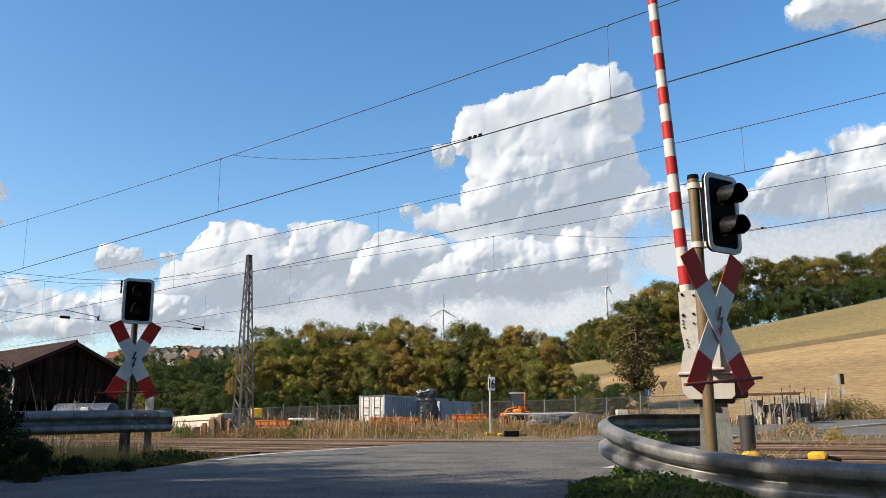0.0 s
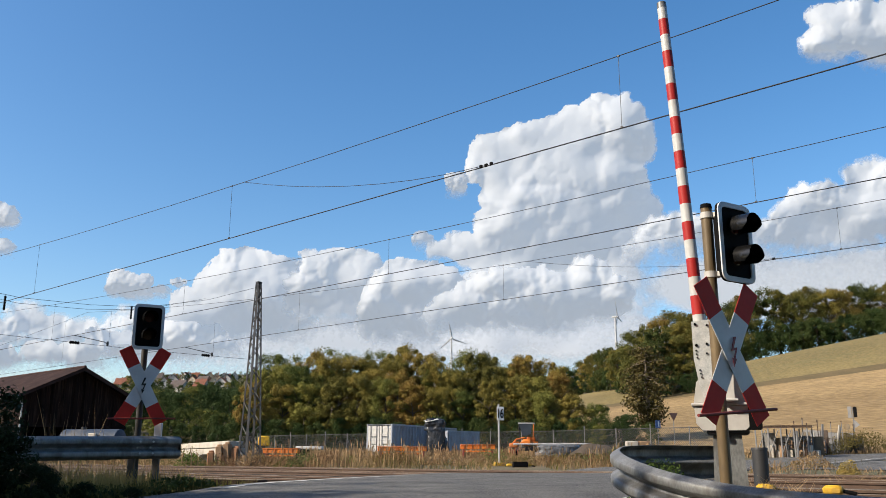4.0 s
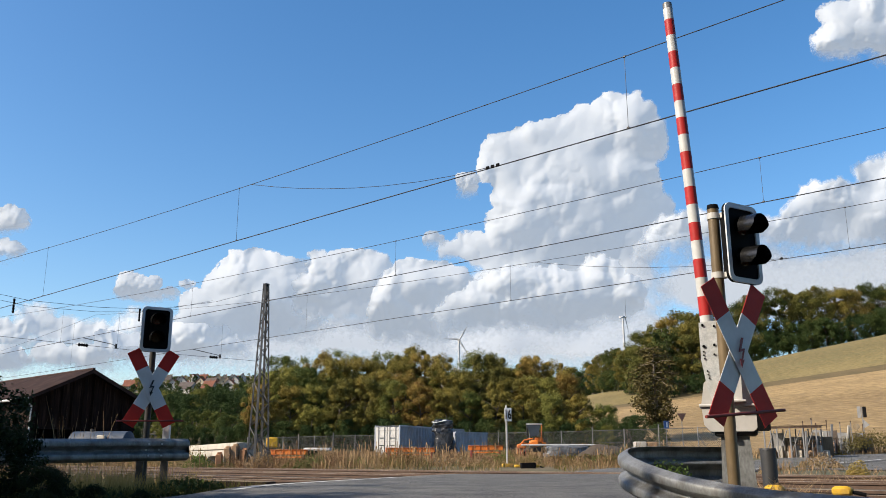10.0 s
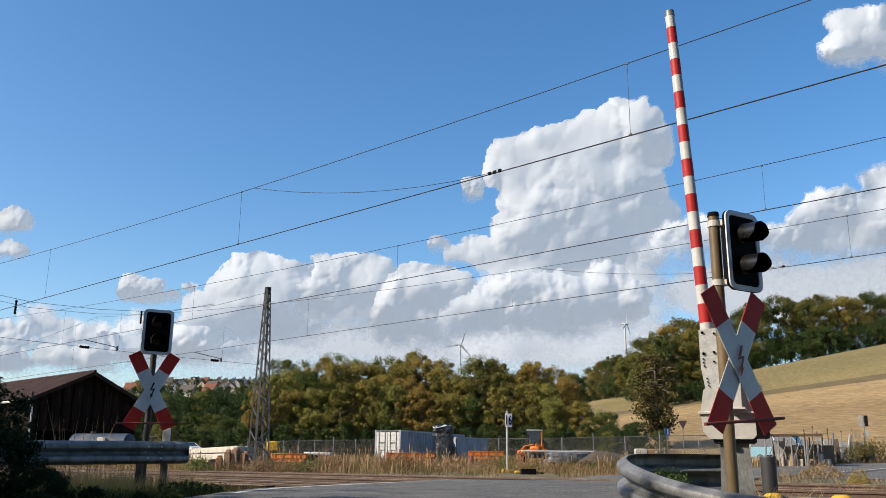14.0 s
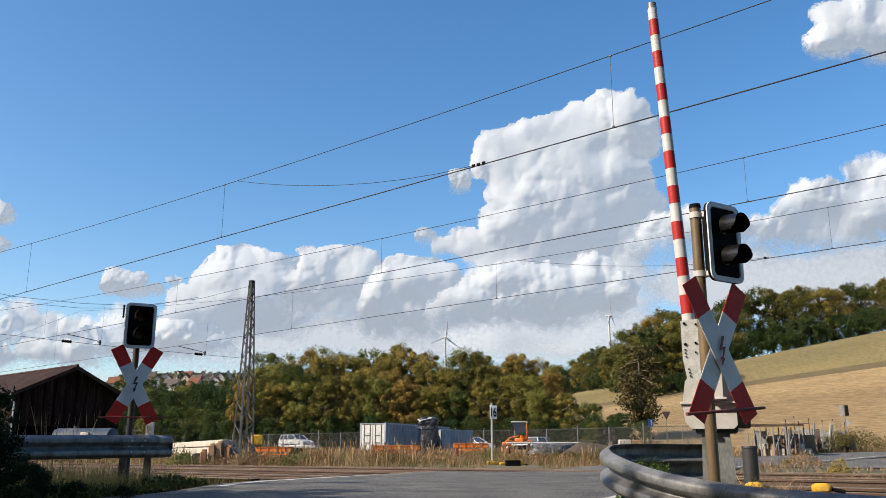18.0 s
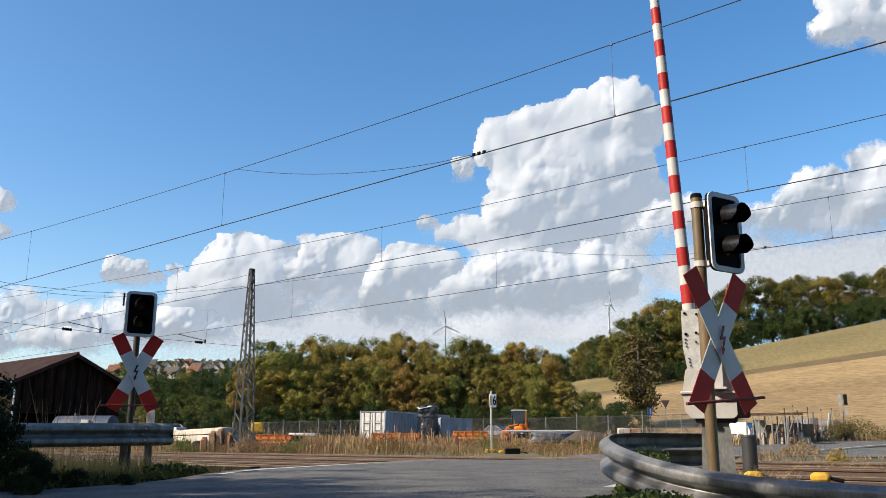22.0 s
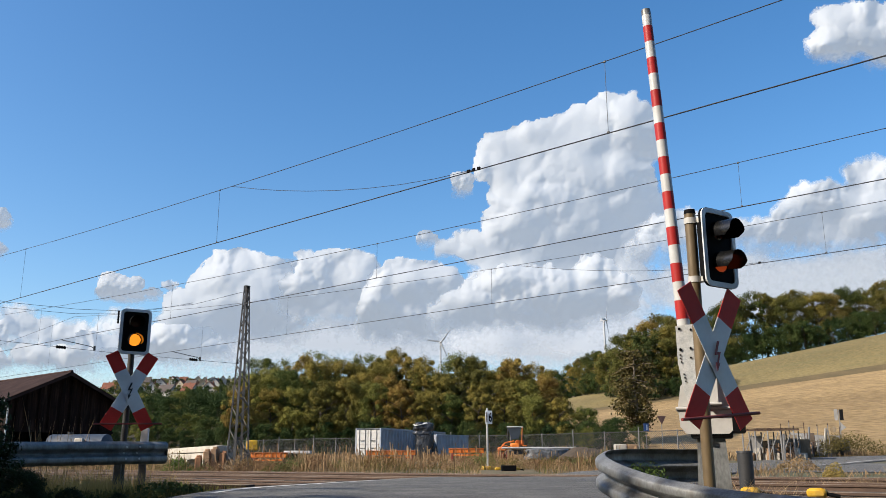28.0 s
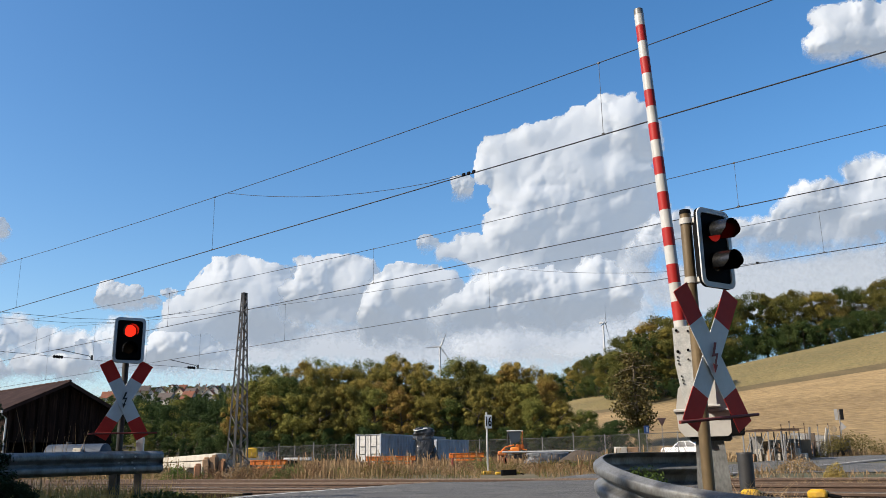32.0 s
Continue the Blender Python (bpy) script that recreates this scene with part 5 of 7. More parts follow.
def barn():
    t = thing("barn", sq(-61, 25.2, -0.1), "large dark tarred wooden barn with rusty sheet roof", "barn")
    L, B, E, A = 21.0, 7.6, 4.9, 6.75
    wall = part("gable_wall", Geo().prism([(0, 2.6), (B, 2.6), (B, E - 0.05), (B / 2, A - 0.1), (0, E - 0.05)], -0.05, 0.0), M_WOODDARK, t, smooth=False, at=pose(0, 0, 0, 0, 0, 90))
    for k in range(30):
        y0, w = k * B / 30 + 0.01, B / 30 - 0.02
        y = y0 + w / 2
        top = E + (A - E) * (1 - abs(y - B / 2) / (B / 2)) - 0.08
        part("board", Geo().box((0.02 + 0.015 * (k % 3), y, (2.6 + top) / 2), (0.03, w, top - 2.6), 0.004), M_WOODDARK, t, smooth=False)
    part("lintel", Geo().box((0.06, B / 2, 2.62), (0.08, B + 0.1, 0.16), 0.01), M_WOODDARK, t)
    for k in range(5):
        part("doorpost", Geo().box((0.04, 0.15 + k * (B - 0.3) / 4, 1.3), (0.16, 0.2, 2.6), 0.01), M_WOODDARK, t)
    for k in range(32):
        part("side_board", Geo().box((-L * (k + 0.5) / 32, -0.02 - 0.012 * (k % 2), E / 2), (L / 32 - 0.03, 0.03, E), 0.004), M_WOODDARK, t, smooth=False)
    part("side_wall", Geo().box((-L / 2, 0.08, E / 2), (L - 0.3, 0.08, E)), M_WOODDARK, t)
    part("rear_wall", Geo().box((-L / 2, B - 0.05, E / 2), (L - 0.3, 0.08, E)), M_WOODDARK, t)
    part("end_wall", Geo().box((-L + 0.1, B / 2, E / 2), (0.1, B - 0.2, E)), M_WOODDARK, t)
    sl = math.hypot(B / 2 + 0.6, (A - E) * (B / 2 + 0.6) / (B / 2))
    ang = math.atan2(A - E, B / 2)
    for side in (-1, 1):
        roof = None
        for k in range(16):
            g = Geo()
            n = 8
            x0, w = 0.7 - (L + 1.2) * (k + 1) / 16, (L + 1.2) / 16 + 0.05
            vs = []
            for i in range(n + 1):
                zz = 0.03 * math.sin(i * math.pi)  + (0.025 if i % 2 else 0.0) + 0.02 * (k % 2)
                for v in (0, sl):
                    vs.append((x0 + w * i / n, B / 2 + side * v * math.cos(ang), A + 0.08 + zz - v * math.sin(ang)))
            g.add(vs, [(2 * i, 2 * i + 2, 2 * i + 3, 2 * i + 1) for i in range(n)])
            vs2 = [(x, y, z - 0.03) for x, y, z in vs]
            g.add(vs2, [(2 * i, 2 * i + 2, 2 * i + 3, 2 * i + 1) for i in range(n)])
            part("roof_sheet", g, M_ROOF, t, smooth=False)
        e = (B / 2 + side * sl * math.cos(ang), A - sl * math.sin(ang))
        part("barge_board", Geo().add([(0.72, B / 2, A + 0.05), (0.72, e[0], e[1] + 0.05), (0.72, e[0], e[1] - 0.18), (0.72, B / 2, A - 0.2), (0.66, B / 2, A + 0.05), (0.66, e[0], e[1] + 0.05), (0.66, e[0], e[1] - 0.18), (0.66, B / 2, A - 0.2)],
                                      [(0, 1, 2, 3), (4, 5, 6, 7), (0, 1, 5, 4), (3, 2, 6, 7), (1, 2, 6, 5)]), M_ROOF, t, smooth=False)
    part("gutter", Geo().tube([(0.7, -0.62, E - 0.38), (-L, -0.62, E - 0.38)], 0.09, 8), M_GALV2, t)
    part("downpipe", Geo().tube([(0.1, -0.6, E - 0.4), (0.1, -0.1, E - 0.8), (0.1, -0.1, 0)], 0.06, 8), M_GALV2, t, "pale grey downpipe")
    part("ridge_cap", Geo().tube([(0.72, B / 2, A + 0.1), (-L, B / 2, A + 0.1)], 0.1, 8), M_ROOF, t)


barn()


M_TANK = mat("blue_grey_paint", (0.042, 0.058, 0.085), (0.028, 0.038, 0.056), rough=0.6, spec=0.2, scale=1.5, fine=20, bump=0.05, stain=(0.12, 0.11, 0.1), stain_amt=0.5, stain_scale=2)


def tank():
    t = thing("tank_trailer", pose(-18.6, 45, 0.25, 0, 0, -10), "silver rounded tank on a trailer beside the barn", "tank")
    part("tank_body", Geo().tube([(-1.7, 0, 0.95), (-1.6, 0, 0.95), (1.5, 0, 0.95), (1.6, 0, 0.95)], [0.4, 0.62, 0.62, 0.4], 24), M_TANK, t, "dull blue-grey painted tank")
    part("chassis", Geo().box((0, 0, 0.32), (3.4, 0.9, 0.12), 0.02), M_DARK, t)
    part("valve_box", Geo().box((0.35, -0.66, 1.1), (0.45, 0.2, 0.5), 0.03), M_CONC, t)
    for x in (-0.6, 0.6):
        w = part("wheel", Geo().tube([(x, -0.5, 0.3), (x, 0.5, 0.3)], 0.3, 16), M_BLACK, t)
    part("filler_cap", Geo().tube([(-0.6, 0, 1.55), (-0.6, 0, 1.68)], 0.14, 12), M_DARK, t)


tank()


# concrete beams, timber stacks and yard goods
def stack(name, m, items, label, category, material, piece):
    t = thing(name, m, label, category)
    for c, size in items:
        part(piece, Geo().box(c, size, 0.03), material, t)
    return t


random.seed(8)
stack("beam_stack", pose(-15.0, 52.3, hz(-15, 52) + 0.12, 0, 0, -62.4), [((x, (i % 2) * 0.5 - 0.25, 0.55 + 0.36 * (i // 2)), (16.0 + 0.4 * (i % 3), 0.45, 0.32)) for i, x in enumerate((0, 0.3, 0.1, -0.2))] +
      [((x, 0, 0.2), (0.3, 1.2, 0.4)) for x in (-6, -2, 2, 6)], "stack of long pale concrete beams on bearers", "beams", M_CONC, "beam")
for i, (x, h) in enumerate(((-12.0, 0.8), (-11.62, 1.05), (-11.28, 1.15), (-10.98, 0.95))):
    stack("timber_bundle", pose(x, 43.4 + 0.12 * i, hz(x, 43.5) - 0.05, 0, random.uniform(-4, 4), random.uniform(-12, 12)), [((0.03 * k, 0.16 * k, h / 2 + 0.05 * (k % 2)), (0.3 - 0.04 * k, 0.14, h + 0.1 * (k % 2))) for k in range(3)],
          "upright bundle of broad weathered brown timbers", "timber", M_LOG if i % 3 else M_LOGRED, "timber")
lean = thing("leaning_beam", pose(-11.6, 47.3, 0.2, 0, 24, 0), "dark steel beam leaning on the mast", "beam")
part("beam_bar", Geo().box((0, 0, 0.7), (0.14, 0.14, 1.5), 0.01), M_DARK, lean)
ym = thing("yellow_machine", pose(-13.6, 62, hz(-13.6, 62), 0, 0, 10), "yellow site machine behind the mast", "machine")
part("machine_body", Geo().box((0.2, 0, 1.35), (0.8, 0.9, 0.7), 0.08), M_YELLOW, ym)
part("machine_legs", Geo().box((0, 0, 0.4), (1.2, 0.9, 0.8), 0.05), M_DARK, ym)
wl = thing("white_box_trailer", pose(-7.6, 62, hz(-7.6, 62)), "low white trailer in the yard", "trailer")
part("trailer_box", Geo().box((-2.5, 0, 0.75), (1.9, 1.2, 0.22), 0.06), M_HOUSE, wl)
part("trailer_wheel", Geo().tube([(-2.9, -0.65, 0.35), (-2.9, 0.65, 0.35)], 0.35, 14), M_BLACK, wl)


def barrier_box(x, y, L, turn, label):
    t = thing("orange_trestle", pose(x, y, hz(x, y), 0, 0, turn), label, "trestle", "orange trestles")
    part("beam", Geo().box((0, 0, 0.7), (L, 0.36, 0.26), 0.03), M_ORANGE, t)
    part("top_flange", Geo().box((0, 0, 0.84), (L + 0.04, 0.46, 0.035), 0.01), M_ORANGE, t)
    part("lower_rail", Geo().box((0, -0.12, 0.44), (L - 0.3, 0.07, 0.09), 0.01), M_ORANGE, t)
    for k in range(int(L / 0.5)):
        part("stiffener", Geo().box((-L / 2 + 0.25 + k * 0.5, -0.2, 0.69), (0.045, 0.05, 0.26), 0.005), M_ORANGE, t)
    for sx in (-1, 1):
        part("leg", Geo().box((sx * (L / 2 - 0.2), 0, 0.28), (0.12, 0.34, 0.58), 0.01), M_RUSTBAR, t, "rusty leg")
        part("brace", Geo().tube([(sx * (L / 2 - 0.25), -0.1, 0.1), (sx * (L / 2 - 0.8), -0.1, 0.58)], 0.03, 6), M_RUSTBAR, t)


barrier_box(-9.8, 50, 2.1, -8, "orange painted steel trestle in dry weeds")
barrier_box(-3.15, 55, 3.1, 0, "long orange painted steel trestle in weeds")
barrier_box(1.6, 55, 2.2, -4, "orange painted steel trestle in dry weeds")


def container():
    t = thing("shipping_container", sq(-53.0, 50.1, None, 15) @ pose(1.22, 0, 0), "grey corrugated steel shipping container in dry weeds", "container")
    Lc, Wc, Hc = 12.19, 2.44, 2.5
    for side in (-1, 1):
        g = Geo()
        n = 96
        vs = []
        for i in range(n + 1):
            d = 0.1 if (i // 2) % 2 else 0.0
            vs += [(side * (Wc / 2 - d), 0.1 + (Lc - 0.2) * i / n, 0.15), (side * (Wc / 2 - d), 0.1 + (Lc - 0.2) * i / n, Hc - 0.1)]
        g.add(vs, [(2 * i, 2 * i + 2, 2 * i + 3, 2 * i + 1) for i in range(n)])
        part("side_panel", g, M_CONT, t, "corrugated side panel", smooth=False)
        for z in (0.08, Hc - 0.05):
            part("side_rail", Geo().box((side * (Wc / 2 - 0.03), Lc / 2, z), (0.09, Lc, 0.15), 0.01), M_CONT, t)
        for y in (0.06, Lc - 0.06):
            part("corner_post", Geo().box((side * (Wc / 2 - 0.06), y, Hc / 2), (0.14, 0.14, Hc), 0.01), M_CONT, t)
    part("roof_panel", Geo().box((0, Lc / 2, Hc - 0.04), (Wc - 0.1, Lc - 0.1, 0.04)), M_CONT, t)
    part("floor_panel", Geo().box((0, Lc / 2, 0.14), (Wc - 0.1, Lc - 0.1, 0.06)), M_DARK, t)
    part("far_end", Geo().box((0, Lc - 0.04, Hc / 2), (Wc - 0.2, 0.05, Hc - 0.2)), M_CONT, t)
    for sx in (-1, 1):
        d = part("door", Geo().box((sx * 0.56, 0.03, Hc / 2), (1.08, 0.05, Hc - 0.25), 0.01), M_HOUSE, t, "pale sunlit door leaf")
        for k in range(5):
            part("door_rib", Geo().box((sx * 0.56, 0.0, 0.35 + k * 0.45), (1.0, 0.03, 0.1), 0.01), M_HOUSE, d)
        for x in (0.25, 0.82):
            bar = part("locking_bar", Geo().tube([(sx * x, -0.035, 0.1), (sx * x, -0.035, Hc - 0.1)], 0.025, 8), M_GALV, d)
        for z in (0.9, 1.5):
            part("lever", Geo().box((sx * 0.5, -0.05, z), (0.5, 0.03, 0.05), 0.005), M_DARK, d)


container()


def low_container():
    t = thing("shipping_container", sq(-50.9, 56.6, None), "low blue-grey corrugated storage container behind the wrapped machine", "container")
    L, B, H = 4.4, 2.4, 2.0
    for side in (-1, 1):
        g = Geo()
        n = 40
        vs = []
        for i in range(n + 1):
            d = 0.07 if (i // 2) % 2 else 0.0
            vs += [(side * (B / 2 - d), 0.08 + (L - 0.16) * i / n, 0.12), (side * (B / 2 - d), 0.08 + (L - 0.16) * i / n, H - 0.08)]
        g.add(vs, [(2 * i, 2 * i + 2, 2 * i + 3, 2 * i + 1) for i in range(n)])
        part("side_panel", g, M_CONT, t, "corrugated side panel", smooth=False)
        for z in (0.06, H - 0.05):
            part("side_rail", Geo().box((side * (B / 2 - 0.03), L / 2, z), (0.08, L, 0.12), 0.01), M_CONT, t)
    for y in (0.03, L - 0.03):
        part("end_panel", Geo().box((0, y, H / 2), (B - 0.1, 0.05, H - 0.1), 0.01), M_CONT, t)
    part("roof_panel", Geo().box((0, L / 2, H - 0.04), (B - 0.1, L - 0.1, 0.04)), M_CONT, t)


low_container()


def crumpled(name, w, d, h, material, seed, lean=0.1):
    r = np.random.default_rng(seed)
    nu, nv = 26, 13
    U, Vv = np.meshgrid(np.linspace(0, 2 * np.pi, nu), np.linspace(0, 1, nv))
    fold = 1 + 0.1 * np.sin(U * 7 + Vv * 3 + seed) * (1 - Vv) + 0.05 * np.sin(U * 13 + Vv * 9)
    cap = np.where(Vv > 0.8, np.sqrt(np.clip(1 - ((Vv - 0.8) / 0.2) ** 2, 0, 1)), 1.0)
    sqr = 1 / np.maximum(np.abs(np.cos(U)), np.abs(np.sin(U))) ** 0.7
    fold = fold + 0.4 * (fbm(np.abs(np.sin(U / 2)) * 5 + seed, Vv * 4 + seed, seed, 4, True) - 0.55)
    X, Y = w / 2 * np.cos(U) * fold * cap * sqr, d / 2 * np.sin(U) * fold * cap * sqr
    Z = h * Vv ** 0.9 + 0.05 * h * np.sin(U * 3 + seed) * Vv
    return mesh_np(name, np.stack([X + lean * Z, Y, Z], -1).reshape(-1, 3), grid_faces(nu, nv), material)


t = thing("tarp_covered_machine", pose(-1.35, 73, hz(-1.4, 73)), "tall machine wrapped in black plastic tarpaulin", "tarpaulin")
part("tarp_lower", crumpled("tarp_lower", 1.5, 1.4, 2.3, M_TARP, 3, -0.04), None, t)
part("tarp_top", crumpled("tarp_top", 1.6, 1.4, 1.0, M_TARP, 9, 0.02), None, t, at=pose(-0.15, 0, 1.95))
part("tarp_skirt", crumpled("tarp_skirt", 0.9, 0.9, 1.5, M_TARP, 14, -0.25), None, t, at=pose(0.75, 0.1, 0))
part("pale_sheet", Geo().box((0, 0, 0), (1.1, 1.1, 0.04), 0.01, pose(-0.4, -0.25, 2.82, 8, -12, 10)), M_TARPL, t, "pale torn sheet on top")


def tractor():
    t = thing("compact_tractor", pose(4.85, 58, hz(4.85, 58), 0, 0, -6), "small orange tractor with a glazed cab and mower", "tractor")
    t.scale = (0.82, 0.82, 0.8)
    part("chassis", Geo().box((0.1, 0, 0.6), (1.7, 0.7, 0.35), 0.06), M_DARK, t)
    part("bonnet", Geo().box((0.1, -0.35, 1.1), (0.8, 0.9, 0.5), 0.14), M_ORANGE, t)
    part("seat_box", Geo().box((0.45, 0.3, 1.35), (0.7, 0.6, 0.45), 0.08), M_ORANGE, t)
    cab = part("cab_roof", Geo().box((0.1, 0.2, 2.66), (1.32, 1.2, 0.08), 0.035), M_GALV2, t, "pale cab roof")
    part("cab_window", Geo().prism([(-0.5, 2.62), (0.62, 2.62), (0.42, 1.75), (-0.2, 1.62)], -0.36, -0.34), M_CABGLASS, cab, "dusty front window", smooth=False)
    for sx, x in ((-1, -0.5), (1, 0.7)):
        part("cab_window", Geo().box((x, 0.2, 2.2), (0.02, 0.9, 0.78)), M_CABGLASS, cab)
        for y in (-0.36, 0.75):
            part("cab_pillar", Geo().tube([(x * 0.9, y, 1.3), (x, y, 2.64)], 0.035, 6), M_ORANGE if sx > 0 else M_DARK, cab)
    for x, r in ((-0.75, 0.42), (0.85, 0.5)):
        w = part("wheel", Geo().tube([(x - 0.13, 0.1, r), (x - 0.1, 0.1, r), (x + 0.1, 0.1, r), (x + 0.13, 0.1, r)], [r * 0.85, r, r, r * 0.85], 20), M_BLACK, t)
        part("rim", Geo().tube([(x - 0.15, 0.1, r), (x + 0.15, 0.1, r)], r * 0.5, 16), M_ORANGE, w)
    for x in (-0.72, 0.85):
        part("mudguard", Geo().box((x, 0.0, 1.12), (0.36, 0.9, 0.08), 0.03), M_ORANGE, t)
    part("lift_arm", Geo().tube([(0.0, -0.5, 1.5), (-0.7, -0.8, 1.35), (-1.2, -0.9, 0.8), (-1.25, -0.9, 0.3)], 0.06, 8), M_ORANGE, t)
    part("lift_arm", Geo().tube([(0.1, -0.5, 1.2), (-0.5, -0.9, 1.0), (-0.9, -1.0, 0.45)], 0.055, 8), M_ORANGE, t)
    part("mower_hood", Geo().box((-0.95, -0.95, 0.85), (0.7, 0.5, 0.35), 0.1, pose(0, 0, 0, 0, 0, 0)), M_ORANGE, t)
    for k in range(5):
        part("implement_tine", Geo().tube([(-1.35 + k * 0.2, -1.1, 0.75), (-1.4 + k * 0.2, -1.25, 0.4), (-1.36 + k * 0.2, -1.15, 0.05)], 0.03, 6), M_RUSTBAR, t)


tractor()
t = thing("tarp_covered_heap", pose(6.5, 54.5, hz(6.5, 54.5), 0, 0, 6), "grey plastic tarpaulin over low stacked goods", "tarpaulin")
part("tarp_cover", crumpled("tarp_cover", 2.6, 1.0, 0.8, M_TARPG, 20, 0.0), None, t, at=pose(0.1, 0, 0))
part("tarp_end", crumpled("tarp_end", 0.9, 1.0, 0.62, M_TARPG, 23, 0.1), None, t, at=pose(1.75, 0, 0))
part("rail_pole", Geo().tube([(-2.8, -0.3, 0.78), (2.0, -0.3, 0.8)], 0.055, 8), M_HOUSE, t, "long white pole")


def earth_mound():
    n = 40
    u = np.linspace(-1, 1, n)
    X, Y = np.meshgrid(u * 2.0, u * 1.6)
    Z = 0.8 * np.clip(1 - (X / 1.9) ** 2 - (Y / 1.5) ** 2, 0, 1) ** 0.8 * (0.85 + 0.4 * fbm(X * 1.5 + 5, Y * 1.5 + 5, 4, 4)) - 0.05
    m = mesh_np("earth_mound", np.stack([X, Y, Z], -1).reshape(-1, 3), grid_faces(n, n), M_EARTH, True)
    ob = tagged(new("earth_mound", m), "low dark brown mound of bare earth", "mound")
    ob.location = (8.6, 52, hz(8.6, 52))


earth_mound()


# hectometre sign
def km_sign():
    t = thing("hectometre_sign", pose(2.02, 38, hz(2.02, 38), 0, 0, 12), "white plate with black number on a pale post", "sign")
    part("sign_post", Geo().box((0, 0, 1.3), (0.07, 0.06, 2.7), 0.01), M_HOUSE, t)
    pl = part("plate", Geo().box((0.06, -0.07, 2.24), (0.31, 0.02, 0.58), 0.006), M_WHITE, t)
    for body, z in (("16", 2.06),):
        cu = bpy.data.curves.new("numerals", "FONT")
        cu.body, cu.size, cu.extrude, cu.offset = body, 0.56, 0.006, 0.008
        ob = new("numerals", cu)
        bpy.context.view_layer.update()
        me = bpy.data.meshes.new_from_object(ob.evaluated_get(bpy.context.evaluated_depsgraph_get()))
        bpy.data.objects.remove(ob)
        xs = [v.co.x for v in me.vertices]
        for v in me.vertices:
            v.co.x = (v.co.x - (min(xs) + max(xs)) / 2) * 0.25 / (max(xs) - min(xs))
        me.materials.clear()
        me.materials.append(M_BLACK)
        part("numerals", me, None, pl, "black numerals", at=pose(0.07, -0.095, z, 90, 0, 0))
    part("foot", Geo().box((0, 0, 0.08), (0.5, 0.3, 0.16), 0.03), M_YELLOW, t)


km_sign()
for x, y, turn in ((2.35, 36.2, 8), (3.1, 36.0, 8), (3.69, 10.5, -38), (4.29, 10.05, -38)):
    t = thing("track_box", pose(x, y, (hz(x, y) if y > 20 else 0.02), 0, 0, turn), "yellow painted track-side cable box", "box", "yellow cable boxes")
    part("box_body", Geo().box((0, 0, 0.06), (0.26, 0.18, 0.1), 0.03), M_YELLOW, t)
    part("box_lid", Geo().box((0, 0, 0.11), (0.18, 0.12, 0.025), 0.012), M_YELLOW, t)
    part("cable_stub", Geo().tube([(0.13, 0, 0.05), (0.3, 0.03, 0.02)], 0.025, 8), M_BLACK, t)
    if y < 20:
        t.scale = (0.8, 0.8, 0.9)
        part("footing", Geo().box((0, 0, -0.13), (0.22, 0.16, 0.27), 0.01), M_CONC, t, "stained concrete footing")
t = thing("drain_box", pose(2.75, 35.8, hz(2.75, 35.8), 0, 0, 6), "dark open drain between yellow boxes", "drain")
part("drain_frame", Geo().box((0, 0, 0.08), (0.6, 0.3, 0.26), 0.02), M_BLACK, t)


def chain_fence():
    t = thing("chain_link_fence", Matrix(), "grey chain-link fence on pale posts along the yard", "fence")
    pts = [tuple(W(-90 + 3.3 * k, 63.6 + 0.4 * math.sin(k))[:2]) for k in range(20)]
    for i, (x, y) in enumerate(pts):
        z = hz(x, y)
        h = 2.4 if i % 2 else 2.15
        part("fence_post", Geo().tube([(x, y, z - 0.2), (x, y, z + h)], 0.045, 8), M_FPOST, t)
        if i % 4 == 2:
            part("stay", Geo().tube([(x, y, z + 1.6), (x + 0.9, y - 0.1, z - 0.1)], 0.03, 6), M_FPOST, t)
        if i + 1 < len(pts):
            x2, y2 = pts[i + 1]
            z2 = hz(x2, y2)
            g = Geo()
            L = math.hypot(x2 - x, y2 - y)
            a, b = Vector((x, y, z)), Vector((x2, y2, z2))
            for zz, rr in ((0.1, 0.012), (1.05, 0.012), (2.05, 0.025)):
                g.tube([a + Vector((0, 0, zz)), b + Vector((0, 0, zz))], rr, 4, False)
            k = -2.4
            while k < L:
                for s0, s1 in ((k, k + 1.95), (k + 1.95, k)):
                    u0, u1, v0, v1 = s0, s1, 0.1, 2.05
                    c0, c1 = min(max(u0, 0), L), min(max(u1, 0), L)
                    f0, f1 = (c0 - u0) / (u1 - u0), (c1 - u0) / (u1 - u0)
                    if abs(c1 - c0) > 0.05:
                        g.tube([a.lerp(b, c0 / L) + Vector((0, 0, v0 + (v1 - v0) * f0)), a.lerp(b, c1 / L) + Vector((0, 0, v0 + (v1 - v0) * f1))], 0.009, 3, False)
                k += 0.16
            part("wire_mesh", g, M_FENCE, t, smooth=False)


chain_fence()


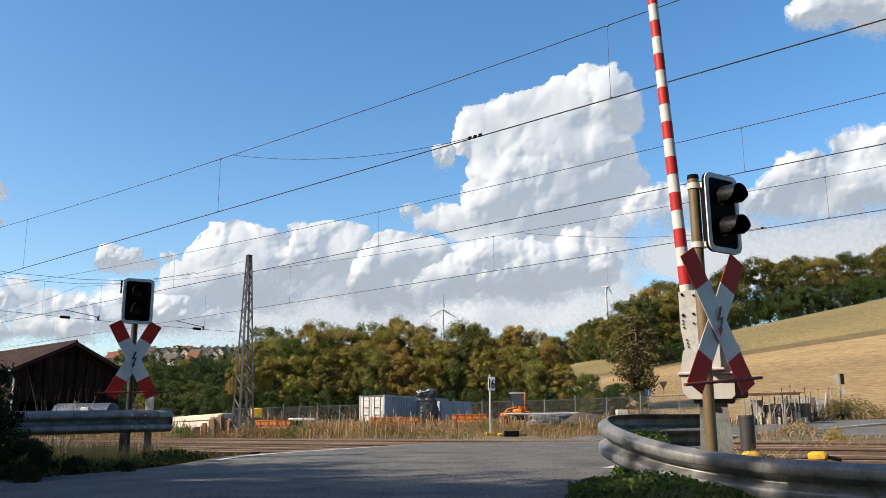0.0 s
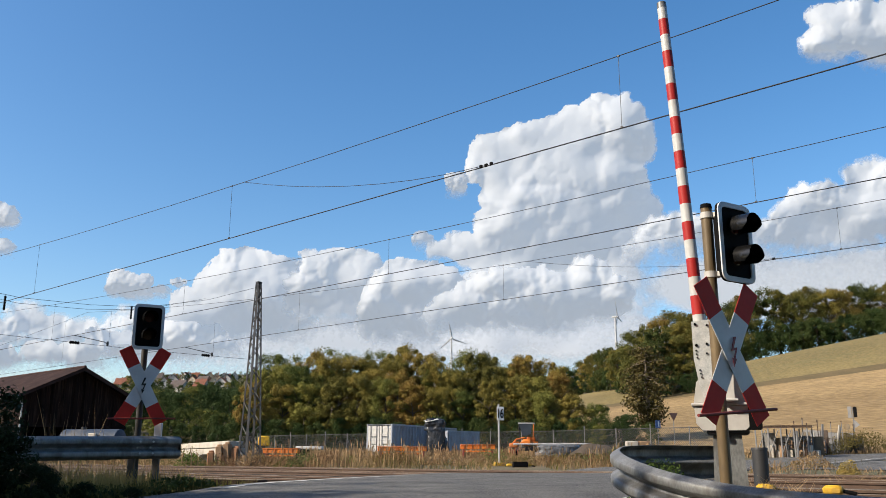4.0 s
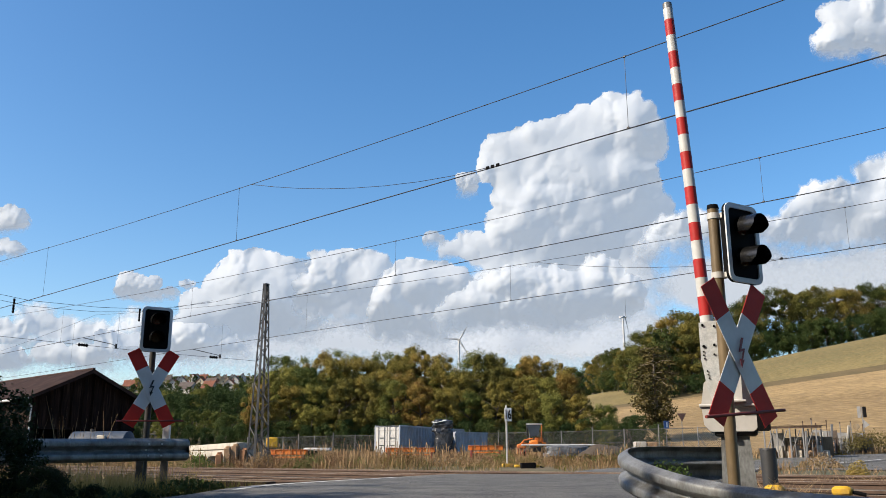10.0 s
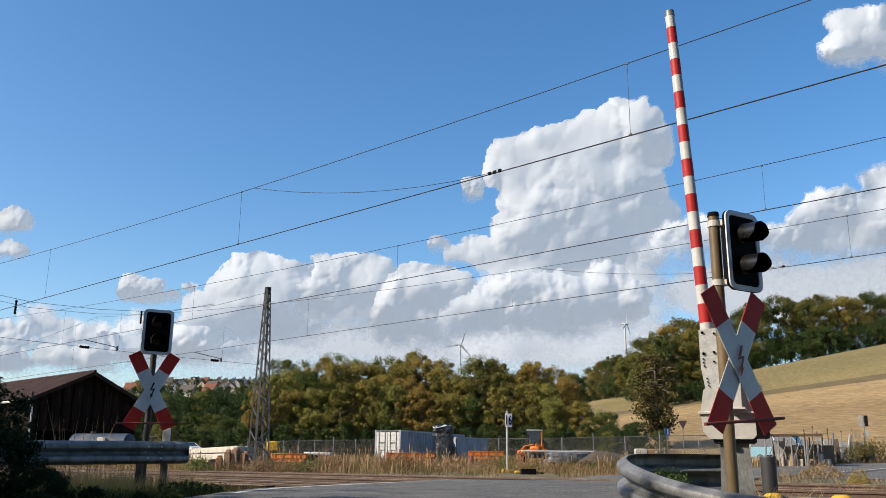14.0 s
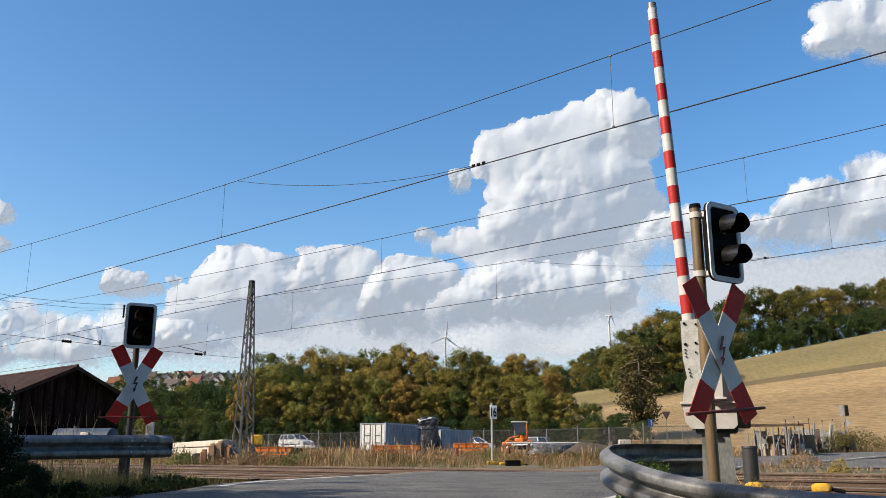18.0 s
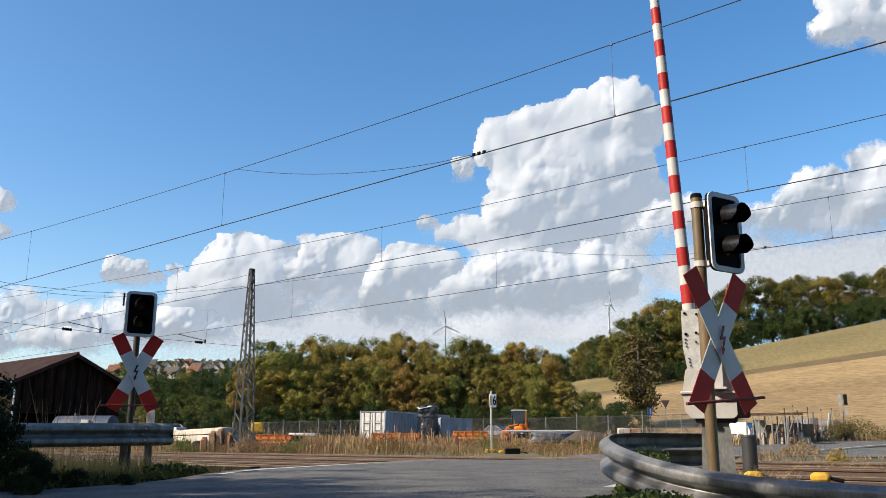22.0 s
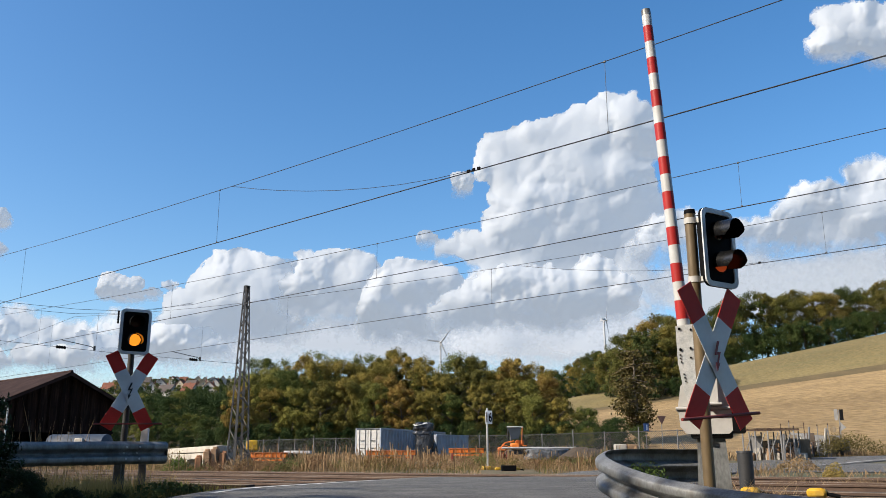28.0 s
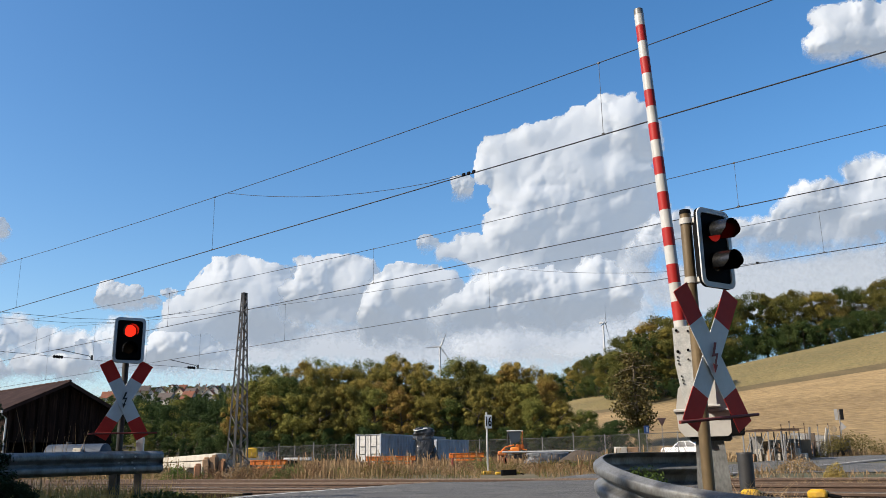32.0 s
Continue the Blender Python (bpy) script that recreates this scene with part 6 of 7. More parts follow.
# storage bays, posts and debris by the side road
def storage_bays():
    t = thing("lean_to_shed", pose(15.6, 45, hz(15.6, 45), 0, 0, -30), "low open lean-to of rusty steel posts and sheets", "shed")
    for k in range(5):
        part("shed_post", Geo().box((k * 0.62, 0, 0.75), (0.07, 0.07, 1.5), 0.008), M_FPOST, t)
    part("roof_beam", Geo().box((1.3, 0, 1.53), (2.9, 0.12, 0.09), 0.01), M_RAIL, t)
    part("roof_sheet", Geo().box((1.3, 0.9, 1.6), (2.9, 1.9, 0.03), 0.005, pose(0, 0, 0, 2, 0, 0)), M_ROOF, t)
    for k in range(4):
        part("brace", Geo().tube([(k * 0.62, 0, 0.2), (k * 0.62 + 0.5, 0, 1.4)], 0.025, 6), M_FPOST, t)
    for k in range(9):
        part("stored_block", Geo().box((0.2 + 0.31 * k, 0.9 + 0.25 * (k % 3), 0.2 + 0.12 * (k % 2)), (0.3, 0.4, 0.4 + 0.25 * (k % 2)), 0.03), M_CONC if k % 3 else M_LOG, t)
    for k in range(5):
        part("rear_post", Geo().box((k * 0.62, 1.75, 0.75), (0.06, 0.06, 1.5), 0.008), M_FPOST, t)
    sheets = random.Random(6)
    for k in range(5):
        h = sheets.uniform(0.8, 1.3)
        part("rear_sheet", Geo().box((0.3 + k * 0.6, 1.85, h / 2 + 0.05), (0.56, 0.03, h), 0.006, pose(0, 0, 0, sheets.uniform(-3, 3), 0, 0)), (M_FPOST, M_TRUNKPALE, M_SLEEPER)[k % 3], t, "weathered upright sheet")
    for i in range(7):
        x, y = 17.6 + i * 1.05, 45.6 + i * 1.25
        h = sheets.uniform(0.9, 1.45)
        p = thing("leaning_panel", pose(x, y, hz(x, y), sheets.uniform(-12, 4), sheets.uniform(-6, 6), sheets.uniform(-45, -15)), "weathered grey-brown panel leaning in the storage yard", "panel", "storage yard panels")
        part("panel_sheet", Geo().box((0, 0, h / 2), (sheets.uniform(0.8, 1.25), 0.05, h), 0.01), (M_FPOST, M_TRUNKPALE, M_FPOST, M_SLEEPER)[i % 4], p)
        part("panel_batten", Geo().box((0, -0.045, h * 0.7), (0.8, 0.035, 0.07), 0.006), M_BARK, p)
    for i, (x, y, h) in enumerate(((17.55, 44.6, 1.85), (17.75, 44.4, 2.0), (18.0, 44.7, 1.75), (19.4, 46.4, 1.9), (20.9, 48.3, 1.8), (22.4, 50.2, 1.9), (23.9, 52.2, 1.75))):
        p = thing("steel_pipe", pose(x, y, hz(x, y), 0, (-3, 2, 5, 0, 1, -1, 2)[i], 0), "tall thin rusty upright pipe", "pipe", "storage yard pipes")
        part("pipe_tube", Geo().tube([(0, 0, -0.1), (0, 0, h)], 0.022, 8), M_FPOST if i % 3 else M_RAIL, p)
        part("pipe_collar", Geo().tube([(0, 0, h - 0.1), (0, 0, h)], 0.032, 8), M_RAIL, p)
    random.seed(3)
    for i in range(11):
        x, y = 17.2 + i * 0.68 + random.uniform(-0.2, 0.2), 43.5 + i * 1.0
        h = random.uniform(0.8, 1.8)
        p = thing("steel_post", pose(x, y, hz(x, y), random.uniform(-8, 8), random.uniform(-12, 12), 0), "pale weathered upright steel post", "post", "storage yard posts")
        part("post_bar", Geo().box((0, 0, h / 2), (0.09, 0.09, h), 0.008), (M_FPOST, M_RAIL, M_FPOST, M_CONC)[i % 4], p)
    for i in range(9):
        x, y = 17.6 + i * 0.75, 44.8 + i * 1.1
        w = random.uniform(0.6, 1.1)
        p = thing("wire_crate", pose(x, y, hz(x, y), 0, 0, random.uniform(-40, 10)), "stacked crate of stones and scrap", "crate", "storage yard crates")
        g = Geo()
        for k in range(14):
            g.box((random.uniform(-0.4, 0.4), random.uniform(-0.3, 0.3), random.uniform(0.1, w)), (random.uniform(0.1, 0.3), 0.2, random.uniform(0.1, 0.25)), 0.03)
        tagged(part("rubble", g, M_CONC if i % 2 else M_LOG, p), kind="stuff")
        for sx in (-0.5, 0.5):
            for k in range(4):
                part("crate_bar", Geo().tube([(sx, -0.4, 0.15 + k * w * 0.3), (sx, 0.4, 0.15 + k * w * 0.3)], 0.018, 5), M_FPOST, p)
            for sy in (-0.4, 0.4):
                part("crate_post", Geo().tube([(sx, sy, 0), (sx, sy, w + 0.15)], 0.025, 5), M_FPOST, p)
    cont2 = thing("dark_skip", pose(23.2, 53.5, hz(23.2, 53.5), 0, 0, -38), "dark brown low steel skip", "skip")
    part("skip_body", Geo().box((0, 0, 0.5), (3.2, 1.5, 0.9), 0.04), M_DARK, cont2)
    part("skip_rim", Geo().box((0, 0, 0.97), (3.3, 1.6, 0.07), 0.02), M_RAIL, cont2)


storage_bays()


def road_sign(x, y, h, turn, shape, label):
    t = thing("road_sign", pose(x, y, hz(x, y), 0, 0, turn), label, "road sign", "road signs")
    part("sign_pole", Geo().tube([(0, 0, -0.2), (0, 0, h)], 0.035, 8), M_FPOST, t)
    if shape == "back":
        part("plate_back", Geo().box((-0.16, -0.04, h - 0.3), (0.22, 0.02, 0.7), 0.01), M_FPOST, t)
        part("plate_side", Geo().box((0.16, 0.0, h - 0.3), (0.22, 0.02, 0.66), 0.01), M_BLACK, t)
        part("lower_arrow", Geo().prism([(0.05, h - 0.75), (0.38, h - 1.1), (0.05, h - 1.3)], -0.04, -0.02), M_FPOST, t, "pale pointed lower plate", smooth=False)
        part("lower_plate", Geo().tube([(-0.42, -0.06, h - 1.2), (-0.42, -0.03, h - 1.2)], 0.2, 16), M_POST, t, "round sign with a brown back")
    elif shape == "give_way":
        g = Geo().prism([(-0.38, h + 0.1), (0.38, h + 0.1), (0, h - 0.58)], -0.06, -0.045)
        a = part("plate", g, M_DARKPLATE, t, "inverted triangle seen from behind", smooth=False)
    else:
        part("plate", Geo().box((0, -0.05, h - 0.3), (0.5, 0.02, 0.6), 0.01, Matrix()), M_BLUE, t)
        part("plate_mark", Geo().box((0.05, -0.065, h - 0.3), (0.14, 0.006, 0.42)), M_WHITE, t, "white mark", smooth=False)


M_BLUE = mat("blue_sign", (0.05, 0.11, 0.27), (0.04, 0.085, 0.21), rough=0.4, scale=3)
M_DARKPLATE = mat("sign_back", (0.14, 0.075, 0.06), (0.09, 0.05, 0.042), rough=0.5, metal=0.3, scale=3)
road_sign(25.3, 55, 2.9, -42, "back", "grey sign backs on a pole by the road")
road_sign(17.9, 70.4, 3.2, 10, "give_way", "inverted triangle sign on a pole")
road_sign(16.6, 70.4, 2.7, 25, "blue", "blue sign plate on a pole")
for i, x in enumerate((16.4, 17.5)):
    t = thing("stone_pallet", pose(x * 0.85, 68 + i * 0.3, hz(x * 0.85, 68)), "pallet with pale wrapped goods", "pallet", "pallets by the fence")
    part("pallet_base", Geo().box((0, 0, 0.08), (1.0, 0.8, 0.15), 0.01), M_LOG, t)
    part("goods", Geo().box((0, 0, 0.6), (0.9, 0.7, 0.85), 0.06), M_LOG if i else M_CONC, t)


# village on the far hill
def house(x, y, w, d, h, roof, turn, wall_mat, roof_mat, label):
    t = thing("house", pose(x, y, hz(x, y), 0, 0, turn), label, "house", "village houses")
    part("wall", Geo().prism([(-w / 2, -4), (w / 2, -4), (w / 2, h), (0, h + roof - 0.25), (-w / 2, h)], -d / 2, d / 2), wall_mat, t, smooth=False)
    rf = None
    for s in (-1, 1):
        e = w / 2 + 0.6
        z = h - 0.6 * roof / (w / 2)
        rf = part("roof", Geo().add([(0, -d / 2 - 0.5, h + roof), (s * e, -d / 2 - 0.5, z), (s * e, d / 2 + 0.5, z), (0, d / 2 + 0.5, h + roof), (0, -d / 2 - 0.5, h + roof - 0.25), (s * e, -d / 2 - 0.5, z - 0.25), (s * e, d / 2 + 0.5, z - 0.25), (0, d / 2 + 0.5, h + roof - 0.25)],
                                    [(0, 1, 2, 3), (4, 5, 6, 7), (0, 1, 5, 4), (1, 2, 6, 5), (2, 3, 7, 6)]), roof_mat, t, smooth=False)
    part("chimney", Geo().box((w * 0.15, d * 0.1, h + roof), (0.7, 0.7, 1.8), 0.05), M_TILE, rf)
    for z in (1.2, 4.0):
        for x2 in (-w * 0.28, 0, w * 0.28):
            if z + 1.3 < h or abs(x2) < 0.1:
                wd = part("window", Geo().box((x2, -d / 2 - 0.03, z + 0.6), (1.1, 0.1, 1.3), 0.02), M_WHITE, t)
                part("pane", Geo().box((x2, -d / 2 - 0.09, z + 0.6), (0.9, 0.03, 1.1)), M_WIN, wd)


random.seed(21)
M_WALLW = mat("white_render", (0.4, 0.39, 0.36), (0.33, 0.32, 0.3), rough=0.85, scale=0.5, fine=5)
M_SLATE = mat("grey_roof", (0.1, 0.08, 0.072), (0.06, 0.052, 0.048), rough=0.85, spec=0.15, scale=0.6, fine=6)
for i, (b, y) in enumerate(((-0.318, 575), (-0.3, 600), (-0.283, 605), (-0.268, 640), (-0.262, 600), (-0.344, 585), (-0.36, 560), (-0.385, 590), (-0.31, 660), (-0.29, 680), (-0.275, 690), (-0.255, 655), (-0.335, 650), (-0.405, 570), (-0.37, 640), (-0.325, 700), (0.125, 900), (0.135, 915), (0.118, 905), (-0.328, 610), (-0.308, 620), (-0.292, 585), (-0.276, 590), (-0.266, 665), (-0.352, 610), (-0.395, 600), (-0.3, 640), (-0.415, 610))):
    y = (0.98 if i % 3 == 0 else 1.15 if i % 3 == 1 else 1.33) * y + 20 * random.uniform(-1, 1)
    wm = (M_WALLW, M_WALL, M_WALL, M_WALLW)[i % 4]
    rm = (M_SLATE, M_TILE, M_TILE, M_TILE, M_SLATE)[i % 5]
    house(b * y, y, random.uniform(7.5, 9.5), random.uniform(8, 11), random.uniform(3.4, 4.6), random.uniform(3.8, 4.8), random.choice((0, 20, -18, 70, 95, 8)), wm, rm,
          ("white" if wm is M_WALLW else "cream") + " rendered village house with a " + ("grey" if rm is M_SLATE else "red tiled") + " roof")
for i in range(30):
    y = random.uniform(590, 900)
    plant("dark" if i % 3 else "green", random.uniform(-0.41, -0.25) * y, y, i, "green tree among the village houses", group="village trees", scale=random.uniform(0.5, 0.85))
for i in range(44):
    y = random.uniform(720, 1050)
    plant("dark" if i % 2 else "green", random.uniform(-0.41, -0.24) * y, y, i, "green tree among the village houses", group="village trees", scale=random.uniform(0.4, 0.85))
for i in range(34):
    y = random.uniform(440, 640)
    plant("dark" if i % 3 else "green", random.uniform(-0.39, -0.24) * y, y, i, "green tree among the village houses", group="village trees", scale=random.uniform(0.5, 0.8))
for i in range(46):
    y = random.uniform(290, 410)
    plant("dark" if i % 5 else "green", random.uniform(-0.385, -0.235) * y, y, i, "dark green tree on the slope below the village", group="village trees", scale=random.uniform(0.45, 0.65))
for i in range(26):
    y = random.uniform(640, 900)
    plant("dark", random.uniform(-0.2, 0.16) * y, y, i, "dark tree on the far ridge", group="far ridge trees", scale=random.uniform(1.0, 1.5))

# wind turbines
ROTORS = []


def turbine(x, y, hub, blade, face, start):
    z0 = hz(x, y) - 2
    t = thing("wind_turbine", pose(x, y, z0, 0, 0, face), "white three-bladed wind turbine on the far ridge", "wind turbine", "wind turbines")
    h = hub - z0
    part("tower", Geo().tube([(0, 0, 0), (0, 0, h)], [2.6, 1.5], 16), M_TURB, t)
    part("nacelle", Geo().box((0, 1.5, h), (3.4, 9, 3.4), 0.6), M_TURB, t)
    g = part("hub", Geo().tube([(0, 0.6, 0), (0, -1.6, 0), (0, -2.6, 0)], [1.8, 1.6, 0.5], 12), M_TURB, t, at=pose(0, -4.2, h))
    for k in range(3):
        a = math.radians(120 * k)
        d, s = Vector((math.sin(a), 0, math.cos(a))), Vector((math.cos(a), 0, -math.sin(a)))
        bl = Geo()
        vs = []
        for u, w in ((0, 1.2), (0.08, 1.4), (0.2, 2.6), (0.5, 1.9), (0.8, 1.3), (1.0, 0.6)):
            c = d * blade * u
            vs += [c - s * w * 0.4, c + Vector((0, -0.8 * (1.1 - u), 0)), c + s * w, c + Vector((0, 0.8 * (1.1 - u), 0))]
        bl.add(vs, [(4 * i + j, 4 * i + (j + 1) % 4, 4 * i + 4 + (j + 1) % 4, 4 * i + 4 + j) for i in range(5) for j in range(4)] + [(0, 1, 2, 3), (20, 21, 22, 23)])
        part("blade", bl, M_TURB, g)
    ROTORS.append((g, Vector((0, -4.2, h)), start))


turbine(-1.0, 1700, 232, 33, 12, 0)
turbine(289.8, 1500, 243.8, 37, 66, 12)
turbine(590, 2350, 376, 36, 60, 40)

# conifer with drooping boughs by the fence
random.seed(31)


def conifer():
    t = thing("tree", pose(31.1, 137.5, hz(31.1, 137.5) - 0.6), "shaggy russet tree with bare lower trunk and drooping boughs", "tree")
    t.scale = (1.18, 1.18, 1.2)
    g = Geo().tube([(0, 0, -0.3), (0.1, 0, 4), (-0.1, 0, 8), (0, 0, 12.5)], [0.34, 0.28, 0.2, 0.06], 8)
    cs, ds = [], []
    r = np.random.default_rng(12)
    for k in range(72):
        z = r.uniform(2.0, 12.8)
        L = (1.1 + 3.3 * math.sin(math.pi * min(1, max(0.05, (14.2 - z) / 12.5)))) * r.uniform(0.5, 1.0) * (1.0 if z > 4 else 0.55)
        a = r.uniform(0, 6.28)
        e = Vector((math.cos(a) * L, math.sin(a) * L, z - L * r.uniform(-0.1, 0.45)))
        g.tube([(0, 0, z), Vector((0, 0, z)).lerp(e, 0.5) + Vector((0, 0, 0.25)), e], [0.07, 0.045, 0.015], 4)
        for j in range(85):
            u = r.uniform(0.2, 1.05)
            c = np.array(Vector((0, 0, z)).lerp(e, u)) + r.normal(size=3) * np.array([0.38, 0.38, 0.3]) - np.array([0, 0, r.uniform(0, 0.5) * u])
            cs.append(c), ds.append(r.normal(size=3))
    part("trunk", g, M_TRUNKPALE, t)
    part("crown", leaf_quads("crown", np.array(cs), np.array(ds), 0.22, M_CONIFER, r), None, t)


conifer()


# ---- weeds, grass and verge plants ----
def blades(name, x, y, h, w, material, seed, bend=0.35, z=None, head=0.0):
    """Grass: one bent blade of two quads for each place."""
    r = np.random.default_rng(seed)
    n = len(x)
    zb = (hgt(x, y) if z is None else z) - 0.02
    a, b = r.uniform(0, 2 * np.pi, n), r.uniform(0, 2 * np.pi, n)
    hh = h * r.uniform(0.35, 1.15, n) * (0.3 + 1.4 * fbm(x * 0.4 + 90, y * 0.4 + 90, seed + 3, 3))
    ww = w * r.uniform(0.6, 1.3, n)
    dx, dy = np.cos(a) * ww, np.sin(a) * ww
    lx, ly = np.cos(b) * hh * bend * r.uniform(0.2, 1, n), np.sin(b) * hh * bend * r.uniform(0.2, 1, n)
    o = np.stack([x, y, zb], 1)
    side = np.stack([dx, dy, 0 * dx], 1)
    mid = o + np.stack([lx * 0.35, ly * 0.35, hh * 0.6], 1)
    tip = o + np.stack([lx, ly, hh], 1)
    V = np.stack([o - side, o + side, mid - side * 0.8, mid + side * 0.8, tip - side * (0.1 + head), tip + side * (0.1 + head)], 1).reshape(-1, 3)
    i = np.arange(n)[:, None] * 6
    F = np.concatenate([i + np.array([[0, 1, 3, 2]]), i + np.array([[2, 3, 5, 4]])])
    return mesh_np(name, V, F, material)


def scatter(n, x0, x1, y0, y1, seed, clump=0.6, scale=0.5):
    r = np.random.default_rng(seed)
    x, y = r.uniform(x0, x1, 3 * n), r.uniform(y0, y1, 3 * n)
    k = fbm(x * scale + 50, y * scale + 50, seed, 3) + r.uniform(-0.12, 0.12, 3 * n) > 0.5 - 0.15 * (1 - clump)
    return x[k][:n], y[k][:n]


def sq_scatter(n, s0, s1, q0, q1, seed, clump=0.6, scale=0.6):
    s, q = scatter(n, s0, s1, q0, q1, seed, clump, scale)
    return CA * s + SA * q, -SA * s + CA * q


def off_road(x, y, gap=0.3):
    """Keep what stands clear of the road."""
    mid = np.array([(p.x, p.y) for p in road_mid()])
    d = np.sqrt((x[:, None] - mid[None, :, 0]) ** 2 + (y[:, None] - mid[None, :, 1]) ** 2).min(1)
    lim = 2.75 + gap + 0.75 * sm(9, 13, y) * sm(30, 22, y)
    return d > lim


def stuff(name, me, label, category):
    return tagged(new(name, me), label, category, kind="stuff")


def weeds(name, n, box, h, w, material, seed, label, railway=True, bend=0.35, head=0.0, clump=0.6, scale=0.6, gap=0.3, z=None):
    x, y = (sq_scatter if railway else scatter)(n, *box, seed, clump, scale)
    k = off_road(x, y, gap)
    k = k & ((SA * x + CA * y < 64.2) | (SA * x + CA * y > 73))
    k = k & ~((x > 1.5) & (x < 3.7) & (y > 30) & (y < 37))
    x, y = x[k], y[k]
    zz = None if z is None else np.full(len(x), z)
    stuff(name, blades(name, x, y, h, w, material, seed + 1, bend, zz, head), label, "weeds")


weeds("fine_straw", 3600, (-62, -10, 24.6, 34), 0.36, 0.005, M_DRY, 241, "fine pale straw beyond the tracks", bend=0.9, clump=0.9, scale=0.45)
weeds("rusty_stalks", 6500, (-62, -10, 24.8, 36), 0.36, 0.007, M_RUST, 245, "fine reddish brown dry stalks beyond the tracks", bend=0.8, head=0.4, clump=1.2, scale=0.3)
weeds("fine_straw", 4800, (-62, -10, 24.8, 35), 0.42, 0.005, M_RUSSET, 243, "fine russet stalks beyond the tracks", bend=0.7, clump=1.1, scale=0.35)
weeds("dry_weeds", 2600, (-62, -10, 24.6, 33), 0.26, 0.01, M_DRY, 201, "tall dry golden weeds beyond the tracks", bend=0.9, head=0.5, clump=1.1, scale=0.4)
weeds("russet_weeds", 3000, (-62, -10, 24.8, 34), 0.45, 0.011, M_RUST, 202, "russet dry weeds beyond the tracks", bend=0.8, head=0.8, clump=1.6, scale=0.16)
weeds("dry_weeds", 1100, (-62, -14, 26, 36), 0.6, 0.009, M_DRY, 203, "tall dry brown weeds at the yard's edge", bend=0.6, head=0.9, clump=1.5, scale=0.14)
weeds("green_weeds", 1800, (-62, -12, 26.0, 33), 0.3, 0.014, M_GRASS, 205, "patches of green weeds beyond the tracks", clump=1.2, scale=0.35)
weeds("yard_grass", 16000, (-24, 16, 46, 84), 0.22, 0.02, M_DRY, 207, "dry grass and weeds in the yard", railway=False, head=0.4)
weeds("yard_weeds", 3000, (-20, 14, 56.5, 72), 0.5, 0.022, M_RUST, 209, "tall dry brown weeds in the yard", railway=False, head=1.2, clump=1.1, scale=0.3)
weeds("dock_stalks", 1500, (-20, 10.5, 38, 56), 0.95, 0.012, M_RUST, 210, "tall russet dock stalks in the yard", railway=False, head=1.6, clump=1.3, scale=0.25, bend=0.2)
weeds("bank_grass", 9000, (-95, -28, 58, 64), 0.3, 0.03, M_DRY, 211, "pale dry grass along the fence")
weeds("bank_grass", 6000, (-46, -14, 48, 63.5), 0.4, 0.03, M_DRY, 213, "pale dry grass before the fence", gap=0.6)
weeds("field_edge_grass", 7000, (-100, 10, 73, 84), 0.5, 0.035, M_DRY, 214, "pale dry grass beyond the country road")
weeds("track_weeds", 2000, (-48, -13.5, 13.6, 15.0), 0.15, 0.01, M_DRY, 215, "dry weeds between the tracks")
weeds("track_weeds", 2400, (-52, -13.5, 18.9, 20.5), 0.2, 0.01, M_DRY, 217, "dry weeds between the tracks")
weeds("track_weeds", 700, (-34, -13, 8.3, 9.7), 0.22, 0.008, M_DRY, 219, "dry weeds beside the track")
weeds("track_weeds", 260, (-6.5, 4, 12.8, 15.2), 0.12, 0.008, M_DRY, 221, "dry straw weeds between the tracks", bend=1.0)
weeds("track_weeds", 320, (-9, 4, 18.9, 21), 0.14, 0.01, M_DRY, 223, "dry straw weeds between the tracks", bend=1.0)
weeds("track_weeds", 1500, (-13.5, 4, 24.4, 30), 0.16, 0.012, M_DRY, 225, "dry weeds along the side road", bend=1.0, head=0.5)
weeds("track_weeds", 2600, (-15, -5, 23.2, 25), 0.16, 0.01, M_DRY, 226, "dry weeds at the far end of the crossing", bend=1.0, gap=-0.3)
weeds("verge_grass", 9000, (-8.2, -3.2, 7.0, 14.5), 0.2, 0.006, M_GRASS, 227, "green and yellow grass under the guardrail", railway=False, clump=0.2, gap=0.05)
weeds("verge_grass", 5600, (-8.8, -3.3, 10.2, 13.6), 0.3, 0.005, M_GOLD, 229, "yellow dry grass under the guardrail", railway=False, clump=0.4, gap=0.25)
weeds("dry_stalks", 130, (-8.4, -5.4, 11.6, 13.6), 1.15, 0.006, M_DRY, 230, "tall pale dead stalks behind the guardrail", railway=False, clump=0.0, gap=0.4, bend=0.25)
weeds("verge_straw", 500, (2.4, 3.6, 8.6, 9.9), 0.26, 0.005, M_DRY, 231, "pale bent straw beside the track", railway=False, bend=1.1, clump=0.1)
weeds("strewn_straw", 1500, (5.4, 8.8, 16.6, 21.6), 0.22, 0.007, M_DRY, 238, "pale straw strewn between the tracks", railway=False, bend=1.2, clump=0.8, scale=0.8)
weeds("corner_grass", 160, (2.4, 3.3, 4.0, 5.3), 0.42, 0.003, M_DRY, 233, "thin dry grass stalks in front of the guardrail", railway=False, clump=0.0, bend=0.6)
weeds("right_verge", 4000, (14, 40, 42, 70), 0.4, 0.02, M_DRY, 235, "dry grass beside the side road", railway=False, gap=0.2)
weeds("right_verge", 2500, (20, 60, 62, 82), 0.4, 0.05, M_GRASS, 237, "green grass strip below the field", railway=False, gap=0.2)


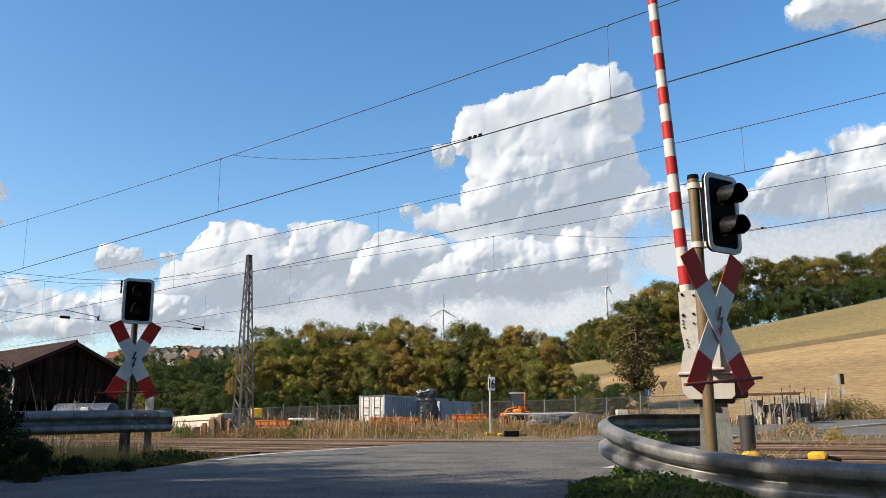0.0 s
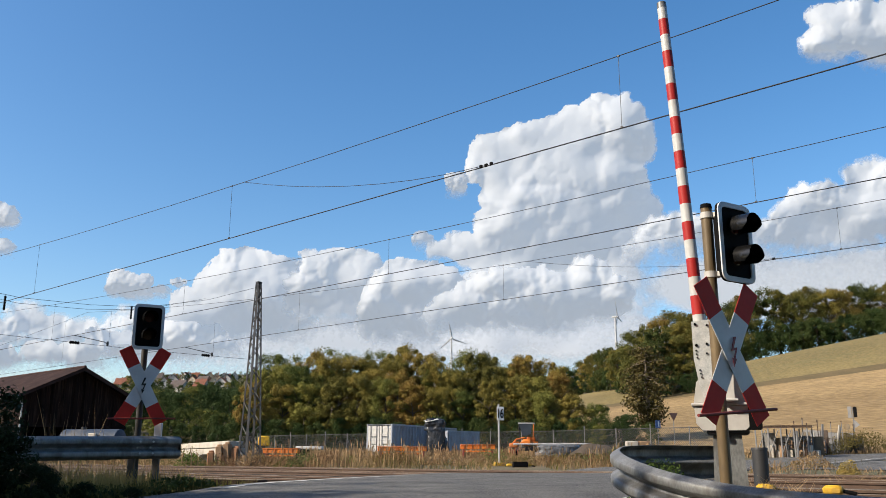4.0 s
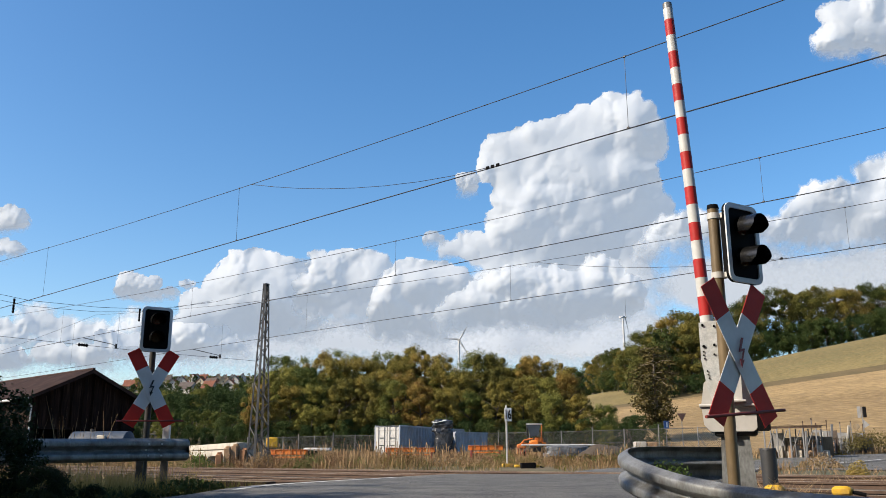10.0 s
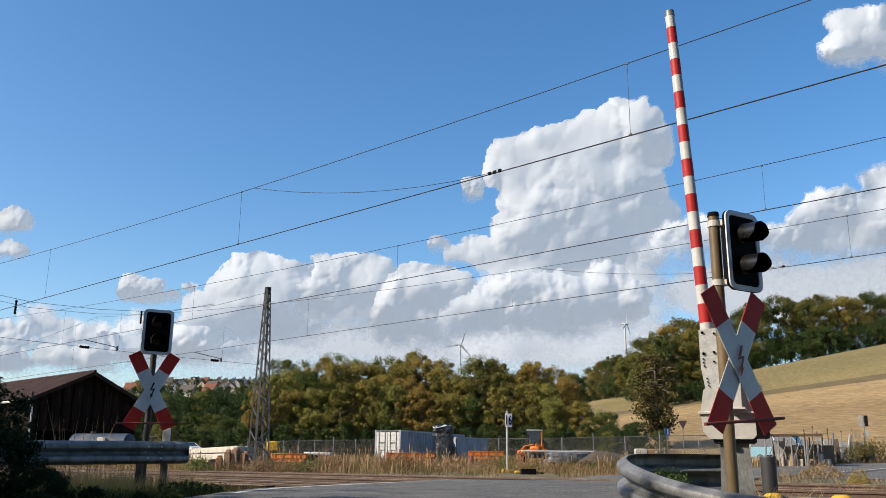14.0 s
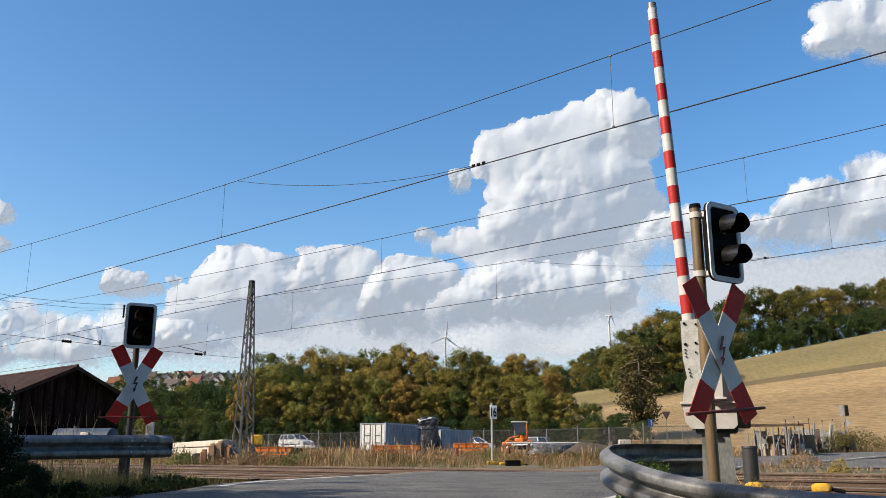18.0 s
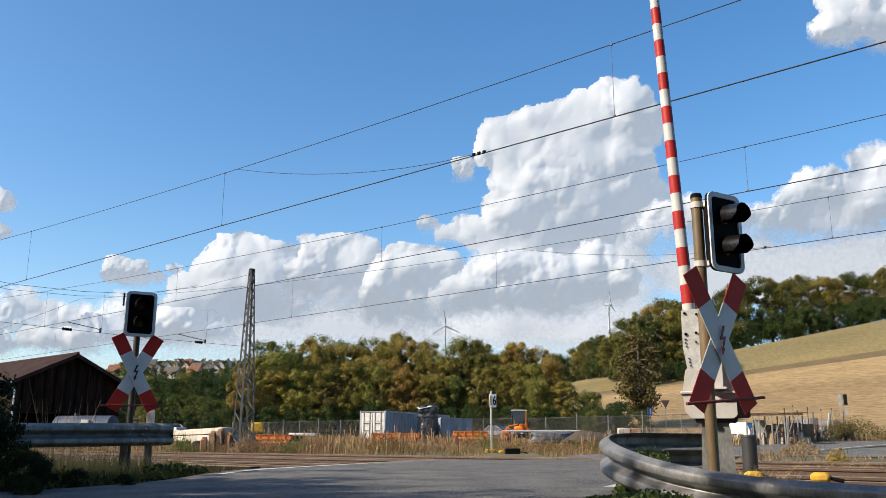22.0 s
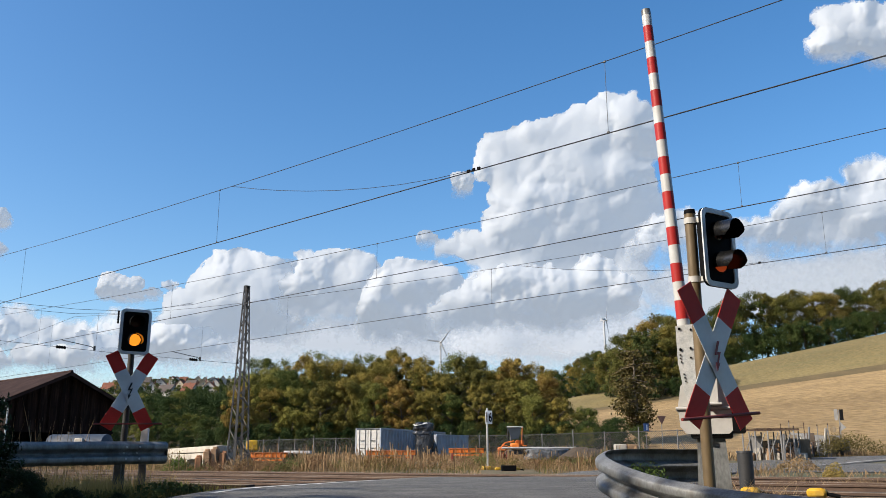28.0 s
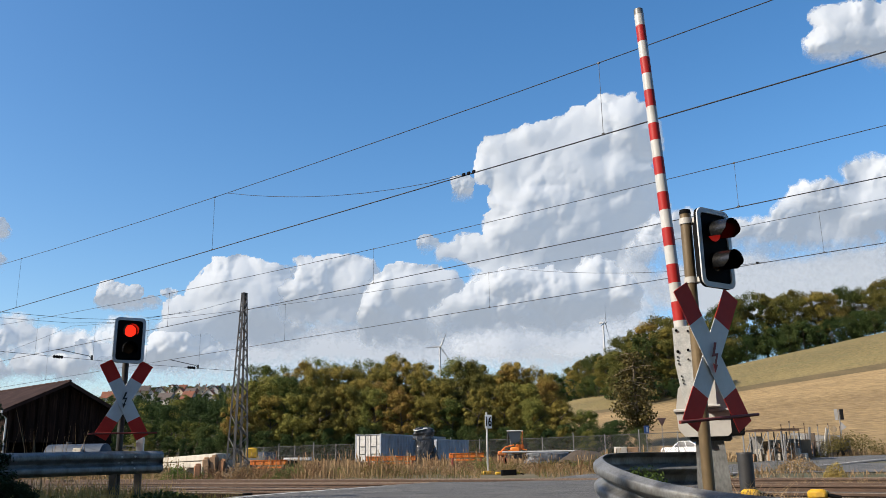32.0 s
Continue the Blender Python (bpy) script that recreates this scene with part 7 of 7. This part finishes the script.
def leaf_patch(name, x0, x1, y0, y1, n, h, leaf, material, seed, label, z=None, category="weeds"):
    r = np.random.default_rng(seed)
    x, y = r.uniform(x0, x1, n), r.uniform(y0, y1, n)
    cx, cy = (x0 + x1) / 2, (y0 + y1) / 2
    e = 1 - ((x - cx) / ((x1 - x0) / 2)) ** 2 * 0.8 - ((y - cy) / ((y1 - y0) / 2)) ** 2 * 0.8
    top = h * np.clip(e, 0.05, 1) * (0.5 + 0.8 * fbm(x * 4 + 20, y * 4 + 20, seed, 3))
    zz = (hgt(x, y) if z is None else z) + top * r.uniform(0.15, 1.0, n) ** 0.5
    keep = off_road(x, y, -0.05)
    c = np.stack([x, y, zz], 1)[keep]
    return stuff(name, leaf_quads(name, c, r.normal(size=c.shape), leaf, material, r, 0.8), label, category)


leaf_patch("nettles", 0.6, 2.3, 5.0, 7.1, 7000, 0.19, 0.02, M_NETTLE, 301, "low dark green nettles under the guardrail")
leaf_patch("nettles", 0.5, 1.4, 5.2, 6.6, 2000, 0.13, 0.02, M_NETTLE, 308, "dark green nettles at the road edge")
leaf_patch("nettles", 1.6, 3.4, 3.4, 5.3, 3600, 0.12, 0.02, M_NETTLE, 302, "low green weeds below the guardrail")
leaf_patch("green_weed", 1.5, 2.2, 7.55, 8.2, 2400, 0.46, 0.018, M_NETTLE, 303, "light green weed growing behind the guardrail", z=-0.05)
# herbs in the shade-darkened leaf colour, to deepen the verge
leaf_patch("verge_herbs", -7.8, -3.1, 7.6, 12.6, 5000, 0.18, 0.035, M_HEDGE, 304, "green herbs along the road edge, coloured dark for shade")
leaf_patch("verge_herbs", -4.7, -2.7, 11.3, 13.4, 2600, 0.24, 0.03, M_DKGREEN, 309, "dark green herbs at the crossing's edge")
leaf_patch("yellow_shrub", 20, 28.5, 47.5, 54, 17000, 1.35, 0.045, M_RUSSET, 305, "yellowing shrubs beside the side road")
leaf_patch("verge_herbs", -7.8, -3.1, 7.8, 12.6, 5000, 0.22, 0.03, M_GRASS, 311, "olive and yellow herbs along the road edge")
for k, (x, y, w, h) in enumerate(((17.6, 43.4, 0.7, 0.7), (20.0, 44.6, 0.9, 1.1), (21.4, 45.6, 1.0, 1.4), (22.8, 46.8, 1.0, 1.3), (24.2, 48.0, 0.9, 1.0))):
    leaf_patch("ochre_shrub", x - w, x + w, y - w, y + w, int(8000 * w), h, 0.05, (M_RUSSET, M_RUST, M_RUSSET, M_GREEN, M_RUST)[k], 330 + k, "bushy ochre and olive shrub beside the storage yard")
leaf_patch("yellow_weed_tuft", 9.95, 10.65, 22.7, 23.4, 2600, 0.6, 0.022, M_GOLD, 337, "golden green weed tuft between tracks and side road")
leaf_patch("yellow_shrub", 12.0, 13.4, 30.5, 32, 1200, 0.6, 0.035, M_DRY, 306, "yellowing shrub beside the side road")
leaf_patch("green_weed", -13.4, -11.9, 41.4, 42.6, 900, 1.0, 0.05, M_NETTLE, 310, "green bushy weed before the stacked timber")
leaf_patch("ochre_shrub", 3.5, 9.5, 47.5, 50.0, 1200, 0.4, 0.06, M_RUSSET, 307, "russet low shrubs in the yard")

for k, (x, y, w, h) in enumerate(((-7.6, 40.5, 0.7, 0.6), (-5.9, 41.5, 0.9, 0.8), (-3.9, 42, 0.7, 0.5), (-2.6, 40, 1.1, 0.9), (-0.4, 41, 0.8, 0.7), (0.9, 39.5, 0.9, 0.7), (3.2, 40, 0.6, 0.6), (4.4, 41.5, 0.8, 0.45), (5.6, 40.5, 0.8, 0.4), (7.2, 40, 1.0, 0.55), (8.3, 41, 0.9, 0.4), (-9.4, 42.5, 0.9, 0.9), (-13.4, 43.2, 1.3, 1.3), (-10.6, 40.6, 0.6, 0.9))):
    leaf_patch("brown_weed_tuft", x - w, x + w, y - w, y + w, int(800 * w), h, 0.04, (M_RUSSET, M_RUST, M_DRY)[k % 3], 320 + k, "bushy brown and russet dry weed tuft")

tufts = random.Random(19)
for k in range(46):
    x, y = tufts.uniform(-13.5, 9.5), tufts.uniform(39, 45)
    w, h = tufts.uniform(0.4, 0.9), tufts.uniform(0.45, 1.0)
    leaf_patch("brown_weed_tuft", x - w, x + w, y - w, y + w, int(900 * w), h, 0.028, (M_RUST, M_RUSSET, M_DRY, M_NETTLE)[k % 4], 350 + k, "bushy dry weed tuft in the yard")

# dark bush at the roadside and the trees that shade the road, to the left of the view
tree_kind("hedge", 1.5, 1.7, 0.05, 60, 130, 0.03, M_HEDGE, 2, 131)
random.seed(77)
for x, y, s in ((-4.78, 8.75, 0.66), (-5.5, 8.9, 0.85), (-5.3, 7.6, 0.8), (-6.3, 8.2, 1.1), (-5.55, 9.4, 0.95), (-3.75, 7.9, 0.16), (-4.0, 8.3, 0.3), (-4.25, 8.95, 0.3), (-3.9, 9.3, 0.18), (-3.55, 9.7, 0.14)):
    plant("hedge", x, y, 0 if x > -5 else 1, "green roadside bush with leaves coloured dark for shade", "bush", "roadside bushes", scale=s)
tree_kind("shade", 8, 6, 2.2, 60, 60, 0.15, M_GREEN, 2, 161)
for x, y, s in ((-12.2, 0.7, 0.95), (-15.5, 0.3, 1.05), (-10.7, -2.2, 1.06), (-11.2, -1.6, 1.1), (-13.4, -2.4, 1.18), (-13.0, -6.4, 1.1), (-13.3, 3.9, 0.8), (-16.6, 4.8, 1.0), (-11.7, 7.3, 0.58), (-12.9, 9.3, 0.64)):
    plant("shade", x, y, int(abs(x)), "leafy green roadside tree beyond the bushes", "tree", "roadside trees", scale=s, sz=1.43 * s)


plant("airy", -17.6, 1.8, 0, "thin-leaved roadside tree beyond the bushes", "tree", "roadside trees", scale=0.95, sz=1.36)


# tall trees added out of view to keep sky light off the road
for x, y, s in ((-9.3, -3.2, 1.3), (-9.0, -6.6, 1.35), (-9.6, -10.2, 1.4)):
    plant("shade", x, y, int(abs(y)), "tall leafy tree added out of view to block sky", "tree", "roadside trees", scale=s, sz=1.35 * s)
# roadside bushes carried on out of view, added to deepen the road's shade
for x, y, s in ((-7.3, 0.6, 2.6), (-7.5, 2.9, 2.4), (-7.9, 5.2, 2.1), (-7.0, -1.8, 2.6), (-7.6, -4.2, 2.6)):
    plant("hedge", x, y, int(y + 9), "tall dark green bush added out of view to block sky", "bush", "roadside bushes", scale=s, sz=1.3 * s)
# unseen trees behind the camera, added to block sky light from there
for x, y, s in ((0.5, -5.2, 0.85), (3.8, -4.0, 0.9), (6.8, -1.8, 0.8), (-2.8, -7.6, 1.0)):
    plant("shade", x, y, int(x + 9), "unseen leafy tree added behind the camera to block sky", "tree", "trees behind the verge", scale=s)
for i in range(13):
    plant("shade", -9 + i * 3.6, -9.5 - 3.5 * (i % 2), i, "unseen leafy tree added behind the camera to block sky", "tree", "trees behind the verge", scale=1.6 + 0.15 * (i % 3))


# ---- vehicles on the country road ----
M_GLASS = mat("car_glass", (0.03, 0.035, 0.04), (0.02, 0.022, 0.026), rough=0.08, scale=1, bump=0, spec=0.8)
M_TYRE = mat("tyre", (0.02, 0.02, 0.02), (0.014, 0.014, 0.014), rough=0.8, scale=20)
M_RIM = mat("alloy_rim", (0.5, 0.5, 0.52), (0.38, 0.38, 0.4), rough=0.35, metal=0.8, scale=10)
M_HEAD = mat("headlight_glass", (0.75, 0.76, 0.78), (0.6, 0.6, 0.62), rough=0.1, scale=8, bump=0)
M_TAIL = mat("tail_light", (0.4, 0.02, 0.02), (0.3, 0.015, 0.015), rough=0.2, scale=8, bump=0)
CARS = []


def paint(name, c):
    return mat(name, c, tuple(v * 0.9 for v in c), rough=0.28, scale=0.8, fine=8, bump=0, spec=0.6)


def car(kind, colour, label):
    """A car with its nose towards +x."""
    L, Wd, H, nose, tailx, hood, deck = {"hatch": (4.0, 1.7, 1.48, 0.95, 0.15, 0.92, 1.0), "suv": (4.5, 1.8, 1.62, 1.15, 0.1, 1.02, 1.08), "van": (4.9, 1.9, 1.95, 0.95, 0.05, 1.1, 1.15), "sedan": (4.75, 1.75, 1.42, 1.4, 1.1, 0.92, 0.95)}[kind]
    t = thing("van" if kind == "van" else "car", Matrix(), label, "van" if kind == "van" else "car", "cars on the country road")
    f, b = L / 2, -L / 2
    low = [(b, 0.35), (b + 0.02, deck * 0.85), (b + 0.12, deck), (f - nose, hood + 0.04), (f - 0.25, hood * 0.86), (f, hood * 0.62), (f, 0.32), (f - 0.3, 0.24), (b + 0.3, 0.24)]
    g = Geo().prism(low, -Wd / 2, Wd / 2)
    body = part("body", g, colour, t, smooth=False)
    rf, rb = f - nose - 0.85, b + tailx + (0.5 if kind == "sedan" else 0.22)
    y0, y1 = Wd / 2 - 0.03, Wd / 2 - 0.2
    zt = H - 0.04
    bot = [(b + tailx, deck), (f - nose, hood + 0.04)]
    c = [Vector((bot[0][0], 0, bot[0][1])), Vector((bot[1][0], 0, bot[1][1])), Vector((rf, 0, zt)), Vector((rb, 0, zt))]

    def quad(a, b_, c_, d_):
        return Geo().add([a, b_, c_, d_], [(0, 1, 2, 3)])
    for s in (-1, 1):
        lo, hi = Vector((0, s * y0, 0)), Vector((0, s * y1, 0))
        p = [c[0] + lo, c[1] + lo, c[2] + hi, c[3] + hi]
        mid = 0.52
        m0, m1 = p[0].lerp(p[1], mid), p[3].lerp(p[2], mid)
        part("side_window", quad(p[0], m0, m1, p[3]), M_GLASS, t)
        part("side_window", quad(m0, p[1], p[2], m1), M_GLASS, t)
        for a, d, r in ((m0, m1, 0.035), (p[1], p[2], 0.035), (p[0], p[3], 0.06)):
            part("pillar", Geo().tube([a, d], r, 6), colour, t)
        part("mirror", Geo().box((f - nose - 0.25, s * (Wd / 2 + 0.08), hood + 0.12), (0.12, 0.16, 0.13), 0.03), colour, t)
        part("headlight", Geo().box((f - 0.1, s * (Wd / 2 - 0.25), hood * 0.74), (0.24, 0.36, 0.14), 0.03), M_HEAD, t)
        part("tail_light", Geo().box((b + 0.04, s * (Wd / 2 - 0.15), deck * 0.8), (0.1, 0.22, 0.25), 0.03), M_TAIL, t)
        for x in (f - 0.8, b + 0.75):
            w = part("wheel", Geo().tube([(x, s * (Wd / 2 - 0.2), 0.31), (x, s * (Wd / 2 - 0.03), 0.31), (x, s * (Wd / 2 + 0.01), 0.31)], [0.31, 0.31, 0.27], 20), M_TYRE, t)
            part("rim", Geo().tube([(x, s * (Wd / 2), 0.31), (x, s * (Wd / 2 + 0.015), 0.31)], 0.2, 12), M_RIM, w)
        part("sill", Geo().box((0, s * (Wd / 2 + 0.005), 0.5), (L - 2.2, 0.03, 0.08), 0.01), M_BLACK, t)
    lo, hi = y0, y1
    part("windscreen", quad(c[1] + Vector((0, -lo, 0)), c[1] + Vector((0, lo, 0)), c[2] + Vector((0, hi, 0)), c[2] + Vector((0, -hi, 0))), M_GLASS, t)
    part("rear_window", quad(c[0] + Vector((0, -lo, 0)), c[0] + Vector((0, lo, 0)), c[3] + Vector((0, hi, 0)), c[3] + Vector((0, -hi, 0))), M_GLASS, t)
    part("roof", Geo().box(((rf + rb) / 2, 0, zt + 0.02), (rf - rb + 0.08, 2 * y1 + 0.06, 0.07), 0.03), colour, t)
    part("plinth", Geo().box(((c[0].x + c[1].x) / 2, 0, (hood + deck) / 2 - 0.02), (c[1].x - c[0].x, 2 * y0 - 0.05, 0.05)), M_BLACK, t)
    return t


WHITE_P, SILVER_P, BLUE_P, DARK_P, GREY_P, BROWN_P = paint("white_car_paint", (0.78, 0.78, 0.78)), paint("silver_car_paint", (0.45, 0.46, 0.47)), paint("teal_car_paint", (0.16, 0.3, 0.36)), paint("dark_car_paint", (0.05, 0.055, 0.065)), paint("grey_car_paint", (0.2, 0.21, 0.23)), paint("brown_car_paint", (0.09, 0.065, 0.05))
for kind, colour, label, speed, when in (
        ("van", BLUE_P, "blue-green passenger van on the country road", 27.99, 12.829),
        ("suv", SILVER_P, "pale silver car on the country road", 27.87, 14.013),
        ("hatch", SILVER_P, "silver hatchback on the country road", 28.0, 15.80),
        ("hatch", WHITE_P, "white hatchback on the country road", 29.83, 17.88),
        ("suv", SILVER_P, "silver estate car on the country road", 28.9, 18.819),
        ("hatch", BROWN_P, "dark brown car on the country road", 29.38, 20.093),
        ("sedan", GREY_P, "grey saloon car on the country road", 26.62, 21.742),
        ("sedan", WHITE_P, "white saloon car on the country road", 27.81, 31.033),
        ("suv", SILVER_P, "silver car on the country road", 28.0, 32.34),
        ("hatch", SILVER_P, "pale silver car on the country road", -28.53, 23.001),
        ("hatch", WHITE_P, "white small car on the country road", -29.0, 18.274),
        ("sedan", SILVER_P, "silver saloon car on the country road", -28.6, 20.06),
        ("suv", DARK_P, "dark car on the country road", -28.0, 30.8)):
    CARS.append((car(kind, colour, label), speed, when))


# ---- everything that moves ----
def motions():
    beats = (0, 0.1, 4, 8, 12, 16, 20, 24, 28, 31.9, 32)
    for ob, a, b in CLOUDS:
        walk(ob, [(t, Matrix.Translation(a.lerp(b, t / 32))) for t in beats])
    for lamps in (LAMPS_R, LAMPS_L):
        for (b, c), on, off in ((lamps[0], 29.45, 99), (lamps[1], 26.3, 29.4)):
            back, front = Matrix.Translation(c + Vector((0, 0.07, 0))), Matrix.Translation(c + Vector((0, -0.006, 0)))
            rows = [(0, back), (on - 0.1, back), (on, front)]
            rows += [(off - 0.1, front), (off, back), (32, back)] if off < 32 else [(32, front)]
            walk(b, rows)
    for g, c, start in ROTORS:
        walk(g, [(t, Matrix.Translation(c) @ Matrix.Rotation(-radians(33 * t + start), 4, "Y")) for t in (0, 0.1, *[2 * k for k in range(1, 16)], 31.9, 32)])
    for ob, speed, when in CARS:
        q = 66.8 if speed > 0 else 69.8
        rows = []
        for t in beats:
            p = W(speed * (t - when) - 58, q)
            rows.append((t, pose(p.x, p.y, hz(p.x, p.y) + 0.05, 0, 0, -41 if speed > 0 else 139)))
        walk(ob, rows)


motions()
